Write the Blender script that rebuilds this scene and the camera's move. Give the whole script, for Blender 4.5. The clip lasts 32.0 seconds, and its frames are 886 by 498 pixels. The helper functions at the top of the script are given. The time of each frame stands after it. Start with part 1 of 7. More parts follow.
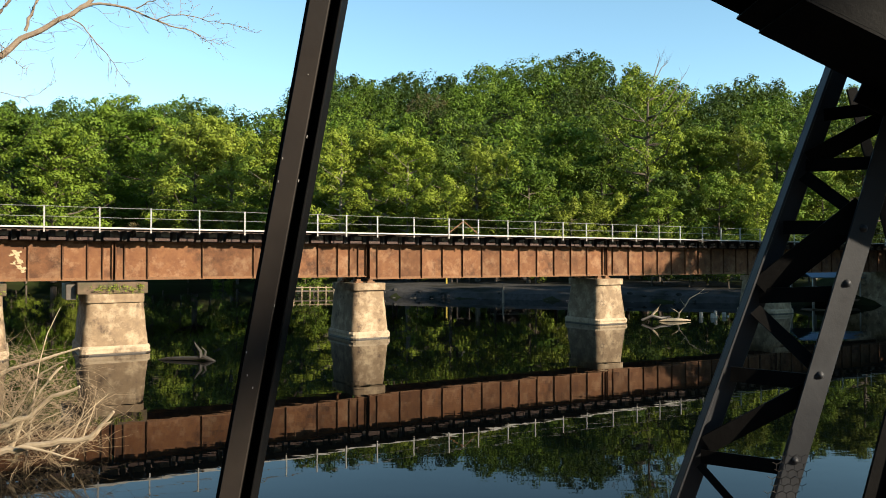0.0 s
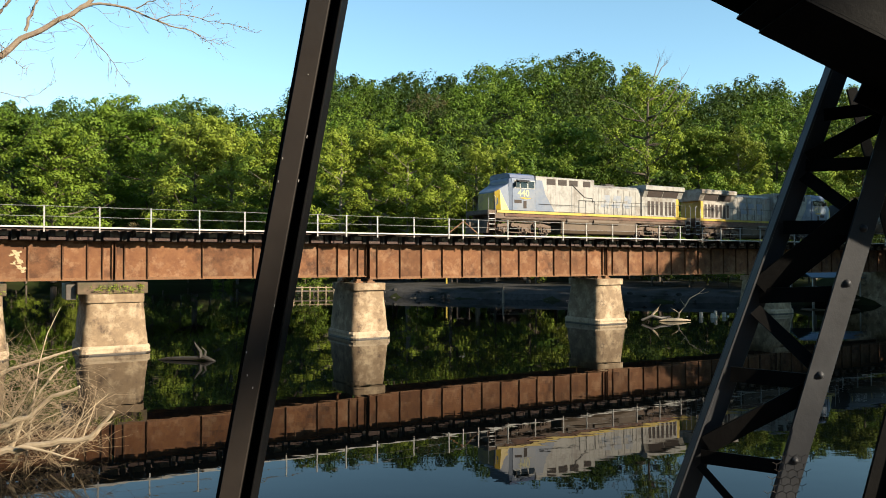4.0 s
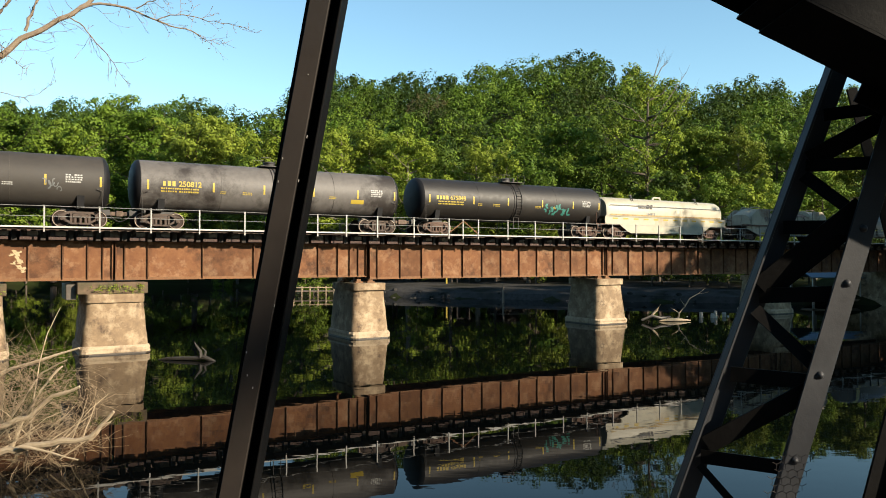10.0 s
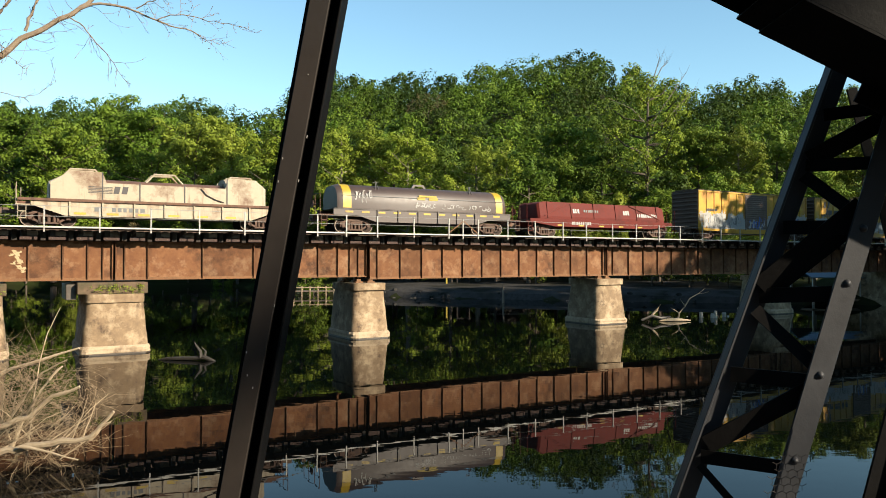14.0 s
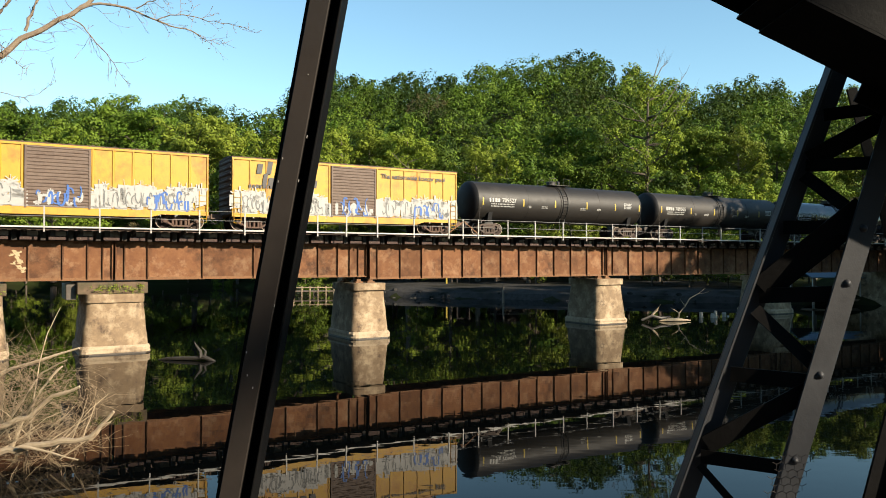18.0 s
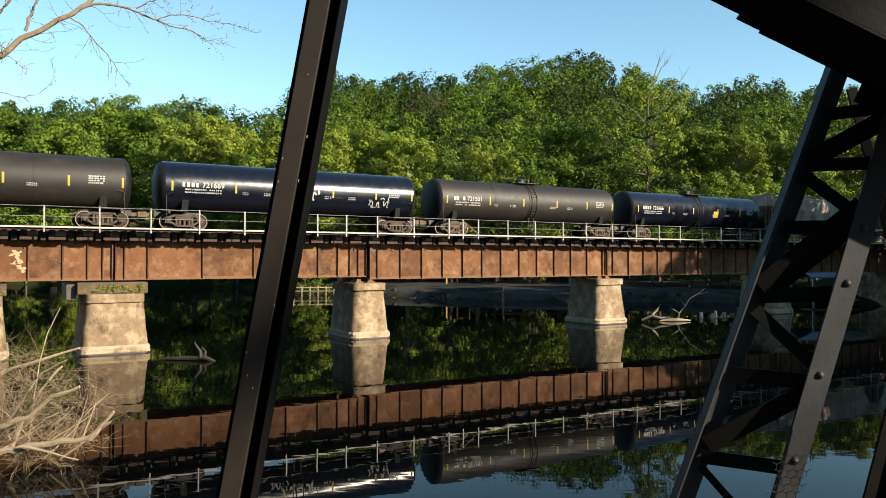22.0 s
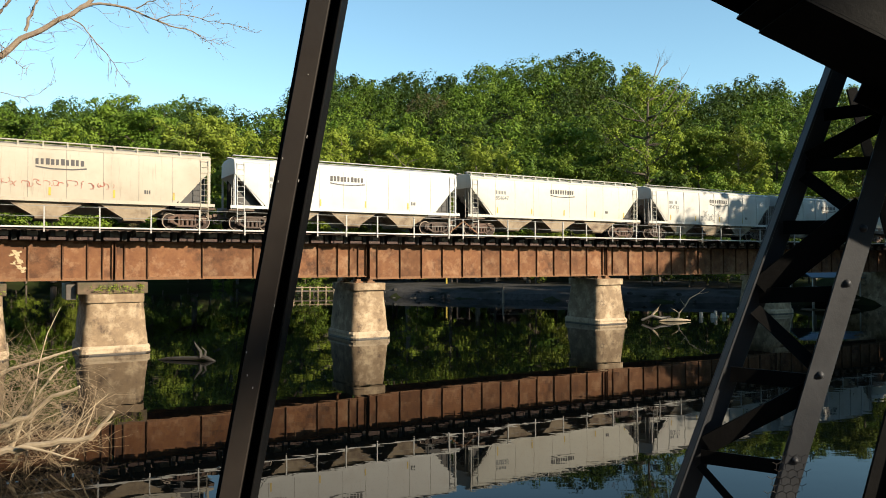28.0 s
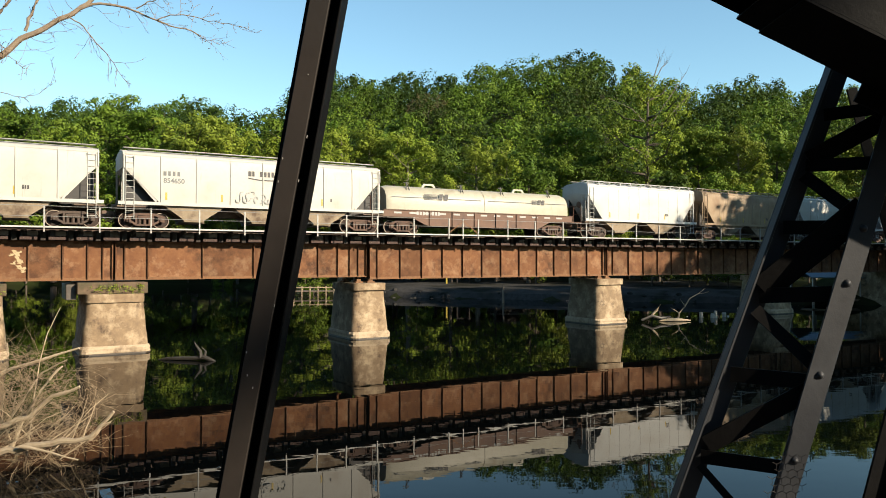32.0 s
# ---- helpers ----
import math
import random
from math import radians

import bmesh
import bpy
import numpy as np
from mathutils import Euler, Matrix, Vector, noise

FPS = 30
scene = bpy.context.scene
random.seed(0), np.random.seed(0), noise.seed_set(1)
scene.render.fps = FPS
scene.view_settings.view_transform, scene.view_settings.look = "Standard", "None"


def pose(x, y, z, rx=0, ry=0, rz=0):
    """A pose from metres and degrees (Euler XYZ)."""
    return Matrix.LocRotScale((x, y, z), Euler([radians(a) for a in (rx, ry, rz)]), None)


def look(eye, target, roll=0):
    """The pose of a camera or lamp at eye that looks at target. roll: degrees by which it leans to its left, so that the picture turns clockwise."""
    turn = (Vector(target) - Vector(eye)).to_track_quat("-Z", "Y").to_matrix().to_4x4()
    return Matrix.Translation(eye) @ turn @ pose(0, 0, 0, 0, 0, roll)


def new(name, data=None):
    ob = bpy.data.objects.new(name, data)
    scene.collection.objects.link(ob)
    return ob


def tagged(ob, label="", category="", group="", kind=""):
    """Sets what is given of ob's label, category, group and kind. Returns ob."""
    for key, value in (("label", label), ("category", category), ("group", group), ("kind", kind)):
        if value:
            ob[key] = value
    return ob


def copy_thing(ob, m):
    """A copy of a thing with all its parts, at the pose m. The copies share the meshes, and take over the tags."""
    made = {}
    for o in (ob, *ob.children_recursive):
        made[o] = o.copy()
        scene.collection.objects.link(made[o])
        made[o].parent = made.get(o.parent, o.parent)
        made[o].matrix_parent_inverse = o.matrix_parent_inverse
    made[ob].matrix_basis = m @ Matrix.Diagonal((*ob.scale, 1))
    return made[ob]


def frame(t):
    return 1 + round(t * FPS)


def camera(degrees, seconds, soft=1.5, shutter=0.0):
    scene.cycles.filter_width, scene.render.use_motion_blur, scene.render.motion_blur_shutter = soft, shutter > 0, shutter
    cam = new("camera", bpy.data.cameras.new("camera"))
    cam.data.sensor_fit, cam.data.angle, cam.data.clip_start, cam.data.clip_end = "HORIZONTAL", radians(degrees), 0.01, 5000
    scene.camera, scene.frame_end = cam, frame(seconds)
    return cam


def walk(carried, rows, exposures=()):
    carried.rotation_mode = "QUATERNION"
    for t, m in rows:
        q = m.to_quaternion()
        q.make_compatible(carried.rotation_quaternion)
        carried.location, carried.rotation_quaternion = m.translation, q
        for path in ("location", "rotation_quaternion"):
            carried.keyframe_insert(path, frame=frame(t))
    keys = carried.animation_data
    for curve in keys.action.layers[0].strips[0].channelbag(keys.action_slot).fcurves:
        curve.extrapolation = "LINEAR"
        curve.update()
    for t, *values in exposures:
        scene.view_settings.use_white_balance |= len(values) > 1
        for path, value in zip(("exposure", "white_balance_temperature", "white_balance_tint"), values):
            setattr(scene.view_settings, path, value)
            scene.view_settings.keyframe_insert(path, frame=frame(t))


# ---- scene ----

cam = camera(61.95, 32.0, soft=0.95)
EYE = (0.0, 0.0, 5.2)
AIM = (0.0, 100.0, 6.655)
walk(cam, [(0.0, look(EYE, AIM)), (32.0, look(EYE, AIM))], [(0.0, 1.56), (6.5, 1.50), (9.0, 1.44), (25.0, 1.44), (32.0, 1.34)])

# ---- world and sun ----
SUN = Vector((0.80, -0.50, 0.42)).normalized()
world = bpy.data.worlds.new("sky")
scene.world = world
world.use_nodes = True
wn = world.node_tree
sky = wn.nodes.new("ShaderNodeTexSky")
sky.sky_type = "NISHITA"
sky.sun_disc = False
sky.sun_elevation = math.asin(SUN.z)
sky.sun_rotation = math.atan2(SUN.x, SUN.y)
sky.air_density, sky.dust_density, sky.ozone_density = 1.0, 0.0, 1.4
wn.nodes["Background"].inputs["Strength"].default_value = 0.076
hue = wn.nodes.new("ShaderNodeMix")
hue.data_type, hue.blend_type = "RGBA", "MULTIPLY"
hue.inputs[0].default_value, hue.inputs[7].default_value = 1.0, (0.98, 1.17, 1.09, 1)
wn.links.new(sky.outputs[0], hue.inputs[6])
wn.links.new(hue.outputs[2], wn.nodes["Background"].inputs["Color"])
sun = new("sun", bpy.data.lights.new("sun", "SUN"))
sun.data.energy, sun.data.angle, sun.data.color = 5.0, radians(0.6), (1.0, 0.86, 0.66)
sun.matrix_world = look(SUN * 200, (0, 0, 0))

# ---- materials ----
def nodes_of(name):
    m = bpy.data.materials.new(name)
    m.use_nodes = True
    return m, m.node_tree.nodes, m.node_tree.links, m.node_tree.nodes["Principled BSDF"]


def noise_tex(n, l, vec, scale, detail=4.0, rough=0.6):
    t = n.new("ShaderNodeTexNoise")
    t.inputs["Scale"].default_value, t.inputs["Detail"].default_value, t.inputs["Roughness"].default_value = scale, detail, rough
    l.new(vec, t.inputs["Vector"])
    return t.outputs["Fac"]


def ramp(n, l, fac, a, b):
    r = n.new("ShaderNodeMapRange")
    r.inputs["From Min"].default_value, r.inputs["From Max"].default_value = a, b
    l.new(fac, r.inputs["Value"])
    return r.outputs["Result"]


def blend(n, l, fac, a, b, how="MIX"):
    x = n.new("ShaderNodeMix")
    x.data_type, x.blend_type = "RGBA", how
    for sock, val in ((x.inputs[0], fac), (x.inputs[6], a), (x.inputs[7], b)):
        if isinstance(val, (int, float)):
            sock.default_value = val
        elif isinstance(val, tuple):
            sock.default_value = (*val[:3], 1)
        else:
            l.new(val, sock)
    return x.outputs[2]


def scaled(n, l, vec, sx, sy, sz):
    x = n.new("ShaderNodeMapping")
    x.inputs["Scale"].default_value = (sx, sy, sz)
    l.new(vec, x.inputs["Vector"])
    return x.outputs[0]


def surf(name, c, c2, rough=0.6, metal=0.0, grain=6.0, bump=0.15, stain=None, stain_scale=0.7, amount=(0.5, 0.7), streak=None, streak_at=(0.5, 0.75), run=0.22, vary=0.0, gloss=0.12, spec=0.5):
    """Worn surface: two tones of grain, patches of stain, runs down the side, and a difference from piece to piece."""
    m, n, l, b = nodes_of(name)
    vec = n.new("ShaderNodeTexCoord").outputs["Object"]
    info = n.new("ShaderNodeObjectInfo").outputs["Random"]
    shift = n.new("ShaderNodeVectorMath")
    shift.operation = "ADD"
    l.new(vec, shift.inputs[0])
    far = n.new("ShaderNodeMath")
    far.operation = "MULTIPLY"
    far.inputs[1].default_value = 37.0
    l.new(info, far.inputs[0])
    l.new(far.outputs[0], shift.inputs[1])
    vec = shift.outputs[0]
    fine = noise_tex(n, l, vec, grain, 6.0, 0.65)
    col = blend(n, l, ramp(n, l, fine, 0.3, 0.7), c, c2)
    if stain:
        col = blend(n, l, ramp(n, l, noise_tex(n, l, vec, stain_scale, 7.0, 0.68), *amount), col, stain)
    if streak:
        runs = noise_tex(n, l, scaled(n, l, vec, *((3.2, 3.2, 0.22) if run < 0.5 else (run, run, run))), 1.6, 5.0, 0.7)
        col = blend(n, l, ramp(n, l, runs, *streak_at), col, streak)
    if vary:
        h = n.new("ShaderNodeHueSaturation")
        l.new(col, h.inputs["Color"])
        v = n.new("ShaderNodeMapRange")
        v.inputs["To Min"].default_value, v.inputs["To Max"].default_value = 1 - vary, 1 + vary
        l.new(info, v.inputs["Value"])
        l.new(v.outputs["Result"], h.inputs["Value"])
        col = h.outputs["Color"]
    l.new(col, b.inputs["Base Color"])
    b.inputs["Metallic"].default_value = metal
    b.inputs["Specular IOR Level"].default_value = spec
    rr = n.new("ShaderNodeMapRange")
    rr.inputs["To Min"].default_value, rr.inputs["To Max"].default_value = max(0.02, rough - gloss), min(1.0, rough + gloss)
    l.new(fine, rr.inputs["Value"])
    l.new(rr.outputs["Result"], b.inputs["Roughness"])
    if bump:
        k = n.new("ShaderNodeBump")
        k.inputs["Strength"].default_value, k.inputs["Distance"].default_value = bump, 0.02
        l.new(noise_tex(n, l, vec, grain * 3, 5.0, 0.7), k.inputs["Height"])
        l.new(k.outputs[0], b.inputs["Normal"])
    return m


def leaf_mat(name, dark, light, warm):
    """Thin leaves that let some light through, with a tone for each tree and each clump."""
    m, n, l, b = nodes_of(name)
    info = n.new("ShaderNodeObjectInfo").outputs["Random"]
    isl = n.new("ShaderNodeNewGeometry").outputs["Random Per Island"]
    col = blend(n, l, isl, dark, light)
    col = blend(n, l, ramp(n, l, info, 0.25, 1.1), col, warm)
    tone = n.new("ShaderNodeHueSaturation")
    mul = n.new("ShaderNodeMath")
    mul.operation = "MULTIPLY"
    mul.inputs[1].default_value = 7.31
    l.new(info, mul.inputs[0])
    wrap = n.new("ShaderNodeMath")
    wrap.operation = "FRACT"
    l.new(mul.outputs[0], wrap.inputs[0])
    l.new(ramp(n, l, wrap.outputs[0], -0.85, 0.62), tone.inputs["Value"])
    l.new(col, tone.inputs["Color"])
    col = tone.outputs["Color"]
    l.new(col, b.inputs["Base Color"])
    b.inputs["Roughness"].default_value = 0.6
    b.inputs["Specular IOR Level"].default_value = 0.12
    tr = n.new("ShaderNodeBsdfTranslucent")
    l.new(blend(n, l, 0.35, col, (0.11, 0.13, 0.010)), tr.inputs["Color"])
    mix = n.new("ShaderNodeMixShader")
    mix.inputs[0].default_value = 0.16
    l.new(b.outputs[0], mix.inputs[1])
    l.new(tr.outputs[0], mix.inputs[2])
    l.new(mix.outputs[0], n["Material Output"].inputs["Surface"])
    return m


def water_mat():
    m, n, l, b = nodes_of("river_water")
    vec = n.new("ShaderNodeTexCoord").outputs["Object"]
    b.inputs["Base Color"].default_value = (0.0006, 0.001, 0.0012, 1)
    b.inputs["Roughness"].default_value = 0.006
    b.inputs["IOR"].default_value = 1.185
    calm = noise_tex(n, l, scaled(n, l, vec, 0.25, 0.6, 1), 1.0, 3.0, 0.5)
    small = noise_tex(n, l, scaled(n, l, vec, 1.6, 3.2, 1), 1.0, 2.0, 0.5)
    patch = ramp(n, l, noise_tex(n, l, scaled(n, l, vec, 0.03, 0.05, 1), 1.0, 2.0, 0.5), 0.35, 0.75)
    mul = n.new("ShaderNodeMath")
    mul.operation = "MULTIPLY"
    l.new(small, mul.inputs[0])
    l.new(patch, mul.inputs[1])
    add = n.new("ShaderNodeMath")
    add.operation = "MULTIPLY_ADD"
    add.inputs[1].default_value = 0.25
    l.new(mul.outputs[0], add.inputs[0])
    l.new(calm, add.inputs[2])
    k = n.new("ShaderNodeBump")
    k.inputs["Strength"].default_value, k.inputs["Distance"].default_value = 1.0, 0.0045
    l.new(add.outputs[0], k.inputs["Height"])
    l.new(k.outputs[0], b.inputs["Normal"])
    return m


RUST = surf("rusty_girder_steel", (0.084, 0.035, 0.016), (0.128, 0.06, 0.028), 0.85, 0.0, 2.2, 0.2, (0.040, 0.019, 0.011), 0.8, (0.50, 0.68), (0.19, 0.112, 0.064), (0.50, 0.74), 0.7, 0.2, spec=0.2)
PLATE = surf("dark_bracket_steel", (0.024, 0.0112, 0.0088), (0.0416, 0.02, 0.0144), 0.8, 0.0, 6.0, 0.2)
SILVER_BARK = surf("silvery_bark", (0.136, 0.116, 0.088), (0.192, 0.168, 0.132), 0.9, 0.0, 6.0, 0.3, (0.064, 0.048, 0.036), 3.0, (0.5, 0.7))
RUST_EDGE = surf("bright_rust", (0.152, 0.0736, 0.0288), (0.108, 0.0464, 0.0184), 0.85, 0.0, 8.0, 0.2, (0.064, 0.032, 0.016), 1.2, (0.5, 0.8))
DARK_STEEL = surf("sooty_steel", (0.0132, 0.0106, 0.0088), (0.0242, 0.0176, 0.0132), 0.75, 0.0, 6.0, 0.2)
CREOSOTE = surf("creosoted_timber", (0.00968, 0.0066, 0.00484), (0.022, 0.0141, 0.00968), 0.85, 0.0, 9.0, 0.3, None, vary=0.3)
WEATHERED = surf("weathered_timber", (0.088, 0.066, 0.0484), (0.132, 0.102, 0.0748), 0.85, 0.0, 9.0, 0.3, None, vary=0.25)
CONCRETE = surf("stained_concrete", (0.125, 0.083, 0.047), (0.19, 0.132, 0.077), 0.9, 0.0, 3.5, 0.5, (0.045, 0.027, 0.016), 1.1, (0.54, 0.68), (0.31, 0.235, 0.15), (0.47, 0.66), 0.75)
CONCRETE_PALE = surf("pale_worn_concrete", (0.24, 0.18, 0.112), (0.32, 0.248, 0.168), 0.9, 0.0, 4.0, 0.4, (0.104, 0.0664, 0.04), 1.3, (0.50, 0.68))
WET_CONCRETE = surf("wet_dark_concrete", (0.0308, 0.0242, 0.0176), (0.0528, 0.0396, 0.0286), 0.5, 0.0, 6.0, 0.3)
GALV = surf("galvanised_steel", (0.202, 0.198, 0.185), (0.255, 0.251, 0.238), 0.5, 0.3, 12.0, 0.05)
# truss paint in three tones: near-black for shaded members, greyer and browner for lit faces
BLACK_PAINT = surf("black_bridge_paint", (0.0024, 0.0024, 0.0024), (0.0048, 0.0044, 0.0044), 0.65, 0.0, 7.0, 0.12, (0.0064, 0.0048, 0.004), 1.4, (0.6, 0.75), spec=0.06)
GREY_PAINT = surf("worn_lit_black_paint", (0.014, 0.0149, 0.0175), (0.0225, 0.0238, 0.0272), 0.55, 0.0, 6.0, 0.08, (0.012, 0.0105, 0.00975), 1.5, (0.6, 0.75), spec=0.22)
RUST_BLACK = surf("rusty_black_paint", (0.0117, 0.00855, 0.00675), (0.0189, 0.014, 0.0108), 0.7, 0.0, 5.0, 0.05, (0.0099, 0.0081, 0.0072), 2.0, (0.5, 0.75), (0.0252, 0.0189, 0.0153), (0.6, 0.8), spec=0.25)
SCRAPE = surf("chipped_pale_paint", (0.176, 0.167, 0.154), (0.22, 0.211, 0.198), 0.7)
BARK = surf("grey_brown_bark", (0.044, 0.033, 0.0242), (0.084, 0.066, 0.0484), 0.9, 0.0, 5.0, 0.5)
PALE_BARK = surf("pale_bark", (0.15, 0.11, 0.0748), (0.202, 0.158, 0.114), 0.9, 0.0, 14.0, 0.4, (0.0704, 0.044, 0.0308), 6.0, (0.5, 0.7))
DRIFT = surf("bleached_driftwood", (0.26, 0.20, 0.125), (0.36, 0.29, 0.20), 0.85, 0.0, 12.0, 0.4, (0.12, 0.065, 0.028), 3.0, (0.54, 0.74), vary=0.25)
TWIG = surf("dry_twigs", (0.105, 0.075, 0.043), (0.18, 0.132, 0.08), 0.9, 0.0, 10.0, 0.1, vary=0.2)
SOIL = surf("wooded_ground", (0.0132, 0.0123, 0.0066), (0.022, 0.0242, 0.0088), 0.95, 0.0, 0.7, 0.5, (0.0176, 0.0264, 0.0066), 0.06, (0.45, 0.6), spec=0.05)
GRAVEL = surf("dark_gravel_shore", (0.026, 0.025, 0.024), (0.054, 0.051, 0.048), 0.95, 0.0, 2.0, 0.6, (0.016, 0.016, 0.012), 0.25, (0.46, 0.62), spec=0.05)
LEAF_A = leaf_mat("spring_leaves", (0.084, 0.132, 0.0128), (0.12, 0.172, 0.0176), (0.152, 0.192, 0.024))
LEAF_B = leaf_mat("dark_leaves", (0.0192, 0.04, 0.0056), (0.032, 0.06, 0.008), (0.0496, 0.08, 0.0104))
LEAF_E = leaf_mat("mid_green_leaves", (0.0528, 0.0976, 0.0088), (0.08, 0.132, 0.0128), (0.112, 0.16, 0.0176))
LEAF_C = leaf_mat("yellow_green_leaves", (0.12, 0.164, 0.0144), (0.156, 0.204, 0.0208), (0.184, 0.22, 0.0272))
LEAF_D = leaf_mat("brown_buds", (0.088, 0.0638, 0.0308), (0.123, 0.0928, 0.044), (0.106, 0.0928, 0.0374))
WATER = water_mat()


# ---- building helpers ----
class Geo:
    """Collects the faces of one mesh."""

    def __init__(self):
        self.v, self.f = [], []

    def add(self, vs, fs):
        k = len(self.v)
        self.v += [tuple(p) for p in vs]
        self.f += [tuple(i + k for i in q) for q in fs]
        return self

    def box(self, x0, x1, y0, y1, z0, z1):
        return self.add([(x, y, z) for z in (z0, z1) for y in (y0, y1) for x in (x0, x1)], [(0, 2, 3, 1), (4, 5, 7, 6), (0, 1, 5, 4), (2, 6, 7, 3), (0, 4, 6, 2), (1, 3, 7, 5)])

    def loft(self, rings, caps=True, loop=True):
        k, n = len(self.v), len(rings[0])
        for r in rings:
            self.v += [tuple(p) for p in r]
        for a in range(len(rings) - 1):
            for i in range(n if loop else n - 1):
                j = (i + 1) % n
                self.f.append((k + a * n + i, k + a * n + j, k + a * n + n + j, k + a * n + n + i))
        if caps:
            self.f.append(tuple(k + i for i in reversed(range(n))))
            self.f.append(tuple(k + (len(rings) - 1) * n + i for i in range(n)))
        return self

    def path(self, pts, radii, n=6):
        """A tapered tube along points."""
        rings, up = [], Vector((0.31, 0.17, 0.93)).normalized()
        pts = [Vector(p) for p in pts]
        for i, p in enumerate(pts):
            d = (pts[min(i + 1, len(pts) - 1)] - pts[max(i - 1, 0)]).normalized()
            a = d.cross(up if abs(d.dot(up)) < 0.95 else Vector((1, 0, 0))).normalized()
            b = d.cross(a)
            rings.append([p + (a * math.cos(t) + b * math.sin(t)) * radii[i] for t in [2 * math.pi * q / n for q in range(n)]])
        return self.loft(rings)

    def tube(self, p, q, r, r2=None, n=8):
        return self.path([p, q], [r, r if r2 is None else r2], n)

    def prism(self, poly, a, b, axis="y"):
        """A polygon (x, z) drawn out along y, or (y, z) along x, or (x, y) along z."""
        put = {"y": lambda p, t: (p[0], t, p[1]), "x": lambda p, t: (t, p[0], p[1]), "z": lambda p, t: (p[0], p[1], t)}[axis]
        return self.loft([[put(p, t) for p in poly] for t in (a, b)])

    def bar(self, p, q, w, h, up=(0, -1, 0)):
        """A flat bar from p to q, w wide across up, h thick along up."""
        p, q, up = Vector(p), Vector(q), Vector(up).normalized()
        d = (q - p).normalized()
        a = d.cross(up).normalized()
        c = a.cross(d)
        return self.loft([[e + a * (w / 2 * i) + c * (h / 2 * j) for i, j in ((-1, -1), (1, -1), (1, 1), (-1, 1))] for e in (p, q)])

    def lathe(self, prof, axis="x", n=24, at=(0, 0, 0)):
        """Profile (along, radius) turned about x or y or z."""
        rings = []
        for t, r in prof:
            ring = []
            for k in range(n):
                c, s = r * math.cos(2 * math.pi * k / n), r * math.sin(2 * math.pi * k / n)
                o = {"x": (t, c, s), "y": (c, t, s), "z": (c, s, t)}[axis]
                ring.append((o[0] + at[0], o[1] + at[1], o[2] + at[2]))
            rings.append(ring)
        return self.loft(rings)

    def mesh(self, name, mat, smooth=False, bevel=0.0):
        me = bpy.data.meshes.new(name)
        me.from_pydata(self.v, [], self.f)
        b = bmesh.new()
        b.from_mesh(me)
        bmesh.ops.recalc_face_normals(b, faces=b.faces)
        if bevel:
            es = [e for e in b.edges if len(e.link_faces) == 2 and e.calc_face_angle(0) > 0.6]
            bmesh.ops.bevel(b, geom=es, offset=bevel, segments=1, affect="EDGES", clamp_overlap=True)
        b.to_mesh(me)
        b.free()
        me.materials.append(mat)
        if smooth:
            me.polygons.foreach_set("use_smooth", [True] * len(me.polygons))
            if hasattr(me, "set_sharp_from_angle"):
                me.set_sharp_from_angle(angle=0.7)
        return me


def thing(name, m, label, category, group="", kind=""):
    ob = new(name)
    ob.empty_display_size = 0.3
    ob.matrix_basis = m
    return tagged(ob, label, category, group, kind)


def part(name, g, mat, parent, label="", at=None, smooth=False, bevel=0.0):
    """One mesh under a thing or a part; g is a Geo or a mesh that is shared."""
    me = g if isinstance(g, bpy.types.Mesh) else g.mesh(name, mat, smooth, bevel)
    ob = new(name, me)
    ob.parent = parent
    if at is not None:
        ob.matrix_basis = at
    return tagged(ob, label) if label else ob


def solid(name, g, mat, m, label, category, group="", kind="", smooth=False, bevel=0.0):
    """A thing that is one mesh."""
    ob = new(name, g if isinstance(g, bpy.types.Mesh) else g.mesh(name, mat, smooth, bevel))
    ob.matrix_basis = m
    return tagged(ob, label, category, group, kind)


def quads_mesh(name, pts, mat):
    """Many loose quads from an array (n, 4, 3)."""
    n = len(pts)
    me = bpy.data.meshes.new(name)
    me.vertices.add(4 * n)
    me.vertices.foreach_set("co", np.asarray(pts, np.float32).ravel())
    me.loops.add(4 * n)
    me.loops.foreach_set("vertex_index", np.arange(4 * n, dtype=np.int32))
    me.polygons.add(n)
    me.polygons.foreach_set("loop_start", np.arange(0, 4 * n, 4, dtype=np.int32))
    me.update(calc_edges=True)
    me.materials.append(mat)
    return me


def leaf_quads(rng, centres, radii, each, size, flat=0.8, wild=0.26, up=0.25):
    """Leaves on the shells of many clumps: kites of uneven shape, turned mostly outwards and to the sky."""
    c = np.repeat(centres, each, axis=0)
    r = np.repeat(radii, each)[:, None]
    d = rng.normal(size=c.shape)
    d[:, 2] += 0.35
    d /= np.linalg.norm(d, axis=1)[:, None]
    p = c + d * r * np.array([1, 1, flat]) * (0.55 + 0.55 * rng.random((len(c), 1)))
    nrm = d + rng.normal(size=c.shape) * wild + np.array([0, -0.05, up])
    nrm /= np.linalg.norm(nrm, axis=1)[:, None]
    a = np.cross(nrm, rng.normal(size=c.shape))
    a /= np.linalg.norm(a, axis=1)[:, None]
    b = np.cross(nrm, a)
    s = size * (0.6 + 0.8 * rng.random((len(c), 1)))
    w = s * (0.5 + 0.4 * rng.random((len(c), 1)))
    return np.stack([p - a * s * 0.6, p + b * w * 0.5 - a * s * 0.05, p + a * s * 0.6, p - b * w * 0.5 + a * s * 0.1], axis=1)


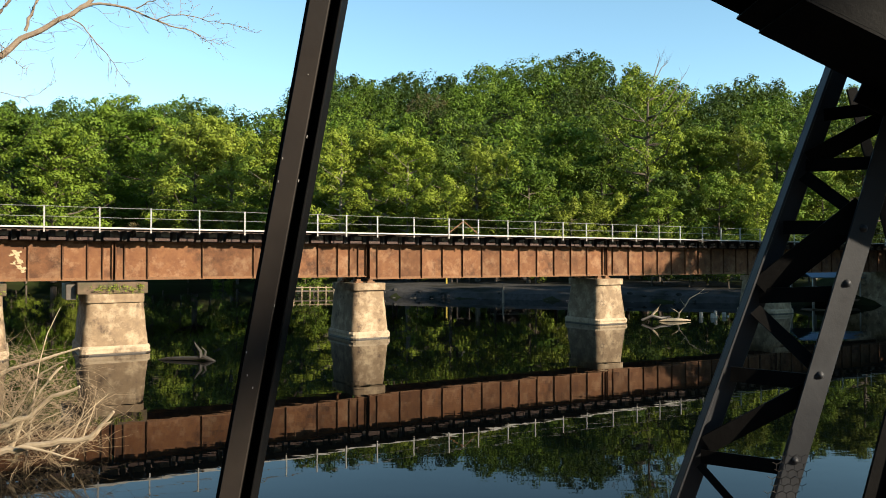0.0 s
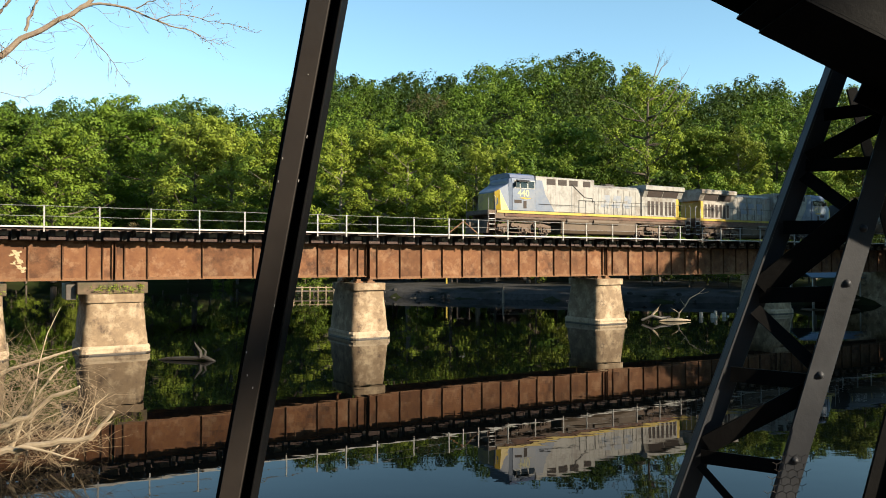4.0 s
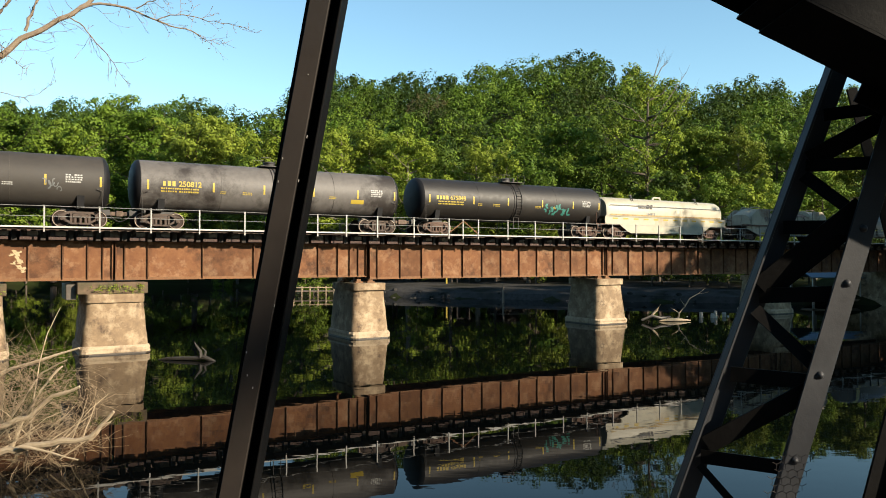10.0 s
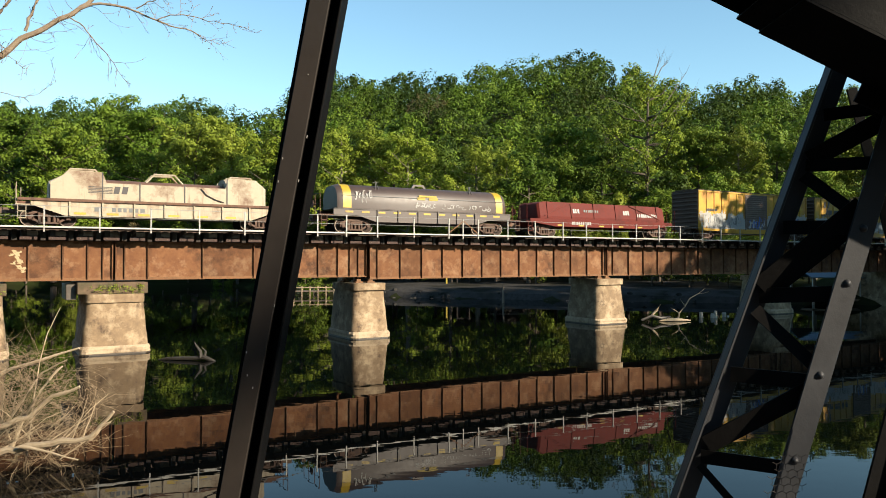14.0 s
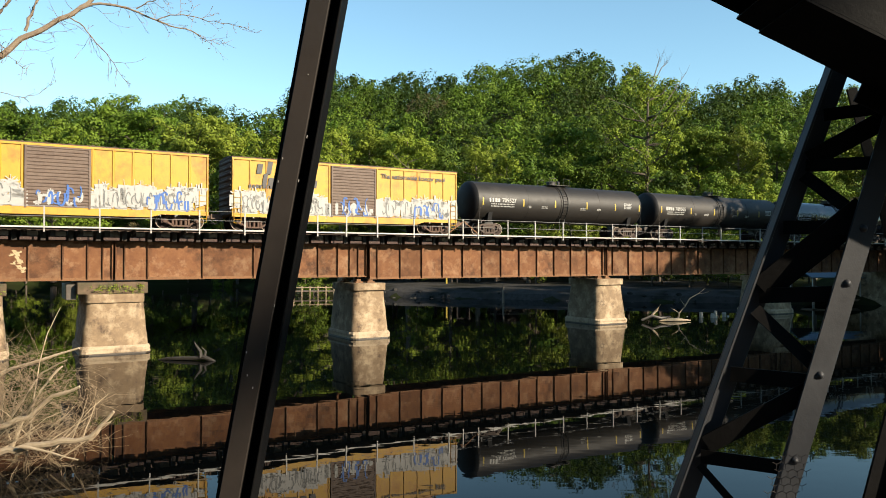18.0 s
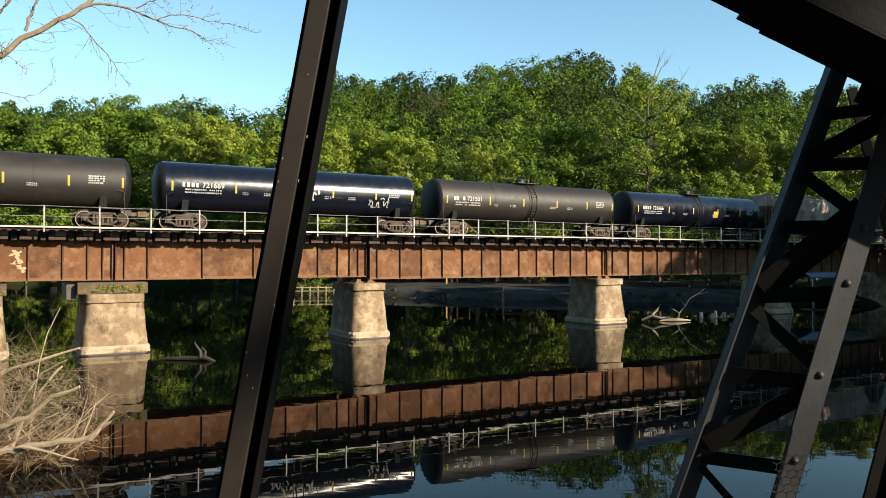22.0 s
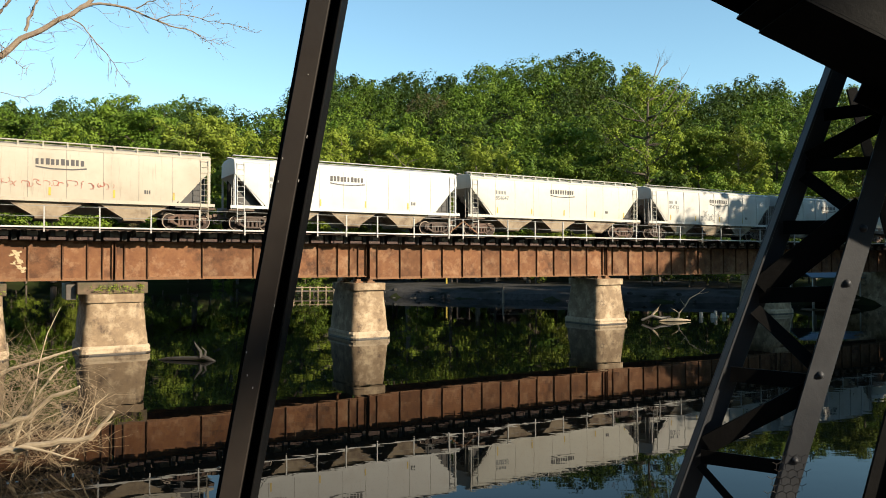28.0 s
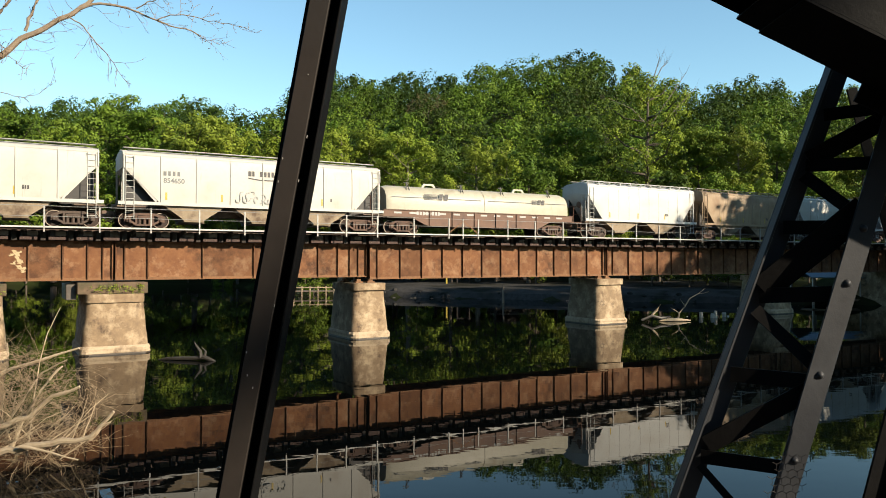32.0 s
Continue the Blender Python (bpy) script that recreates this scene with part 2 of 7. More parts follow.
# The railway's own axes: x along the track, y across it, away from the river view, z up.
TRACK = pose(0, 50.8, 0, 0, 0, 30.80)
RAIL = 6.95


# ---- river, ground ----
def smooth(a, b, x):
    t = np.clip((x - a) / (b - a), 0, 1)
    return t * t * (3 - 2 * t)


def far_bank(x):
    return np.interp(x, (-600, -90, -43, -26, -18, -6, 14, 48, 70, 600), (190, 150, 143, 116, 106, 98, 90, 80, 74, 60))


def height(x, y):
    """The ground: river bed, banks, wooded hills, and the railway's bank at both ends of its bridge."""
    x, y = np.asarray(x, float), np.asarray(y, float)
    land = smooth(-1.5, 2.5, y - far_bank(x))
    side = np.maximum(smooth(-1, 3, -x - 0.62 * y - 2.0) * smooth(48, 34, y), smooth(-1, 3, x - 0.66 * y - 5.0) * smooth(90, 70, y))
    side = np.maximum(side, smooth(-9, -14, y))
    low = np.maximum(land, side)
    z = -2.0 + low * 3.1
    inland = np.maximum(y - far_bank(x), 0)
    z = z + land * np.minimum(inland * 0.03, 3.0)
    skyline = np.interp(x / np.maximum(y, 1), (-0.6, -0.447, -0.371, -0.33, -0.29, -0.256, -0.225, -0.2, -0.149, -0.11, -0.064, 0.035, 0.1, 0.173, 0.21, 0.25, 0.3, 0.345, 0.38, 0.42, 0.5, 0.6), (66, 68.5, 69, 68, 62, 57, 64, 78, 84, 84, 82, 84.5, 88, 95, 93, 86, 80, 72, 76, 80, 78, 73))
    z = z + land * smooth(138, 420, y) ** 0.9 * skyline
    # two unseen ridges, behind and at left, added to hold back skylight
    z = z + 46 * smooth(-45, -120, y) * smooth(0.75, 0.3, x / np.maximum(-y, 1))
    z = z + 40 * smooth(-62, -125, x) * smooth(60, 30, y) * smooth(-60, -40, y)
    s = 0.859 * x + 0.512 * (y - 50.8)
    w = np.abs(-0.512 * x + 0.859 * (y - 50.8) - 1.55)
    ends = np.maximum(smooth(57, 63, s), smooth(-46, -52, s))
    k = ends * smooth(13, 4.5, w)
    return z * (1 - k) + 6.35 * k


def axis_steps(lo, a, b, hi, step):
    fine = np.arange(a, b + step, step)
    left = a - np.cumsum(step * 1.35 ** np.arange(1, 40))
    right = fine[-1] + np.cumsum(step * 1.35 ** np.arange(1, 40))
    return np.concatenate([[lo], left[left > lo][::-1], fine, right[right < hi], [hi]])


xs, ys = axis_steps(-3500, -170, 170, 3500, 4.0), axis_steps(-1500, -40, 330, 4500, 4.0)
gx, gy = np.meshgrid(xs, ys)
gz = height(gx, gy)
ground = Geo()
nx = len(xs)
ground.add(np.stack([gx.ravel(), gy.ravel(), gz.ravel()], 1).tolist(), [(j * nx + i, j * nx + i + 1, j * nx + nx + i + 1, j * nx + nx + i) for j in range(len(ys) - 1) for i in range(nx - 1)])
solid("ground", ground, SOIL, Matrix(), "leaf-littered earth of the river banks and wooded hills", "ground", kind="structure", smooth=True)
solid("water", Geo().add([(-700, -400, 0.16), (700, -400, 0.16), (700, 260, 0.16), (-700, 260, 0.16)], [(0, 1, 2, 3)]), WATER, Matrix(), "calm dark green river mirroring bridge and woods", "river", kind="structure")

# gravel landing on the far shore
lot = Geo()
lx, ly = np.linspace(-14, 40, 28), np.linspace(-0.5, 26, 14)
lot.add([(x, far_bank(x) + y, float(height(x, far_bank(x) + y)) + 0.10 + (0.12 if 0 < j < 13 else -0.6)) for j, y in enumerate(ly) for x in lx], [(j * 28 + i, j * 28 + i + 1, j * 28 + 29 + i, j * 28 + 28 + i) for j in range(13) for i in range(27)])
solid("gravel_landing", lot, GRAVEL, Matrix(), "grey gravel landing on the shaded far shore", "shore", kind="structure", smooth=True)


# ---- railway bridge ----
def bearing_pier(s, base, top, z_top, near, far, wide_cap):
    """A battered concrete pier that stands in the river, with a worn plinth and a cap."""
    pier = thing("bridge_pier", TRACK @ pose(s, 0, 0), "battered concrete bridge pier with rust runs and worn plinth", "bridge pier", "piers of the railway bridge")
    rng = random.Random(int(s * 10))

    def ring(hw, y0, y1, z, c=0.22, jig=0.0):
        pts = []
        for cx, cy, a0 in ((-hw + c, y0 + c, 180), (hw - c, y0 + c, 270), (hw - c, y1 - c, 0), (-hw + c, y1 - c, 90)):
            pts += [(cx + c * math.cos(radians(a0 + 22.5 * k)), cy + c * math.sin(radians(a0 + 22.5 * k))) for k in range(5)]
        return [(a + rng.uniform(-jig, jig), b + rng.uniform(-jig, jig), z) for a, b in pts]

    def width(z):
        return base + (top - base) * z / z_top

    zs = [0.56, 0.9, 1.3, 1.7, 2.1, 2.5, 2.9, z_top - 0.45]
    part("shaft", Geo().loft([ring(width(z), near + 0.10 * z, far - 0.10 * z, z, 0.46, 0.022) for z in zs]), CONCRETE, pier, smooth=True)
    part("plinth", Geo().loft([ring(base + 0.05, near - 0.06, far + 0.06, z, 0.46, 0.03) for z in (0.24, 0.36, 0.48)] + [ring(base + 0.0, near + 0.02, far - 0.02, 0.62, 0.46, 0.03)]), CONCRETE_PALE, pier, "pale water-worn plinth")
    part("footing", Geo().loft([ring(base + 0.04, near - 0.05, far + 0.05, z, 0.46, 0.02) for z in (-2.0, 0.24)]), WET_CONCRETE, pier, "dark wet footing at the waterline")
    cap = part("cap", Geo().loft([ring(top + wide_cap, near + 0.25 - wide_cap, far - 0.25 + wide_cap, z, 0.4, 0.012) for z in (z_top - 0.45, z_top - 0.42, z_top - 0.03, z_top)]), CONCRETE, pier, "weathered concrete cap", smooth=True)
    for y in (0.45, 2.65):
        for dx in (-0.42, 0.42):
            part("bearing_shoe", Geo().box(dx - 0.26, dx + 0.26, y - 0.22, y + 0.22, z_top - 0.005, z_top + 0.09).box(dx - 0.15, dx + 0.15, y - 0.15, y + 0.15, z_top + 0.09, z_top + 0.24), RUST_EDGE, cap, "rusted bearing shoe")
    return pier


bearing_pier(-5.75, 1.35, 1.08, 3.70, -0.8, 3.4, 0.10)
bearing_pier(15.02, 1.62, 1.32, 3.70, -0.8, 3.2, 0.10)
bearing_pier(36.5, 1.62, 1.32, 3.70, -0.8, 3.2, 0.10)
pier_a = bearing_pier(-20.8, 1.72, 1.42, 3.36, -0.9, 4.1, 0.06)
pier_b = bearing_pier(-27.5, 1.72, 1.42, 3.36, -0.9, 4.1, 0.06)
PEDESTAL = surf("mossy_brown_block", (0.068, 0.044, 0.0256), (0.112, 0.0736, 0.044), 0.95, 0.0, 4.0, 0.5, (0.04, 0.036, 0.016), 1.5, (0.45, 0.65))
for p in (pier_a, pier_b):
    part("pedestal", Geo().box(-1.85, 1.65, -0.45, 3.7, 3.36, 3.98), PEDESTAL, p, "crumbling pedestal block grown with weeds", bevel=0.04)
    part("pedestal", Geo().box(-2.35, -1.85, 0.1, 3.2, 3.05, 3.9), WET_CONCRETE, p, "dark side block", bevel=0.03)
for s, e in ((-50, 4.0), (58.8, 4.0)):
    solid("abutment", Geo().prism([(s - e / 2, -2.0), (s + e / 2, -2.0), (s + e / 2, 3.75), (s + 0.6 * (1 if s < 0 else -1), 3.75), (s + 0.6 * (1 if s < 0 else -1), 6.3), (s - e / 2 * (1 if s < 0 else -1), 6.3)] if s < 0 else [(s - e / 2, -2.0), (s + e / 2, -2.0), (s + e / 2, 6.3), (s - 0.6, 6.3), (s - 0.6, 3.75), (s - e / 2, 3.75)], -3.0, 6.0), CONCRETE, TRACK, "concrete abutment at the end of the railway bridge", "abutment", kind="structure")


def girder_span(s0, s1, bottom, stiff):
    """Two riveted plate girders with stiffeners, flanges and cross frames."""
    span = thing("girder_span", TRACK, "rust-red riveted plate girder span on concrete piers", "bridge girder", "spans of the railway bridge")
    top = 6.20
    for y, out in ((0.45, -1), (2.65, 1)):
        part("bottom_flange", Geo().box(s0, s1, y - 0.19, y + 0.19, bottom, bottom + 0.035).box(s0, s1, y + 0.012 * out, y + 0.035 * out, bottom + 0.035, bottom + 0.15), RUST_EDGE, span, "flange bright with fresh rust")
        part("top_flange", Geo().box(s0, s1, y - 0.19, y + 0.19, top - 0.035, top).box(s0, s1, y + 0.012 * out, y + 0.035 * out, top - 0.15, top - 0.035), RUST, span)
        edges = [s0 + 0.04] + [q for q in stiff if s0 + 0.1 < q < s1 - 0.1] + [s1 - 0.04]
        for a, b in zip(edges, edges[1:]):
            part("web_panel", Geo().box(-(b - a) / 2 + 0.004, (b - a) / 2 - 0.004, -0.012, 0.012, bottom + 0.03, top - 0.03), RUST, span, at=pose((a + b) / 2, y, 0))
        for q in edges:
            part("stiffener", Geo().box(-0.010, 0.010, 0.014 * out, 0.15 * out, bottom + 0.04, top - 0.04).box(-0.010, 0.07, 0.013 * out, 0.026 * out, bottom + 0.04, top - 0.04), RUST, span, at=pose(q, y, 0))
    k = s0 + 1.2
    while k < s1 - 0.8:
        part("cross_frame", Geo().bar((k, 0.5, bottom + 0.3), (k, 2.6, top - 0.3), 0.09, 0.02, (1, 0, 0)).bar((k + 0.03, 0.5, top - 0.3), (k + 0.03, 2.6, bottom + 0.3), 0.09, 0.02, (1, 0, 0)), DARK_STEEL, span)
        k += 3.3
    rivets = Geo()
    for q in np.arange(s0 + 0.1, s1, 0.16):
        for z in (bottom + 0.095,):
            rivets.add([(q - 0.02, 0.413, z - 0.02), (q + 0.02, 0.413, z - 0.02), (q + 0.02, 0.413, z + 0.02), (q - 0.02, 0.413, z + 0.02), (q, 0.395, z)], [(0, 1, 4), (1, 2, 4), (2, 3, 4), (3, 0, 4)])
    tagged(part("rivet_row", rivets, RUST_EDGE, span), kind="stuff")
    return span


girder_span(-50.0, -27.35, 4.08, list(np.arange(-49, -27.5, 3.0)) + [-28.2])
girder_span(-27.25, -20.85, 4.08, [-26.6, -24.9, -23.3, -22.1, -21.35])
girder_span(-20.75, -5.62, 4.08, [-20.25, -19.05, -16.05, -13.05, -11.0, -8.95, -7.62, -6.8, -6.2])
girder_span(-5.42, 15.35, 3.92, [-4.82] + [-3.12 + 1.65 * i for i in range(11)] + [15.0])
girder_span(15.45, 36.85, 3.92, [16.1] + [17.85 + 1.67 * i for i in range(11)] + [36.2])
girder_span(36.95, 58.0, 3.92, [37.6] + [39.3 + 1.67 * i for i in range(11)])

# rails, timbers, walkway
for y in (0.83, 2.27):
    solid("rail", Geo().prism([(y - 0.07, RAIL - 0.18), (y + 0.07, RAIL - 0.18), (y + 0.07, RAIL - 0.165), (y + 0.01, RAIL - 0.14), (y + 0.01, RAIL - 0.045), (y + 0.036, RAIL - 0.035), (y + 0.036, RAIL), (y - 0.036, RAIL), (y - 0.036, RAIL - 0.035), (y - 0.01, RAIL - 0.045), (y - 0.01, RAIL - 0.14), (y - 0.07, RAIL - 0.165)], -520, 560, "x"), surf("worn_rail_steel", (0.0528, 0.0308, 0.022), (0.0968, 0.066, 0.0484), 0.5, 0.4), TRACK, "worn steel running rail with rusty sides", "rail", "rails of the track", "structure")
deck = thing("bridge_deck", TRACK, "creosoted timber deck of the railway bridge", "bridge deck", kind="structure")
tie = Geo().box(-0.12, 0.12, -0.20, 3.1, 6.21, 6.765).mesh("tie", CREOSOTE, bevel=0.01)
long_tie = Geo().box(-0.13, 0.13, -0.30, 3.1, 6.21, 6.77).mesh("long_tie", CREOSOTE, bevel=0.012)
blockg = Geo().box(0.14, 0.62, -0.27, -0.06, 6.45, 6.68).mesh("spacer_timber", WEATHERED, bevel=0.012)
plate = Geo().box(-0.19, 0.60, -0.345, -0.305, 6.24, 6.40)
plate = plate.mesh("bracket_plate", PLATE)
bolts = Geo()
for bx in (-0.02, 0.47):
    bolts.lathe([(-0.346, 0.024), (-0.368, 0.024), (-0.374, 0.014)], "y", 6, (bx, 0, 6.32))
bolts = bolts.mesh("bolt_heads", WEATHERED)
k = 0
while -49 + 0.434 * k < 58:
    s = -48.54 + 0.434 * k
    long = k % 3 == 0
    part("tie", long_tie if long else tie, CREOSOTE, deck, at=pose(s, random.uniform(-0.03, 0.03), random.uniform(-0.012, 0.004), 0, 0, random.uniform(-0.4, 0.4)))
    if long:
        part("spacer_timber", blockg, WEATHERED, deck, "weathered spacer timber", at=pose(s, random.uniform(-0.02, 0.02), 0))
        pl = part("bracket_plate", plate, PLATE, deck, "dark bolted plate", at=pose(s, 0, 0))
        part("bolt_heads", bolts, WEATHERED, pl)
    k += 1
# added beam that stops light coming through the gaps between ties
part("stringer", Geo().box(-49, 58, 1.2, 1.5, 6.205, 6.74), CREOSOTE, deck, "dark timber added to block light between the ties")
walkway = thing("walkway", TRACK, "steel grating walkway with galvanised edge beside the track", "walkway", kind="structure")
part("edge_angle", Geo().box(-50, 58, -1.24, -1.225, 6.835, 6.915).box(-50, 58, -1.225, -1.12, 6.835, 6.845), surf("white_worn_steel", (0.273, 0.264, 0.242), (0.317, 0.308, 0.286), 0.55, 0.1), walkway, "pale worn edge angle")
for q in np.arange(-50, 58, 2.56):
    part("grating_panel", Geo().box(q + 0.01, q + 2.55, -1.12, 0.30, 6.80, 6.83), DARK_STEEL, walkway)

for q in np.arange(-48.54, 58, 2.604):
    part("bracket", Geo().prism([(-1.2, 6.80), (-1.2, 6.72), (0.1, 6.50), (0.1, 6.80)], q - 0.012, q + 0.012, "x"), DARK_STEEL, walkway)

rail_fence = thing("handrail", TRACK, "galvanised handrail with two cables along the walkway", "handrail")
post = Geo().box(-0.035, 0.035, -1.262, -1.243, 6.62, 7.98).box(-0.035, -0.022, -1.243, -1.19, 6.62, 7.98).mesh("post", GALV)
POSTS = [-24.22 - 2.55 * i for i in range(10, 0, -1)] + [-24.22, -21.61, -19.15, -16.59, -14.06, -11.55, -9.6, -7.76, -5.59, -2.85, -0.35, 0.87, 2.06, 4.6, 7.06, 9.58, 12.01, 14.61, 17.22, 19.68, 22.13, 24.81, 27.26, 29.8, 32.45] + [32.45 + 2.54 * i for i in range(1, 10)]
for s in POSTS:
    part("post", post, GALV, rail_fence, at=pose(s, 0, 0, random.uniform(-0.6, 0.6), random.uniform(-0.5, 0.5), 0))
for z, r in ((7.94, 0.013), (7.42, 0.012)):
    pts = []
    for s, e in zip(POSTS, POSTS[1:]):
        pts += [(s, -1.27, z), ((s + e) / 2, -1.27, z - 0.006 * (e - s))]
    part("cable", Geo().path(pts, [r] * len(pts), 5), GALV, rail_fence, "slack steel cable")
for a, b in (((-0.30, 7.0), (0.85, 7.8)), ((2.02, 7.0), (0.90, 7.8))):
    part("brace", Geo().bar((a[0], -1.28, a[1]), (b[0], -1.28, b[1]), 0.06, 0.012), RUST_EDGE, rail_fence, "rusty brace of the refuge bay")


# ---- the near truss bridge, from which the river is seen ----
solid("truss_deck", Geo().box(-16, 16, -3.6, 3.35, 3.25, 3.55), WEATHERED, Matrix(), "plank deck of the old truss bridge", "bridge deck", kind="structure")
for x in np.arange(-14, 15, 4.0):
    solid("floor_beam", Geo().box(x - 0.12, x + 0.12, -3.7, 3.45, 2.75, 3.245), BLACK_PAINT, Matrix(), "black steel floor beam under the deck", "floor beam", "floor beams of the truss bridge", "structure")


def leaning(p, q):
    """Axes of a member from its lower end p to its upper end q: x across, y into the picture, z along it."""
    p, q = Vector(p), Vector(q)
    z = (q - p).normalized()
    y = (Vector((0, 1, 0)) - z * z.y).normalized()
    x = y.cross(z)
    return Matrix.Translation(p) @ Matrix((x, y, z)).transposed().to_4x4(), (q - p).length


m, n = leaning((-0.807, 2.75, 4.06), (-0.406, 2.75, 6.30))
diag = thing("truss_diagonal", m, "black-painted built-up steel truss diagonal with rust bloom", "truss member", "members of the truss bridge")
part("face_plate", Geo().box(-0.068, 0.008, -0.012, 0.0, 0, n), RUST_BLACK, diag, "scuffed rusty face plate", bevel=0.003)
part("side_plate", Geo().box(-0.086, -0.069, 0.02, 0.032, 0, n).box(-0.078, -0.069, 0.0, 0.02, 0, n), BLACK_PAINT, diag)
part("web", Geo().box(0.000, 0.055, 0.085, 0.097, 0, n).box(0.000, 0.008, 0.001, 0.085, 0, n), BLACK_PAINT, diag)
part("flange", Geo().box(0.047, 0.055, -0.02, 0.084, 0, n), BLACK_PAINT, diag, bevel=0.002)
rng = random.Random(3)
for i in range(14):
    z = 0.15 + i * n / 14.5
    part("rivet", Geo().lathe([(0.0, 0.012), (-0.006, 0.010), (-0.011, 0.004)], "y", 10, (0.04, 0.085, z)), BLACK_PAINT, diag, smooth=True)
for i in range(9):
    dz, dx = rng.uniform(0.2, n - 0.1), rng.uniform(-0.066, 0.026)
    part("paint_chip", Geo().box(dx - 0.0012, dx + rng.uniform(0.001, 0.003), -0.0135, -0.0125, dz, dz + rng.uniform(0.003, 0.012)), SCRAPE, diag, "pale chip in the paint")

# laced post: two legs joined by lacing bars
lm, ln = leaning((0.871, 3.0, 3.96), (1.635, 3.0, 6.04))
rm, rn = leaning((1.215, 2.83, 4.03), (1.79, 2.83, 5.92))
laced = thing("laced_post", Matrix(), "black laced steel truss post with riveted flats", "truss member", "members of the truss bridge")
leg = part("leg", Geo().box(-0.050, 0.047, 0.0, 0.010, 0, ln).box(-0.050, -0.040, -0.055, 0.0, 0, ln), GREY_PAINT, laced, "dull grey-black angle", at=lm, bevel=0.002)
leg2 = part("leg", Geo().box(-0.046, 0.046, -0.010, 0.0, 0, rn).box(0.036, 0.046, 0.0, 0.06, 0, rn), GREY_PAINT, laced, "dull grey-black angle with rivets", at=rm, bevel=0.002)


def leg_at(side, z):
    a, b, dep = ((0.871, 3.96), (1.635, 6.04), 2.99) if side == 0 else ((1.215, 4.03), (1.79, 5.92), 2.835)
    t = (z - a[1]) / (b[1] - a[1])
    return Vector((a[0] + (b[0] - a[0]) * t, dep, z))


for z in (5.32, 5.11, 4.76, 4.435, 4.02):
    part("rivet", Geo().lathe([(-0.010, 0.017), (-0.018, 0.015), (-0.025, 0.009), (-0.028, 0.002)], "y", 12), GREY_PAINT, laced, at=Matrix.Translation(leg_at(1, z + 0.0)), smooth=True)
for z0, z1, w in ((5.785, 5.795, 0.05), (5.58, 5.575, 0.05), (5.33, 5.325, 0.055), (5.055, 5.07, 0.06), (4.74, 4.73, 0.06), (4.41, 4.40, 0.055)):
    part("batten", Geo().bar(leg_at(0, z0) + Vector((0, -0.012, 0)), leg_at(1, z1) + Vector((0, 0.008, 0)), w, 0.010), BLACK_PAINT, laced)
for z0, z1, w in ((5.60, 5.76, 0.075), (5.54, 5.36, 0.05), (5.08, 5.40, 0.11), (5.00, 4.78, 0.05), (4.46, 4.70, 0.075), (4.38, 4.12, 0.03)):
    part("lacing_bar", Geo().bar(leg_at(0, z0) + Vector((0, -0.024, 0)), leg_at(1, z1) + Vector((0, 0.016, 0)), w, 0.008), BLACK_PAINT, laced)

# inclined top chord and its plates
cm, cn = leaning((3.05, 2.62, 5.17), (-0.15, 2.62, 6.76))
chord = thing("top_chord", cm, "heavy black riveted top chord of the truss", "truss member", "members of the truss bridge")
part("web_plate", Geo().box(0.0, 0.40, -0.16, -0.148, 0, cn).box(0.0, 0.40, 0.148, 0.16, 0, cn), BLACK_PAINT, chord)
part("cover_plate", Geo().box(0.40, 0.412, -0.2, 0.2, 0, cn), BLACK_PAINT, chord)
part("tie_plate", Geo().box(-0.012, 0.0, -0.18, 0.18, 0, cn - 1.42), BLACK_PAINT, chord)
part("tie_plate", Geo().box(-0.022, -0.013, -0.18, 0.18, 1.45, cn - 1.52), BLACK_PAINT, chord)
part("gusset", Geo().box(-0.10, 0.1, 0.16, 0.17, 1.25, 1.62), BLACK_PAINT, chord)
for i in range(16):
    part("rivet", Geo().lathe([(-0.16, 0.015), (-0.17, 0.012), (-0.175, 0.004)], "y", 8, (0.36, 0, 0.4 + i * 0.2)), GREY_PAINT, chord, smooth=True)
solid("bracing_bar", Geo().bar((1.86, 3.35, 5.98), (2.06, 3.35, 5.20), 0.045, 0.012), BLACK_PAINT, Matrix(), "flat grey-black bracing bar behind the laced post", "bracing bar")
solid("bracing_bar", Geo().bar((1.60, 2.6, 4.72), (1.46, 2.6, 4.20), 0.06, 0.012).bar((1.64, 2.6, 4.72), (1.50, 2.6, 4.20), 0.012, 0.05), BLACK_PAINT, Matrix(), "thin black bracing bar beside the laced post", "bracing bar")

# wire netting along the foot of the truss
net_d = 2.76
net = Geo()
for j in range(16):
    for i in range(4):
        cz = 4.06 + j * 0.027
        cx = leg_at(1, cz).x * net_d / 2.835 - 0.062 + i * 0.034 + (0.017 if j % 2 else 0)
        a = (cx, net_d, cz)
        for b in ((cx + 0.017, net_d, cz + 0.009), (cx - 0.017, net_d, cz + 0.009), (cx, net_d, cz - 0.018)):
            net.tube(a, b, 0.0011, n=4)
solid("wire_netting", net, DARK_STEEL, Matrix(), "hexagonal wire netting tied round the truss post", "wire netting")


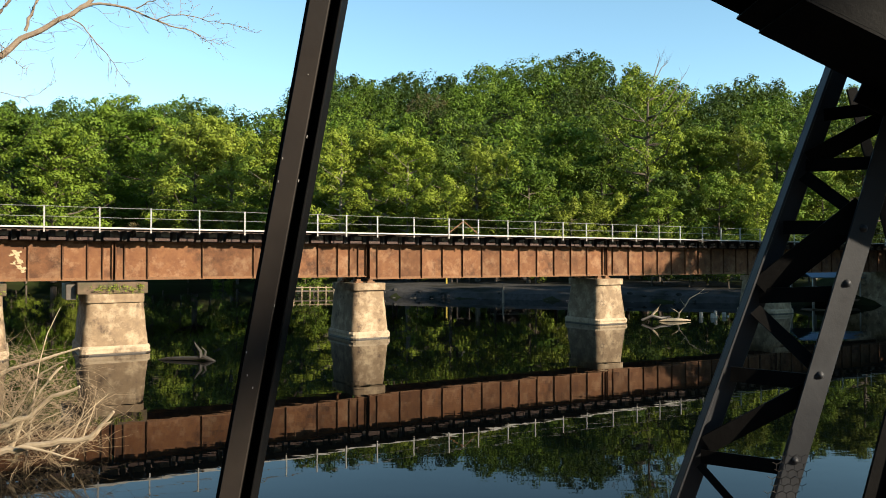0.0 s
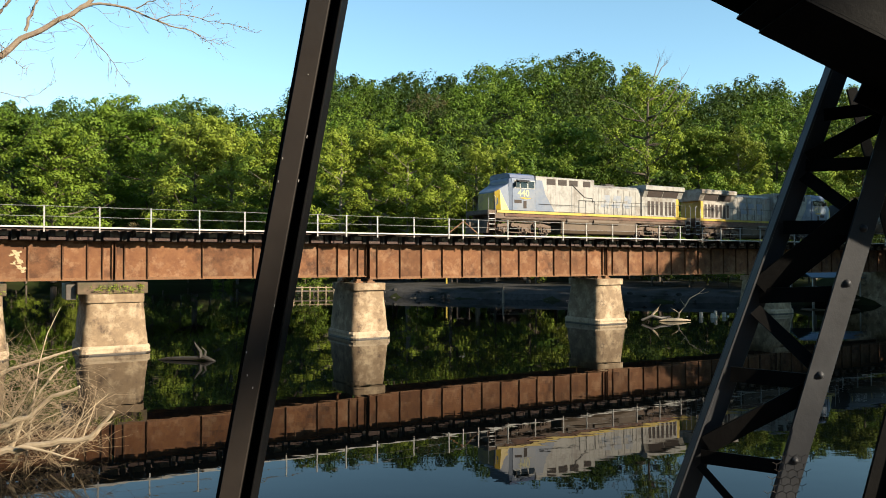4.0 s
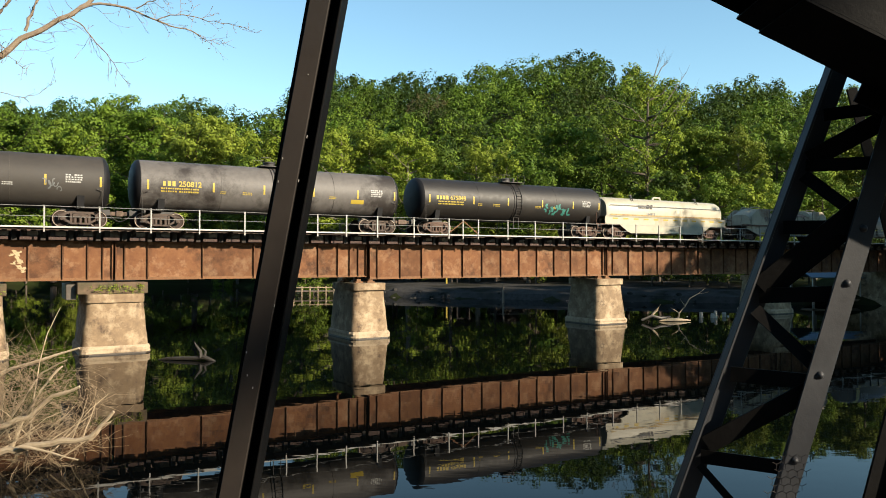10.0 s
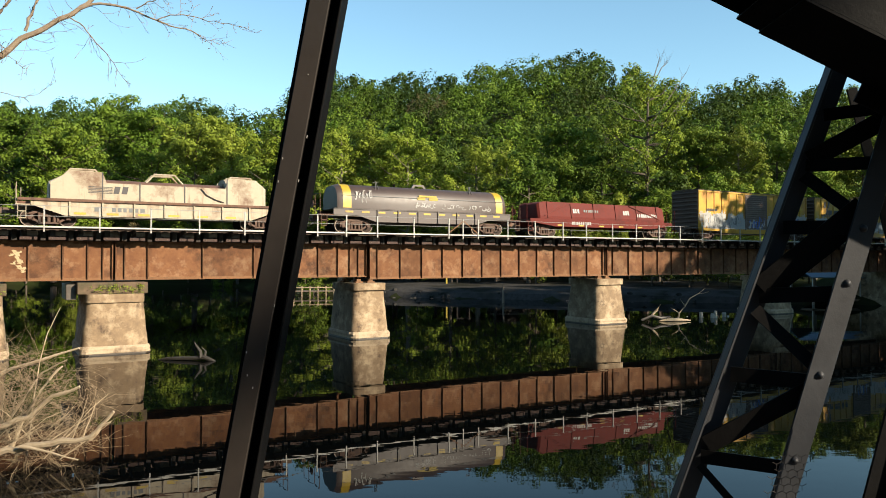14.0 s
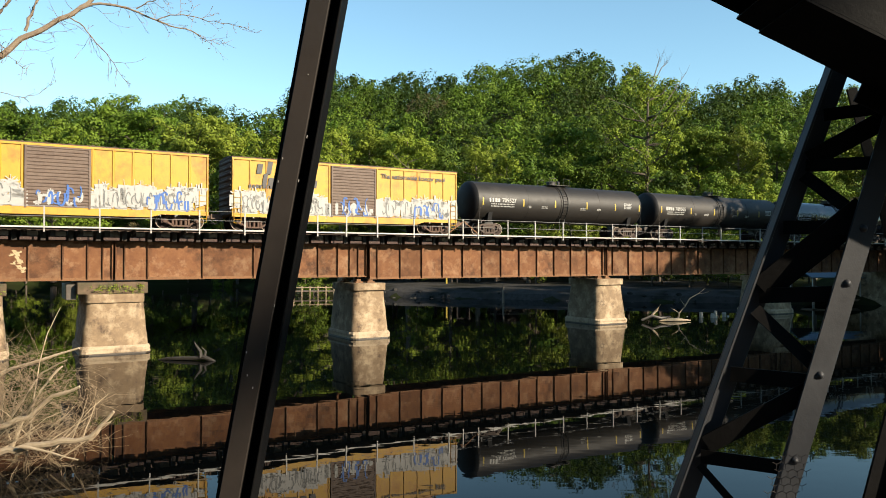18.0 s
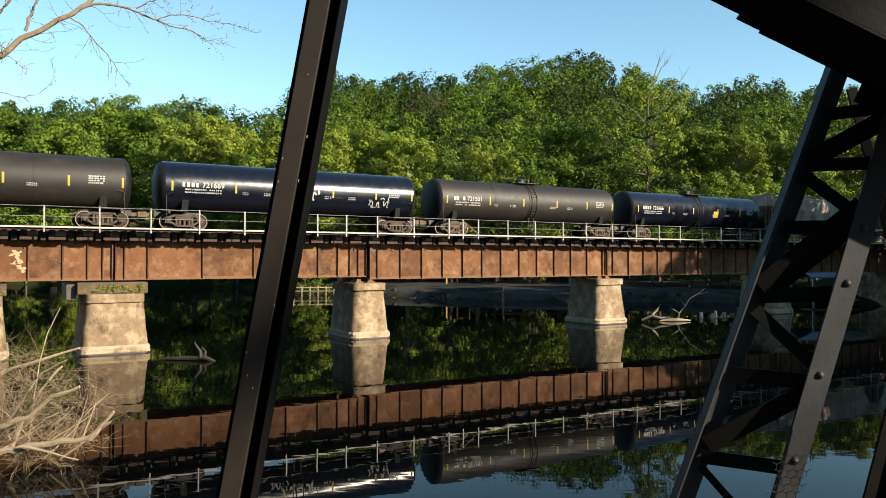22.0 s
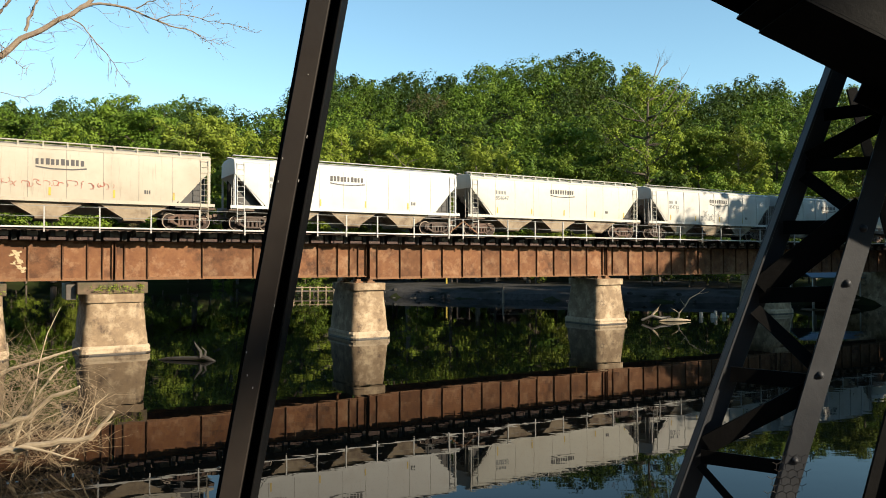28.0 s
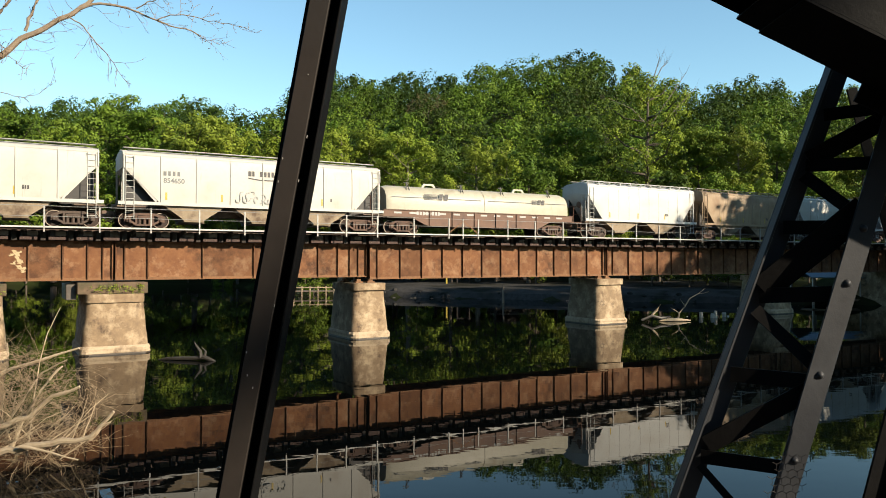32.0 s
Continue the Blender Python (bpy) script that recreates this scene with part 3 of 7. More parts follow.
# ---- trees ----
def tree_kind(seed, h, r, mat, bark, limbs, each, size, bare=0.2, spread=0.2, thick=0.008):
    """A tapered trunk, limbs that rise and reach out, and flat clumps of leaves along the limbs with gaps between them. Built once, then copied."""
    rng = np.random.default_rng(seed)
    tree = thing("tree", Matrix(), "", "tree")
    g = Geo()
    lean = rng.uniform(-0.6, 0.6, 2)
    stem = [Vector((0, 0, -0.6)), Vector((0.1, 0, h * 0.18)), Vector((lean[0] * 0.5, lean[1] * 0.4, h * 0.5)), Vector((lean[0], lean[1], h * 0.9))]
    g.path(stem, [0.019 * h, 0.015 * h, 0.009 * h, 0.002 * h], 7)
    cs, rs = [], []
    for i in range(limbs):
        u = (i + rng.random()) / limbs
        prof = math.sin(math.pi * min(1.0, 0.20 + 0.76 * u)) ** 0.65
        ang = 2.4 * i + rng.uniform(-0.5, 0.5)
        reach = r * prof * rng.uniform(0.68, 1.12)
        k = min(0.96, (bare * 0.7 + (0.95 - bare * 0.7) * u * 0.9))
        s = stem[1].lerp(stem[2], max(0.0, (k - 0.18) / 0.32)) if k < 0.5 else stem[2].lerp(stem[3], (k - 0.5) / 0.4 if k < 0.9 else 1.0)
        tip = s + Vector((math.cos(ang) * reach, math.sin(ang) * reach, h * rng.uniform(0.02, 0.10) + reach * 0.22))
        mid = s.lerp(tip, 0.5) + Vector((rng.normal() * 0.05 * r, rng.normal() * 0.05 * r, -0.02 * h))
        g.path([s, mid, tip], [thick * h * (1.1 - 0.6 * u), thick * 0.6 * h * (1.1 - 0.6 * u), 0.001 * h], 5)
        for q in range(5):
            f = 0.34 + 0.66 * (q + 0.8 * rng.random()) / 5
            c = (s.lerp(mid, f * 2) if f < 0.5 else mid.lerp(tip, f * 2 - 1)) + Vector(rng.normal(size=3) * r * 0.085)
            cs.append(tuple(c))
            rs.append(r * spread * rng.uniform(0.7, 1.25) * (1.15 - 0.35 * f))
    for q in range(7):
        f = q / 6
        c = stem[2].lerp(stem[3], 0.45 + 0.6 * f) + Vector(rng.normal(size=3) * r * 0.12 * (1.2 - f))
        cs.append(tuple(c))
        rs.append(r * spread * rng.uniform(0.7, 1.1) * (1.1 - 0.35 * f))
    part("trunk", g, bark, tree, smooth=True)
    part("crown", quads_mesh("crown", leaf_quads(rng, np.array(cs), np.array(rs), each, size, 0.62, 0.24, 0.3), mat), mat, tree)
    return tree


KINDS = [
    tree_kind(11, 17, 5.8, LEAF_A, BARK, 18, 109, 0.28, 0.15, 0.235),
    tree_kind(12, 19, 5.2, LEAF_A, BARK, 18, 109, 0.28, 0.15, 0.25),
    tree_kind(13, 18, 6.4, LEAF_E, BARK, 18, 109, 0.30, 0.15, 0.235),
    tree_kind(14, 16, 4.6, LEAF_C, SILVER_BARK, 15, 86, 0.23, 0.28, 0.23, 0.009),
    tree_kind(15, 20, 5.8, LEAF_B, BARK, 18, 109, 0.30, 0.2, 0.24),
    tree_kind(16, 15, 5.0, LEAF_C, BARK, 16, 99, 0.25, 0.08, 0.24),
    tree_kind(17, 8, 3.4, LEAF_A, BARK, 11, 66, 0.20, 0.02, 0.27),
    tree_kind(18, 6, 3.2, LEAF_B, BARK, 11, 66, 0.20, 0.02, 0.27),
    tree_kind(19, 14, 3.4, LEAF_D, BARK, 15, 26, 0.16, 0.12, 0.2, 0.010),
    tree_kind(20, 30, 9.6, LEAF_A, BARK, 32, 161, 0.38, 0.08, 0.19),
    tree_kind(21, 31, 10.4, LEAF_E, BARK, 34, 161, 0.39, 0.06, 0.185),
    tree_kind(22, 26, 6.6, LEAF_C, SILVER_BARK, 26, 138, 0.27, 0.14, 0.21, 0.007),
    tree_kind(23, 18, 6.2, LEAF_B, BARK, 14, 16, 0.75, 0.12, 0.25),
]
TREE_LABELS = ["broad spring-green tree on the river bank", "tall spring-green tree among the woods", "dense mid-green tree in the woods", "silver-barked tree with thin yellow-green leaves", "tall dark green tree on the slope", "yellow-green young tree at the wood's edge", "low bright green shrubby tree by the shore", "dark green bush at the water's edge", "half-bare tree with brown twigs", "great spreading spring-green tree above the bank", "great domed mid-green tree above the bank", "slender yellow-green tree with pale forked stems", "unseen leafy shade tree of the near bank"]
KIND_TALL = [17, 19, 18, 16, 20, 15, 8, 6, 14, 30, 31, 26, 18]
used = set()


def plant(i, x, y, size=1.0, turn=0.0, label=""):
    spot = pose(x, y, float(height(x, y)), 0, 0, turn)
    if i in used:
        size /= KINDS[i].scale[0]
        t = copy_thing(KINDS[i], spot @ Matrix.Diagonal((size, size, size, 1)))
    else:
        used.add(i)
        t = KINDS[i]
        t.matrix_basis = spot @ Matrix.Diagonal((size, size, size, 1))
    return tagged(t, label or TREE_LABELS[i], "bush" if i in (6, 7) else "tree", "trees of the far bank")


rng = random.Random(7)
ROWS = [(1.5, 5.6, (6, 7, 7, 6, 5), 0.8, 1.15), (9, 9.5, (5, 3, 6, 0, 2), 0.7, 0.95), (18, 10.5, (0, 1, 2, 3, 5), 0.85, 1.1)]
for off, step, kinds, lo, hi in ROWS:
    x = -112.0
    while x < 95:
        xx = x + rng.uniform(-0.35, 0.35) * step
        yy = float(far_bank(xx)) + off + rng.uniform(-2.2, 2.2) + (16 if -16 < xx < 40 and off < 20 else 0)
        s, w = 0.859 * xx + 0.512 * (yy - 50.8), -0.512 * xx + 0.859 * (yy - 50.8)
        if abs(xx) < 0.64 * yy + 9 and not (s > 30 and w < 13):
            plant(rng.choice(kinds), xx, yy, rng.uniform(lo, hi) * (0.84 if xx < -26 else 1.0), rng.uniform(0, 360))
        x += step * rng.uniform(0.8, 1.25)
# the tall trees that stand out of the bank woods: kind, place, height
for i, x, y, tall in ((9, -79.1, 150, 34.9), (10, -93.6, 160, 36.1), (9, -51.1, 152, 35.6), (10, -66.4, 168, 37.0), (2, -78.2, 172, 38.3), (11, -42.2, 148, 32.9), (11, -32.9, 136, 29.2), (10, -26.3, 138, 32.6), (11, -16.7, 120, 26.9), (11, -12.1, 123, 28.2), (11, -5.6, 118, 26.1), (2, -8.5, 132, 28.8), (11, 5.3, 113, 23.6), (2, 0.4, 130, 23.9), (2, 12.4, 107, 19.5), (11, 11.0, 124, 24.6), (10, 21.5, 127, 28.3), (2, 26.1, 119, 21.0), (9, 41.7, 120, 26.2), (11, 46.7, 116, 25.6), (2, 53.4, 118, 25.1), (11, 57.3, 114, 24.8), (9, 64.0, 112, 24.9), (4, 34.0, 112, 17.6), (2, 40.9, 110, 16.5)):
    plant(i, x, y, tall / KIND_TALL[i], 61 * x)
# the great thin-leaved cottonwood, with dead limbs in its crown
big = tree_kind(31, 36, 8.6, LEAF_C, BARK, 24, 105, 0.29, 0.30, 0.185, 0.009)
big.matrix_basis = pose(32.6, 119, float(height(32.6, 119)))
tagged(big, "tall thin-leaved cottonwood with bare pale limbs", "tree", "trees of the far bank")
for p0, p1, p2 in (((0.3, -0.5, 24), (3.6, -1.5, 29), (6.2, -2.0, 33)), ((0.2, -0.8, 22), (3.0, -2.5, 25.5), (7.6, -3.0, 30.5)), ((0, -0.6, 25), (-2.6, -2.2, 27), (-6.5, -2.8, 28.6)), ((0.3, -0.2, 29), (1.6, -1.0, 33.5), (2.2, -1.2, 35.6)), ((0.2, -0.2, 29), (2.6, -0.6, 34), (3.6, -0.8, 34.8))):
    g = Geo().path([p0, p1, p2], [0.11, 0.075, 0.02], 6)
    a, b = Vector(p1), Vector(p2)
    for k in range(5):
        q = a.lerp(b, 0.15 + 0.17 * k)
        g.path([q, q + Vector((0.5 - 0.4 * (k % 2), -0.3, 0.9)), q + Vector((0.9 - 1.3 * (k % 2), -0.4, 1.9))], [0.03, 0.02, 0.008], 4)
    part("dead_limb", g, SILVER_BARK, big, "bare pale limb")

# trees added on the near bank, beyond the view: they shade the bridge's end and the truss, and those at left dim the
# skylight on the piers
for i, x, y, s in ((12, 64, 49.6, 1.95), (12, 57.5, 46.8, 1.5), (12, 71, 53.7, 2.2), (12, 78, 57.8, 2.1), (12, 85, 62, 1.00), (12, 78.4, 40.5, 1.79), (12, 86, 45, 1.80), (12, 61, 51, 1.48), (3, 54, 44.1, 1.60), (12, 25.2, -16.6, 1.10), (12, 72, 57, 1.60), (12, 80, 62, 1.00), (12, 54, 60, 1.37), (12, 60, 66, 1.00), (12, 66, 71, 1.00), (12, 58, 56, 1.37), (12, 73, 68, 1.00), (12, 13, -18, 1.06), (12, 21, -21, 1.20), (12, 36, -12, 0.67), (12, -12, -22, 1.10), (12, -22, -18, 1.04), (12, 2, -26, 1.16), (12, -4, -30, 1.33), (12, -32, -8, 1.10), (12, -26, 4, 1.5), (12, -33, 12, 1.6), (12, -42, 10, 1.6), (12, -20, -6, 1.4), (12, -44, 1, 1.7), (12, 31, -4, 0.76)):
    plant(i, x, y, s, 37 * x, "unseen leafy shade tree of the near bank")

# understory at the bridge's far end, its shade put mostly into dark leaf colour, and two half-bare trees
for i, x, y, s in ((7, 36, 93, 1.1), (6, 40, 94, 1.0), (7, 44, 95, 1.2), (7, 48, 97, 1.2), (6, 52, 98, 1.1), (7, 56, 100, 1.3), (7, 60, 102, 1.3), (7, 32, 96, 1.0), (7, 28, 99, 1.1), (2, 47, 104, 0.8), (2, 56, 108, 0.9)):
    plant(i, x, y, s, 53 * x)
for x, y, s in ((-13, 300, 1.05), (-9.5, 304, 1.15), (-6, 299, 1.2), (-2.5, 303, 1.1), (1.0, 300, 0.95), (2.4, 114, 1.15), (5.6, 117, 1.0), (-60, 141, 1.1)):
    plant(8, x, y, s, 31 * x)

# woods on the hills behind: crowns close together, each of several uneven clumps
rg = np.random.default_rng(5)
cent, rad, tint = [], [], []
yy = 140.0
while yy < 455:
    big_step = 7.9 * max(1.0, yy / 195)
    grow = max(1.0, yy / 230)
    xx = -0.68 * yy
    while xx < 0.70 * yy:
        x, y = xx + rg.uniform(-0.33, 0.33) * big_step, yy + rg.uniform(-0.33, 0.33) * big_step
        xx += big_step
        if -0.512 * x + 0.859 * (y - 50.8) < 16 or y < far_bank(x) + 30:
            continue
        base, hh, rr = float(height(x, y)), rg.uniform(8.0, 16.5) * grow ** 0.7, rg.uniform(3.4, 6.0) * grow
        tone = 0.55 + 0.46 * rg.random() if y < 215 else (0.42 + 0.57 * rg.random() if y < 300 else 0.3 + 0.62 * rg.random())
        for k in range(11):
            a, f = 2.4 * k + rg.uniform(-0.6, 0.6), math.acos(1 - 1.25 * (k + 0.5) / 11) + rg.uniform(-0.15, 0.15)
            q = rr * 0.78 * math.sin(f) * rg.uniform(0.8, 1.15)
            cent.append((x + q * math.cos(a), y + q * math.sin(a), base + hh * 0.42 + hh * 0.46 * math.cos(f)))
            rad.append(rr * rg.uniform(0.34, 0.50))
            tint.append(tone)
    yy += big_step
cent, rad, tint = np.array(cent), np.array(rad), np.array(tint)
for near, far, leaf in ((0, 215, 0.68), (215, 320, 0.92), (320, 900, 1.3)):
    for lo, hi, mt, lb in ((0.0, 0.66, LEAF_B, "dense dark green woods on the hills"), (0.66, 0.92, LEAF_E, "mid-green woods on the hills"), (0.92, 1.02, LEAF_A, "spring-green treetops on the hills")):
        for sub_tone in range(5):
            sel = (tint >= lo) & (tint < hi) & (cent[:, 1] >= near) & (cent[:, 1] < far) & ((tint * 9973).astype(int) % 5 == sub_tone)
            if sel.any():
                ob = new("hill_woods", quads_mesh("hill_woods", leaf_quads(rg, cent[sel], rad[sel], 38, leaf * 0.84, 0.8, 0.17, 0.2), mt))
                tagged(ob, lb, "woods", kind="stuff")

# undergrowth layer added below those crowns, so that the gaps between them stay dark
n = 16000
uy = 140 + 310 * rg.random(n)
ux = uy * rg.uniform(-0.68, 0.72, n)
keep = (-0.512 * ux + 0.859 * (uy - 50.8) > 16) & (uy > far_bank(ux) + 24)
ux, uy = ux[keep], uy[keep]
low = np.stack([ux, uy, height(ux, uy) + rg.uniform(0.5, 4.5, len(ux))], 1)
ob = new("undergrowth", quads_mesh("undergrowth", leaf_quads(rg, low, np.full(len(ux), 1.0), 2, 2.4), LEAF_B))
tagged(ob, "dark green leaf layer added to darken gaps in the hill woods", "undergrowth", kind="stuff")

# unseen woods added on the ridge behind the truss bridge; they close the valley and cut skylight
bc, br = [], []
for i in range(620):
    if i % 2:
        y, x = rg.uniform(-150, -55), rg.uniform(-130, 60)
        if x > -0.45 * y:
            continue
    else:
        x, y = rg.uniform(-150, -66), rg.uniform(-60, 45)
    if abs(-0.512 * x + 0.859 * (y - 50.8) - 1.55) < 12:
        continue
    for k in range(7):
        bc.append((x + rg.uniform(-4, 4), y + rg.uniform(-4, 4), float(height(x, y)) + rg.uniform(3, 16)))
        br.append(rg.uniform(2.0, 3.4))
ob = new("ridge_woods", quads_mesh("ridge_woods", leaf_quads(rg, np.array(bc), np.array(br), 9, 2.6), LEAF_B))
tagged(ob, "unseen dark green woods added on the near ridge to block skylight", "woods", kind="stuff")


# ---- the train ----
WHEEL_R = 0.457
LOCO_SIDE = surf("faded_grey_loco_paint", (0.164, 0.16, 0.144), (0.22, 0.212, 0.192), 0.5, 0.0, 2.0, 0.08, (0.096, 0.08, 0.0656), 0.9, (0.48, 0.68), (0.068, 0.048, 0.0336), (0.55, 0.76))
LOCO_BLUE = surf("faded_blue_loco_paint", (0.0496, 0.0704, 0.112), (0.0736, 0.0976, 0.144), 0.45, 0.0, 3.0, 0.06, (0.112, 0.118, 0.128), 0.7, (0.48, 0.72))
FADED_BLUE = surf("rubbed_blue_paint", (0.10, 0.118, 0.15), (0.15, 0.165, 0.19), 0.55, 0.0, 3.0, 0.05, (0.19, 0.185, 0.17), 1.2, (0.46, 0.62))
LOCO_DEEP = surf("blue_roof_paint", (0.0198, 0.0352, 0.084), (0.0308, 0.0484, 0.102), 0.45)
YELLOW = surf("grubby_yellow_paint", (0.272, 0.18, 0.0048), (0.32, 0.228, 0.012), 0.5, 0.0, 4.0, 0.05, (0.12, 0.056, 0.0096), 1.0, (0.52, 0.72))
UNDER = surf("dusty_running_gear", (0.068, 0.0448, 0.0304), (0.116, 0.0784, 0.0544), 0.85, 0.0, 7.0, 0.3, (0.028, 0.0192, 0.0136), 2.0, (0.5, 0.68))
UNDER_RUST = surf("rusty_running_gear", (0.072, 0.0344, 0.0208), (0.12, 0.06, 0.0368), 0.85, 0.0, 7.0, 0.3, (0.028, 0.016, 0.012), 2.0, (0.5, 0.7))
WHEEL = surf("rusty_wheel", (0.0154, 0.0084, 0.00572), (0.0286, 0.0154, 0.0106), 0.9, 0.0, 8.0, 0.2)
TREAD = surf("worn_wheel_rim", (0.15, 0.119, 0.088), (0.194, 0.154, 0.119), 0.5, 0.3)
FUEL = surf("brown_fuel_tank", (0.06, 0.04, 0.024), (0.092, 0.062, 0.037), 0.7, 0.0, 4.0, 0.1, (0.03, 0.021, 0.014), 1.0, (0.5, 0.75))
GLASS = surf("dark_cab_glass", (0.0088, 0.011, 0.0132), (0.0176, 0.0198, 0.022), 0.08, gloss=0.03, bump=0)
GRILLE = surf("dark_grille", (0.016, 0.0104, 0.008), (0.036, 0.0224, 0.016), 0.8)
TANK_BLACK = surf("dull_black_tank_paint", (0.0085, 0.0072, 0.0062), (0.013, 0.011, 0.0092), 0.55, 0.0, 3.0, 0.03, (0.024, 0.020, 0.016), 0.5, (0.54, 0.82), None, vary=0.25, spec=0.35)
TANK_GREY = surf("dusty_black_tank_paint", (0.028, 0.0245, 0.021), (0.038, 0.033, 0.028), 0.65, 0.0, 3.0, 0.03, (0.045, 0.038, 0.032), 0.5, (0.5, 0.8), None, vary=0.15, spec=0.35)
TANK_END = surf("black_paint_and_end_shade", (0.0044, 0.0044, 0.00528), (0.00792, 0.00748, 0.00792), 0.6, 0.0, 3.0, 0.05, spec=0.25)
TANK_DUST = surf("chalky_grey_tank_paint", (0.066, 0.06, 0.056), (0.095, 0.087, 0.08), 0.6, 0.0, 3.0, 0.03, (0.02, 0.016, 0.014), 0.3, (0.46, 0.58), spec=0.35)
TANK_NAVY = surf("glossy_navy_tank_paint", (0.00264, 0.00352, 0.00792), (0.0044, 0.00572, 0.0114), 0.22, 0.0, 2.0, 0.01)
TANK_FITTING = surf("black_fittings", (0.0088, 0.00792, 0.00748), (0.0198, 0.0158, 0.0132), 0.6)
CREAM = surf("cream_cover_paint", (0.25, 0.232, 0.175), (0.295, 0.275, 0.21), 0.5, 0.0, 2.0, 0.04, (0.20, 0.15, 0.09), 0.6, (0.54, 0.78), (0.16, 0.105, 0.058), (0.60, 0.84))
BROWN_COVER = surf("brown_cover_paint", (0.0348, 0.0228, 0.0184), (0.0475, 0.0317, 0.026), 0.5, 0.0, 3.0, 0.04, (0.0285, 0.019, 0.0158), 0.6, (0.5, 0.75))
STAINED_TAN = surf("rust_stained_tan_paint", (0.252, 0.212, 0.148), (0.293, 0.252, 0.183), 0.65, 0.0, 3.0, 0.05, (0.114, 0.0629, 0.0343), 0.8, (0.50, 0.68), (0.126, 0.0744, 0.04), (0.55, 0.78))
RUSTY_COIL = surf("bare_rusty_steel", (0.088, 0.044, 0.0308), (0.132, 0.0748, 0.0528), 0.7, 0.2, 4.0, 0.1, (0.0528, 0.0264, 0.0176), 1.0, (0.5, 0.7))
RED_CAR = surf("oxide_red_paint", (0.075, 0.0085, 0.006), (0.098, 0.013, 0.008), 0.7, 0.0, 4.0, 0.06, (0.045, 0.008, 0.005), 0.6, (0.5, 0.75), spec=0.2)
BOX_YELLOW = surf("weathered_boxcar_yellow", (0.33, 0.172, 0.004), (0.37, 0.212, 0.010), 0.6, 0.0, 2.0, 0.05, (0.23, 0.085, 0.008), 0.6, (0.50, 0.70), (0.14, 0.05, 0.012), (0.60, 0.84))
BOX_DOOR = surf("grey_brown_door", (0.075, 0.05, 0.037), (0.115, 0.08, 0.06), 0.7, 0.0, 5.0, 0.1, (0.045, 0.024, 0.015), 1.0, (0.5, 0.7))
BOX_END = surf("dark_boxcar_end", (0.044, 0.0264, 0.0176), (0.0704, 0.044, 0.0264), 0.8, 0.0, 4.0, 0.1)
HOP_CREAM = surf("chalky_cream_hopper", (0.315, 0.302, 0.257), (0.36, 0.347, 0.297), 0.6, 0.0, 2.0, 0.05, (0.279, 0.248, 0.194), 0.5, (0.50, 0.76), (0.243, 0.189, 0.126), (0.60, 0.86))
HOP_WHITE = surf("chalky_white_hopper", (0.333, 0.333, 0.315), (0.378, 0.378, 0.36), 0.6, 0.0, 2.0, 0.05, (0.297, 0.279, 0.248), 0.5, (0.50, 0.78), (0.261, 0.216, 0.171), (0.60, 0.86))
HOP_GREY = surf("dusty_grey_hopper", (0.299, 0.29, 0.262), (0.34, 0.331, 0.304), 0.6, 0.0, 2.0, 0.05, (0.258, 0.23, 0.189), 0.5, (0.50, 0.76), (0.221, 0.175, 0.129), (0.60, 0.86))
HOP_RUST = surf("rust_blotched_hopper", (0.30, 0.255, 0.20), (0.35, 0.30, 0.24), 0.65, 0.0, 2.0, 0.05, (0.15, 0.062, 0.036), 0.6, (0.40, 0.62), (0.15, 0.066, 0.038), (0.47, 0.70))
HOP_BUFF = surf("dirty_buff_hopper", (0.245, 0.215, 0.165), (0.285, 0.255, 0.20), 0.6, 0.0, 2.0, 0.05, (0.20, 0.165, 0.12), 0.5, (0.50, 0.76), (0.15, 0.11, 0.07), (0.58, 0.84))
HOP_TAN = surf("rusty_tan_hopper", (0.194, 0.137, 0.0792), (0.229, 0.167, 0.102), 0.65, 0.0, 2.0, 0.05, (0.132, 0.0748, 0.0352), 0.5, (0.46, 0.68), (0.123, 0.0704, 0.0352), (0.52, 0.76))
INK = surf("dark_lettering", (0.022, 0.0198, 0.0198), (0.0352, 0.0308, 0.0308), 0.6)
GREY_INK = surf("faded_grey_lettering", (0.075, 0.078, 0.078), (0.105, 0.108, 0.108), 0.6)
CHALK = surf("white_lettering", (0.242, 0.238, 0.225), (0.278, 0.273, 0.26), 0.6)
GOLD = surf("yellow_lettering", (0.264, 0.19, 0.0132), (0.299, 0.22, 0.022), 0.6)
TEAL = surf("teal_spray_paint", (0.0176, 0.106, 0.088), (0.0264, 0.137, 0.114), 0.6)
BLUE_SPRAY = surf("blue_spray_paint", (0.0132, 0.0572, 0.242), (0.0264, 0.0968, 0.286), 0.6)
PALE_YELLOW = surf("pale_yellow_lettering", (0.255, 0.242, 0.123), (0.282, 0.264, 0.141), 0.6)
BAY = surf("dusty_hopper_bay", (0.19, 0.145, 0.095), (0.25, 0.20, 0.14), 0.85, 0.0, 3.0, 0.1, (0.07, 0.043, 0.028), 0.8, (0.48, 0.68))
RED_SPRAY = surf("red_paint_marker", (0.22, 0.044, 0.0264), (0.255, 0.0616, 0.0352), 0.6)

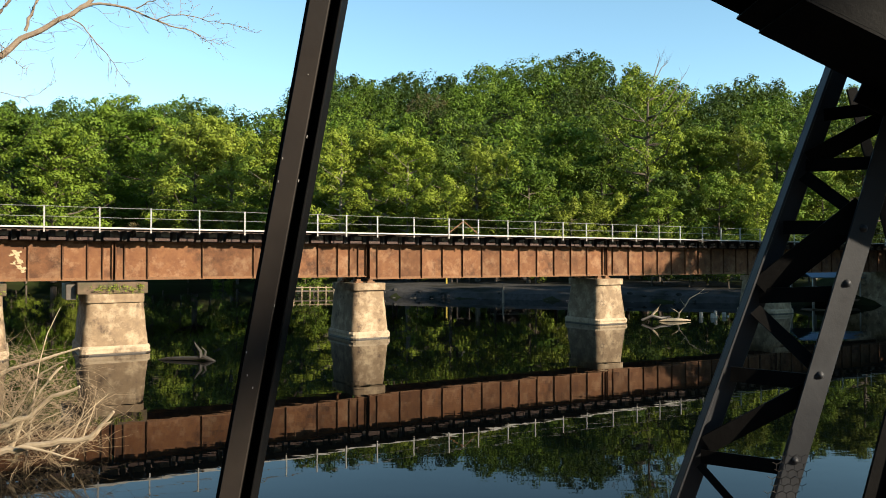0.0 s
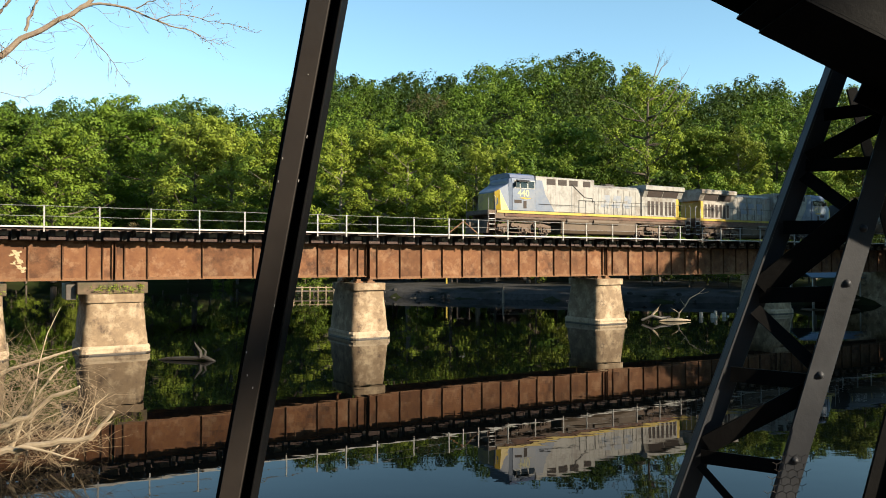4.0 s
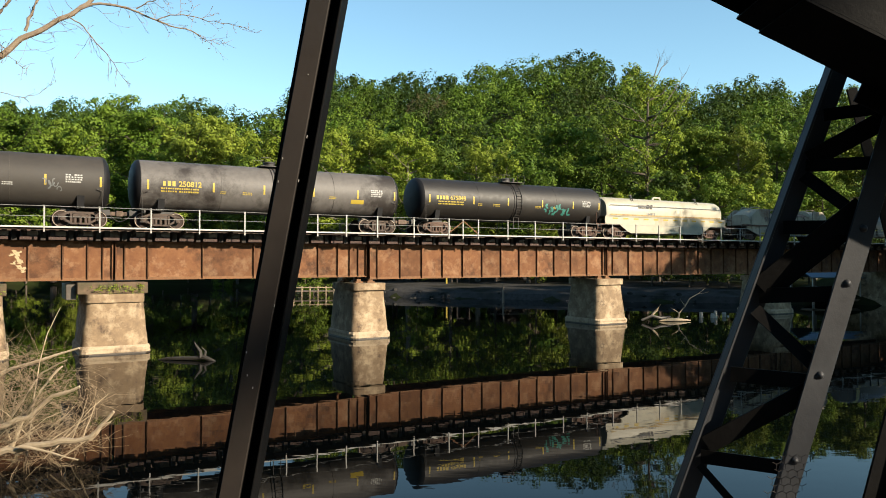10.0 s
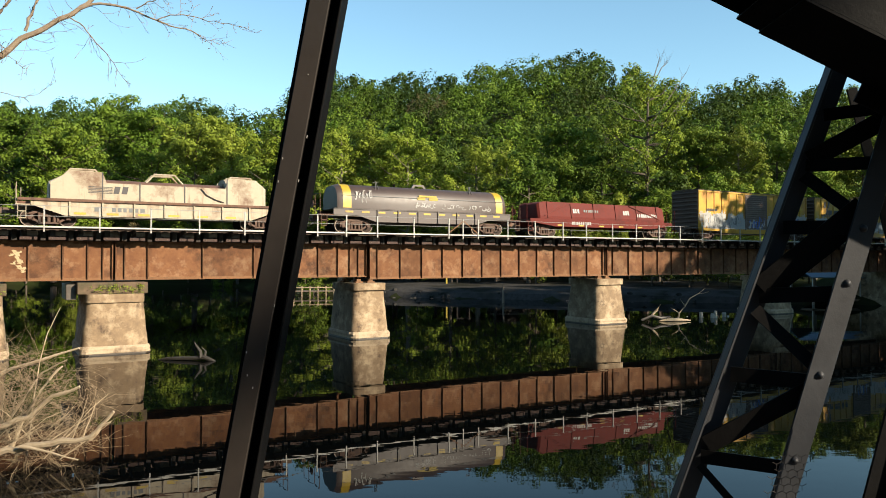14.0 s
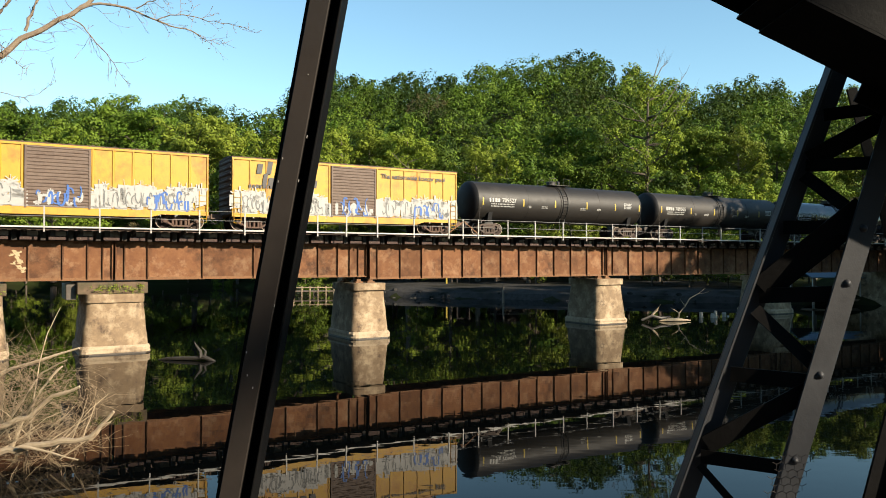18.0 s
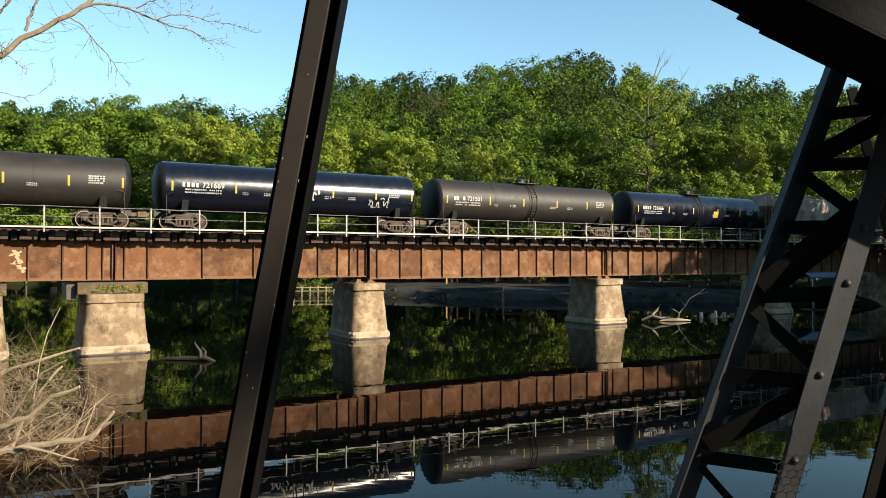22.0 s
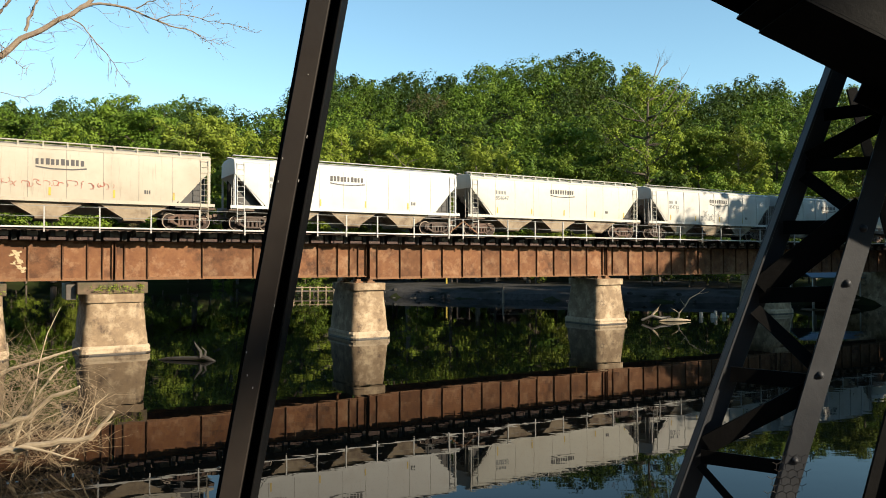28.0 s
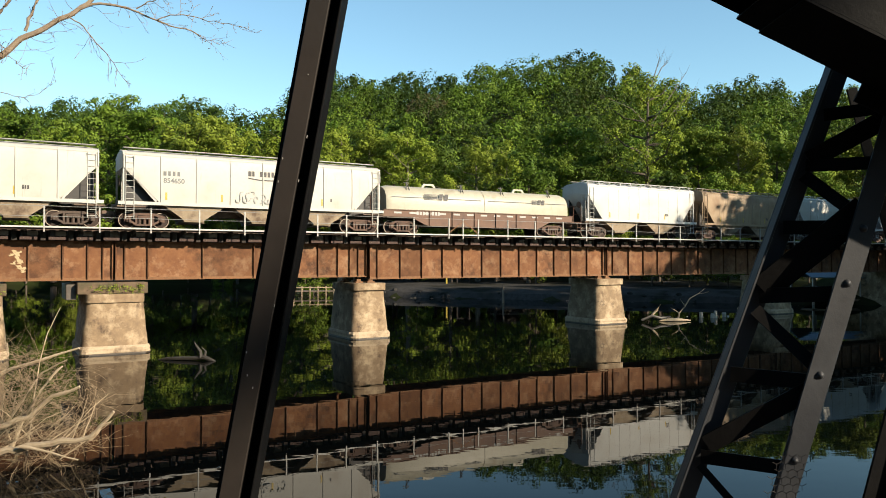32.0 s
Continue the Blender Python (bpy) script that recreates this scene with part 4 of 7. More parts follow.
wheel_me = Geo()
for yy, sg in ((-0.74, -1), (0.74, 1)):
    wheel_me.lathe([(yy - 0.075 * sg, 0.10), (yy - 0.075 * sg, WHEEL_R + 0.028), (yy - 0.045 * sg, WHEEL_R + 0.028), (yy - 0.04 * sg, WHEEL_R), (yy + 0.065 * sg, WHEEL_R - 0.004), (yy + 0.065 * sg, WHEEL_R - 0.055), (yy + 0.03 * sg, WHEEL_R - 0.075), (yy + 0.015 * sg, 0.17), (yy + 0.06 * sg, 0.12), (yy + 0.075 * sg, 0.05)], "y", 28)
wheel_me.tube((0, -1.02, 0), (0, 1.02, 0), 0.075, n=10)
wheel_me = wheel_me.mesh("wheelset", WHEEL, smooth=True)
rim_me = Geo()
edge = [[(r * math.cos(2 * math.pi * k / 28), y, r * math.sin(2 * math.pi * k / 28)) for k in range(28)] for y, r in ((-0.806, WHEEL_R - 0.004), (-0.810, WHEEL_R - 0.008), (-0.810, WHEEL_R - 0.040), (-0.800, WHEEL_R - 0.050))]
rim_me.add(sum(edge, []), [(j * 28 + k, j * 28 + (k + 1) % 28, j * 28 + 28 + (k + 1) % 28, j * 28 + 28 + k) for j in range(3) for k in range(28)])
rim_me = rim_me.mesh("rim_face", TREAD)


def frame_mesh(half, mat, loco):
    """The side frames, bolster and springs of a truck."""
    g = Geo()
    for sg in (-1, 1):
        y0, y1 = sg * 0.94, sg * 1.09
        a = half
        ym = sg * 1.015
        if loco:
            g.prism([(-a - 0.42, 0.64), (-a - 0.42, 0.80), (-a + 0.3, 0.96), (a - 0.3, 0.96), (a + 0.42, 0.80), (a + 0.42, 0.64), (a - 0.3, 0.70), (0.4, 0.62), (-0.4, 0.62), (-a + 0.3, 0.70)], y0, y1)
            for x in (-a, 0, a):
                g.box(x - 0.19, x + 0.19, sg * 1.09, sg * 1.22, 0.30, 0.62)
                g.lathe([(sg * 1.22, 0.15), (sg * 1.30, 0.12), (sg * 1.31, 0.02)], "y", 10, (x, 0, WHEEL_R))
                for dx in (-0.29, 0.29):
                    g.tube((x + dx, sg * 1.14, 0.40), (x + dx, sg * 1.14, 0.66), 0.075, n=8)
                    g.box(x + dx - 0.09, x + dx + 0.09, sg * 1.06, sg * 1.2, 0.34, 0.40)
            for x in (-a + 0.55, -a / 2 + 0.3, a / 2 - 0.3, a - 0.55):
                g.tube((x, sg * 1.02, 0.96), (x, sg * 1.02, 1.24), 0.11, n=8)
                g.box(x - 0.16, x + 0.16, sg * 0.9, sg * 1.14, 1.22, 1.27)
            for x in (-a / 2, a / 2):
                g.lathe([(sg * 1.10, 0.17), (sg * 1.30, 0.17), (sg * 1.33, 0.05)], "y", 10, (x - 0.2, 0, 0.82))
                g.tube((x - 0.2, sg * 1.2, 0.82), (x + 0.5, sg * 1.18, 0.56), 0.035, n=6)
                g.bar((x - 0.75, sg * 1.15, 0.30), (x + 0.75, sg * 1.15, 0.24), 0.06, 0.03)
                g.bar((x + 0.45, sg * 1.15, 0.78), (x + 0.55, sg * 1.15, 0.22), 0.07, 0.05)
                g.bar((x - 0.62, sg * 1.15, 0.70), (x - 0.52, sg * 1.15, 0.22), 0.07, 0.05)
            g.path([(-a - 0.35, sg * 1.2, 1.02), (-a / 2, sg * 1.24, 1.08), (0.3, sg * 1.2, 1.0), (a / 2, sg * 1.24, 1.1), (a + 0.3, sg * 1.2, 1.02)], [0.03] * 5, 6)
        else:
            for e in (-1, 1):
                g.bar((e * (a + 0.16), ym, 0.60), (e * 0.52, ym, 0.80), 0.13, 0.15)
                g.bar((e * (a - 0.10), ym, 0.43), (e * 0.46, ym, 0.23), 0.11, 0.15)
                g.box(e * 0.44 - 0.055, e * 0.44 + 0.055, min(y0, y1), max(y0, y1), 0.2, 0.80)
                g.box(e * a - 0.17, e * a + 0.17, min(y0, y1), max(y0, y1), 0.36, 0.66)
                g.lathe([(sg * 1.09, 0.115), (sg * 1.17, 0.10), (sg * 1.18, 0.02)], "y", 10, (e * a, 0, WHEEL_R))
                g.bar((e * 0.40, sg * 0.85, 0.30), (e * 0.52, sg * 0.85, 0.62), 0.08, 0.10)
            g.box(-0.54, 0.54, min(y0, y1), max(y0, y1), 0.73, 0.86)
            g.box(-0.50, 0.50, min(y0, y1), max(y0, y1), 0.15, 0.24)
            g.box(-0.36, 0.36, min(ym, sg * 1.12), max(ym, sg * 1.12), 0.52, 0.70)
            for x in (-0.26, 0, 0.26):
                g.tube((x, ym, 0.24), (x, ym, 0.53), 0.085, n=8)
    g.box(-0.2, 0.2, -1.06, 1.06, 0.5, 0.72)
    return g.mesh("truck_frame", mat)


TRUCK_DARK = surf("oily_truck_casting", (0.032, 0.021, 0.015), (0.062, 0.040, 0.029), 0.8, 0.0, 7.0, 0.3, (0.02, 0.014, 0.011), 2.0, (0.5, 0.7))
TRUCK_RUST = surf("rusty_truck_casting", (0.05, 0.026, 0.017), (0.085, 0.047, 0.031), 0.8, 0.0, 7.0, 0.3, (0.02, 0.013, 0.010), 2.0, (0.5, 0.7))
FREIGHT_TRUCK = frame_mesh(0.89, TRUCK_DARK, False)
FREIGHT_TRUCK_RUST = frame_mesh(0.89, TRUCK_RUST, False)
LOCO_TRUCK = frame_mesh(2.05, UNDER, True)
WHEELS = []


def truck(car, x, rusty=False, loco=False):
    me = LOCO_TRUCK if loco else (FREIGHT_TRUCK_RUST if rusty else FREIGHT_TRUCK)
    t = part("truck", me, UNDER, car, "dusty three-axle truck" if loco else "two-axle truck", at=pose(x, 0, 0))
    for dx in ((-2.05, 0, 2.05) if loco else (-0.89, 0.89)):
        w = part("wheelset", wheel_me, WHEEL, t, at=pose(dx, 0, WHEEL_R))
        r = new("rim_face", rim_me)
        r.parent = t
        r.matrix_basis = pose(dx, 0, WHEEL_R, 0, 0, CARS[-1][2])
        WHEELS.append((w, car))


def couple(car, x0, x1):
    for x, sg in ((x0, -1), (x1, 1)):
        part("coupler", Geo().box(min(x, x + 0.55 * sg), max(x, x + 0.55 * sg), -0.09, 0.09, 0.72, 0.94).box(min(x + 0.4 * sg, x + 0.72 * sg), max(x + 0.4 * sg, x + 0.72 * sg), -0.19, 0.14, 0.68, 1.0), UNDER, car, "worn coupler", bevel=0.02)
        part("air_hose", Geo().path([(x, -0.4, 0.75), (x + 0.25 * sg, -0.42, 0.5), (x + 0.5 * sg, -0.3, 0.38), (x + 0.72 * sg, -0.15, 0.42)], [0.025] * 4, 6), TANK_FITTING, car)


def ladder(car, x, y, z0, z1, w=0.42, mat=None, name="ladder", along="x"):
    g = Geo()
    e = (lambda t: (x + t, y)) if along == "x" else (lambda t: (x, y + t))
    for t in (-w / 2, w / 2):
        g.tube((*e(t), z0), (*e(t), z1), 0.022, n=5)
    z = z0 + 0.12
    while z < z1:
        g.tube((*e(-w / 2), z), (*e(w / 2), z), 0.014, n=5)
        z += 0.33
    return part(name, g, mat or TANK_FITTING, car)


def lettering(car, text, x, z, h, mat, y, label=""):
    """Words in the built-in font, lying on the near side."""
    cu = bpy.data.curves.new("lettering", "FONT")
    cu.body, cu.size, cu.extrude, cu.offset = text, h * 1.42, 0.0015, h * 0.03
    tmp = bpy.data.objects.new("lettering", cu)
    scene.collection.objects.link(tmp)
    me = bpy.data.meshes.new_from_object(tmp.evaluated_get(bpy.context.evaluated_depsgraph_get()))
    bpy.data.objects.remove(tmp)
    me.materials.clear()
    me.materials.append(mat)
    return part("lettering", me, mat, car, label, at=pose(x, y, z, 90, 0, 0))


def bars(car, x, z, w, h, n, mat, surface, seed=0, name="marking"):
    """Writing that stays unread: a row of short bars. surface gives y at a height."""
    g, r = Geo(), random.Random(seed)
    p = w / n
    for i in range(n):
        if r.random() < 0.95:
            a, b, lo, hi = x + i * p, x + i * p + p * r.uniform(0.55, 0.8), z, z + h * r.uniform(0.85, 1.0)
            y0, y1 = surface(lo) - 0.006, surface(hi) - 0.006
            g.add([(a, y0, lo), (b, y0, lo), (b, y1, hi), (a, y1, hi)], [(0, 1, 2, 3)])
            g.add([(a, y0 + 0.004, lo), (b, y0 + 0.004, lo), (b, y1 + 0.004, hi), (a, y1 + 0.004, hi)], [(3, 2, 1, 0)])
    return tagged(part(name, g, mat, car), kind="stuff")


def patchwork(car, x, z, w, h, mat, surface, seed, name="reflector"):
    g = Geo()
    k = 4
    for i in range(k):
        lo, hi = z + h * i / k, z + h * (i + 1) / k
        g.add([(x, surface(lo) - 0.008, lo), (x + w, surface(lo) - 0.008, lo), (x + w, surface(hi) - 0.008, hi), (x, surface(hi) - 0.008, hi)], [(0, 1, 2, 3)])
    return part(name, g, mat, car)


def spray(car, x0, x1, z0, z1, mat, y, seed, strokes, width, name="graffiti", label=""):
    """Sprayed tags: curved, overlapping ribbons of paint on a flat side."""
    g, r = Geo(), random.Random(seed)
    for i in range(strokes):
        cx, cz = x0 + (i + r.uniform(0.1, 0.9)) * (x1 - x0) / strokes, r.uniform(z0 + 0.2 * (z1 - z0), z1 - 0.2 * (z1 - z0))
        n, a0, sw = 9, r.uniform(0, 6.28), r.uniform(1.5, 4.8)
        rx, rz = (x1 - x0) / strokes * r.uniform(0.3, 0.9), (z1 - z0) * r.uniform(0.2, 0.5)
        pts = [(min(x1, max(x0, cx + rx * math.cos(a0 + sw * k / n))), min(z1, max(z0, cz + rz * math.sin(a0 + sw * k / n)))) for k in range(n + 1)]
        w = width * r.uniform(0.5, 1.2)
        for (ax, az), (bx, bz) in zip(pts, pts[1:]):
            d = math.hypot(bx - ax, bz - az) or 1
            px, pz = -(bz - az) / d * w / 2, (bx - ax) / d * w / 2
            yy = y - 0.0004 * i
            g.add([(ax - px, yy, az - pz), (bx - px, yy, bz - pz), (bx + px, yy, bz + pz), (ax + px, yy, az + pz)], [(0, 1, 2, 3)])
    return tagged(part(name, g, mat, car, label), kind="stuff")


def place(s):
    return TRACK @ pose(s, 1.55, RAIL)


CARS = []


def car_thing(name, s0, label, category, turn=0):
    car = thing(name, place(s0) @ pose(0, 0, 0, 0, 0, turn), label, category, "cars of the freight train")
    CARS.append((car, s0, turn))
    return car


def tank_car(s0, paint, label, marks, mark_mat, seed):
    car = car_thing("tank_car", s0, label, "tank car")
    R, zc, H = 1.47, 2.50, 8.4
    part("tank", Geo().lathe([(-H + 0.44, R), (H - 0.44, R)], "x", 48, (0, 0, zc)), paint, car, smooth=True)
    # the heads' black colour holds the shade at the tank's ends
    for sg in (-1, 1):
        part("tank_head", Geo().lathe([(sg * (H - d), q) for d, q in ((0.0, 0.02), (0.03, 0.60), (0.10, 1.02), (0.20, 1.28), (0.32, 1.42), (0.44, R))], "x", 48, (0, 0, zc)), TANK_END, car, "dished head of the tank, coloured black for its shade", smooth=True)
    for x in (-H + 0.46, -H * 0.42, H * 0.42, H - 0.46):
        part("weld_seam", Geo().lathe([(x - 0.02, R - 0.01), (x - 0.015, R + 0.008), (x + 0.015, R + 0.008), (x + 0.02, R - 0.01)], "x", 48, (0, 0, zc)), paint, car, smooth=True)

    def side(z):
        return -math.sqrt(max(0.0, R * R - (z - zc) ** 2))

    for x in (-H + 1.55, H - 1.55):
        part("saddle", Geo().prism([(-1.30, 1.70), (-1.12, 0.98), (1.12, 0.98), (1.30, 1.70), (1.0, 1.45), (0.0, 1.04), (-1.0, 1.45)], x - 0.18, x + 0.18, "x"), TANK_END, car)
        sg = 1 if x > 0 else -1
        part("stub_sill", Geo().box(min(x - 0.9 * sg, x + 1.55 * sg), max(x - 0.9 * sg, x + 1.55 * sg), -0.3, 0.3, 0.72, 1.04), TANK_FITTING, car)
        part("end_platform", Geo().box(x + 0.55 * sg - 0.55, x + 0.55 * sg + 0.55, -1.45, 1.45, 1.02, 1.06).box(x + 0.9 * sg - 0.05, x + 0.9 * sg + 0.05, -1.45, 1.45, 0.88, 1.02), TANK_FITTING, car)
        for y in (-1.45, 1.45):
            part("grab_rail", Geo().path([(x + 1.05 * sg, y, 0.35), (x + 1.05 * sg, y, 1.95), (x + 0.75 * sg, y, 2.05)], [0.02] * 3, 5), TANK_FITTING, car)
            part("step", Geo().box(x + 0.95 * sg - 0.2, x + 0.95 * sg + 0.2, y - 0.03, y + 0.03, 0.33, 0.37), TANK_FITTING, car)
        truck(car, x, seed % 3 == 0)
    couple(car, -H + 0.05, H - 0.05)
    # centre: ladders, platform, manway
    part("walkway_platform", Geo().box(-1.0, 1.0, -0.75, 0.75, zc + R + 0.02, zc + R + 0.06), TANK_FITTING, car)
    g = Geo()
    for x in (-1.0, -0.35, 0.35, 1.0):
        for y in (-0.75, 0.75):
            g.tube((x, y, zc + R), (x, y, zc + R + 0.55), 0.018, n=5)
    for y in (-0.75, 0.75):
        for sgx in (-1, 1):
            g.tube((0.35 * sgx, y, zc + R + 0.55), (1.0 * sgx, y, zc + R + 0.55), 0.018, n=5)
    part("platform_rail", g, TANK_FITTING, car)
    part("manway", Geo().lathe([(zc + R - 0.05, 0.36), (zc + R + 0.26, 0.36), (zc + R + 0.27, 0.40), (zc + R + 0.33, 0.40), (zc + R + 0.38, 0.25), (zc + R + 0.39, 0.02)], "z", 16, (-0.25, 0, 0)), TANK_FITTING, car, smooth=True)
    part("valve", Geo().lathe([(zc + R, 0.12), (zc + R + 0.4, 0.12), (zc + R + 0.45, 0.05)], "z", 10, (0.55, 0.1, 0)), TANK_FITTING, car, smooth=True)
    for sy in (-1, 1):
        g = Geo()
        pts = [(0, sy * (R + 0.04) * math.sin(a), zc + (R + 0.04) * math.cos(a)) for a in [0.45 + 0.14 * i for i in range(15)]]
        for dx in (-0.23, 0.23):
            g.path([(dx, y, z) for _, y, z in pts] + [(dx, sy * 1.0, 0.5)], [0.026] * 16, 5)
        for _, y, z in pts[::1]:
            g.tube((-0.23, y, z), (0.23, y, z), 0.015, n=5)
        part("ladder", g, TANK_FITTING, car)
        part("band", Geo().path([(-0.42, sy * (R + 0.01) * math.sin(a), zc + (R + 0.01) * math.cos(a)) for a in [0.14 * i for i in range(23)]], [0.03] * 23, 5), TANK_FITTING, car)
    for k, x in enumerate((-7.65, -4.05, -1.05, 2.1, 5.1, 7.75)):
        patchwork(car, x, 2.18, 0.11, 0.55, GOLD, side, k)
    bars(car, -7.05, 2.42, 1.0, 0.30, 4, mark_mat, side, seed)
    if marks:
        lettering(car, marks, -5.95, 2.42, 0.30, mark_mat, side(2.5) - 0.004, "white car number" if mark_mat is CHALK else "yellow car number")
    for z in (2.24, 2.08):
        bars(car, -6.9, z, 2.1, 0.09, 17, mark_mat, side, seed + int(z * 100), "small_print")
    bars(car, 6.1, 2.35, 0.75, 0.09, 8, CHALK, side, seed + 4, "small_print")
    for z in (2.48, 2.60, 2.72):
        bars(car, 6.1, z, 0.85, 0.08, 6, CHALK, side, seed + int(z * 90), "data_panel")
    for x, w in ((-3.6, 0.35), (1.5, 0.55), (3.2, 0.5), (-2.3, 0.6)):
        for z in (2.1, 2.2):
            bars(car, x, z, w, 0.06, 6, mark_mat, side, seed + int(x * 10), "small_print")
    return car, side


def curved_spray(car, side, x0, x1, z0, z1, mat, seed, strokes, width, label=""):
    g, r = Geo(), random.Random(seed)
    for i in range(strokes):
        cx, cz = x0 + (i + 0.5) * (x1 - x0) / strokes, r.uniform(z0, z1)
        a0, sw = r.uniform(0, 6.28), r.uniform(2, 5)
        rx, rz = (x1 - x0) / strokes * r.uniform(0.4, 0.9), (z1 - z0) * r.uniform(0.25, 0.5)
        pts = [(cx + rx * math.cos(a0 + sw * k / 9), min(z1, max(z0, cz + rz * math.sin(a0 + sw * k / 9)))) for k in range(10)]
        w = width * r.uniform(0.6, 1.3)
        for (ax, az), (bx, bz) in zip(pts, pts[1:]):
            d = math.hypot(bx - ax, bz - az) or 1
            px, pz = -(bz - az) / d * w / 2, (bx - ax) / d * w / 2
            q = [(ax - px, az - pz), (bx - px, bz - pz), (bx + px, bz + pz), (ax + px, az + pz)]
            g.add([(a, side(b) - 0.010 - 0.0004 * i, b) for a, b in q], [(0, 1, 2, 3)])
    return tagged(part("graffiti", g, mat, car, label), kind="stuff")


# three tank cars behind the engines
t1, sd = tank_car(113.7, TANK_GREY, "dusty charcoal tank car with yellow reflectors and white tag", "57842", CHALK, 1)
curved_spray(t1, sd, -2.0, -1.1, 2.2, 2.95, CHALK, 5, 7, 0.07, "white sprayed tag")
curved_spray(t1, sd, 5.0, 5.9, 1.9, 2.5, GREY_INK, 6, 5, 0.06, "faded sprayed tag")
t2, sd = tank_car(131.5, TANK_DUST, "chalky grey tank car with yellow lettering", "250812", GOLD, 2)
patchwork(t2, 4.7, 1.85, 0.9, 0.26, GOLD, sd, 1, "placard")
t3, sd = tank_car(149.6, TANK_BLACK, "dull black tank car with teal graffiti", "675848", GOLD, 3)
curved_spray(t3, sd, 2.3, 4.9, 1.72, 2.4, TEAL, 8, 12, 0.16, "teal sprayed tag")

k1, sd = tank_car(268.4, TANK_BLACK, "clean black tank car with white lettering", "709527", CHALK, 4)
k2, sd = tank_car(286.4, TANK_BLACK, "clean black tank car with white lettering", "709505", CHALK, 5)
k3, sd = tank_car(304.4, TANK_NAVY, "glossy navy tank car with white graffiti", "721669", CHALK, 7)
curved_spray(k3, sd, -0.6, 1.2, 2.0, 2.6, CHALK, 11, 9, 0.14, "white sprayed bird shape")
curved_spray(k3, sd, 4.6, 6.2, 1.7, 2.3, CHALK, 12, 10, 0.06, "white sprayed tag")
curved_spray(k3, sd, -1.8, -0.7, 1.75, 2.2, CHALK, 13, 8, 0.05, "white sprayed tag")
k4, sd = tank_car(322.6, TANK_BLACK, "plain black tank car with white lettering", "721501", CHALK, 8)
k5, sd = tank_car(340.9, TANK_NAVY, "glossy navy tank car with a yellow placard", "721666", CHALK, 10)
patchwork(k5, 1.6, 1.95, 0.62, 0.55, GOLD, sd, 1, "placard")


def end_gear(car, x, sg, mat, tall=1.3):
    """Crossover platform, hand brake and rails at a car's end."""
    a, b = sorted((x, x + 1.0 * sg))
    part("end_platform", Geo().box(a, b, -1.4, 1.4, 1.10, 1.15).box(a, b, -0.3, 0.3, 0.75, 1.10), mat, car)
    g = Geo()
    for y in (-1.38, -0.5, 0.5, 1.38):
        g.tube((x + 0.95 * sg, y, 1.15), (x + 0.95 * sg, y, 1.15 + tall), 0.022, n=5)
    g.tube((x + 0.95 * sg, -1.38, 1.15 + tall), (x + 0.95 * sg, 1.38, 1.15 + tall), 0.022, n=5)
    g.tube((x + 0.95 * sg, -1.38, 1.15 + tall * 0.5), (x + 0.95 * sg, 1.38, 1.15 + tall * 0.5), 0.018, n=5)
    part("end_rail", g, mat, car)
    part("step", Geo().box(x + 0.7 * sg - 0.2, x + 0.7 * sg + 0.2, -1.45, -1.4, 0.4, 0.44).box(x + 0.7 * sg - 0.2, x + 0.7 * sg + 0.2, -1.45, -1.4, 0.75, 0.79).box(x + 0.7 * sg - 0.2, x + 0.7 * sg - 0.17, -1.45, -1.4, 0.4, 1.12).box(x + 0.7 * sg + 0.17, x + 0.7 * sg + 0.2, -1.45, -1.4, 0.4, 1.12), mat, car)
    part("brake_wheel", Geo().lathe([(x + 0.7 * sg, 0.26), (x + 0.72 * sg, 0.28), (x + 0.74 * sg, 0.26), (x + 0.72 * sg, 0.23)], "x", 14, (0, 0.6, 1.9)), mat, car)


def hood_profile(w, z0, z1, k=14, p=2.6):
    """Half of a rounded hood, from one edge to the other."""
    pts = [(-w, z0)]
    for i in range(k + 1):
        a = math.pi * i / k
        c, s = math.cos(a), math.sin(a)
        pts.append((-w * abs(c) ** (2 / p) * (1 if c > 0 else -1), z0 + 0.35 + (z1 - z0 - 0.35) * abs(s) ** (2 / p)))
    return pts + [(w, z0)]


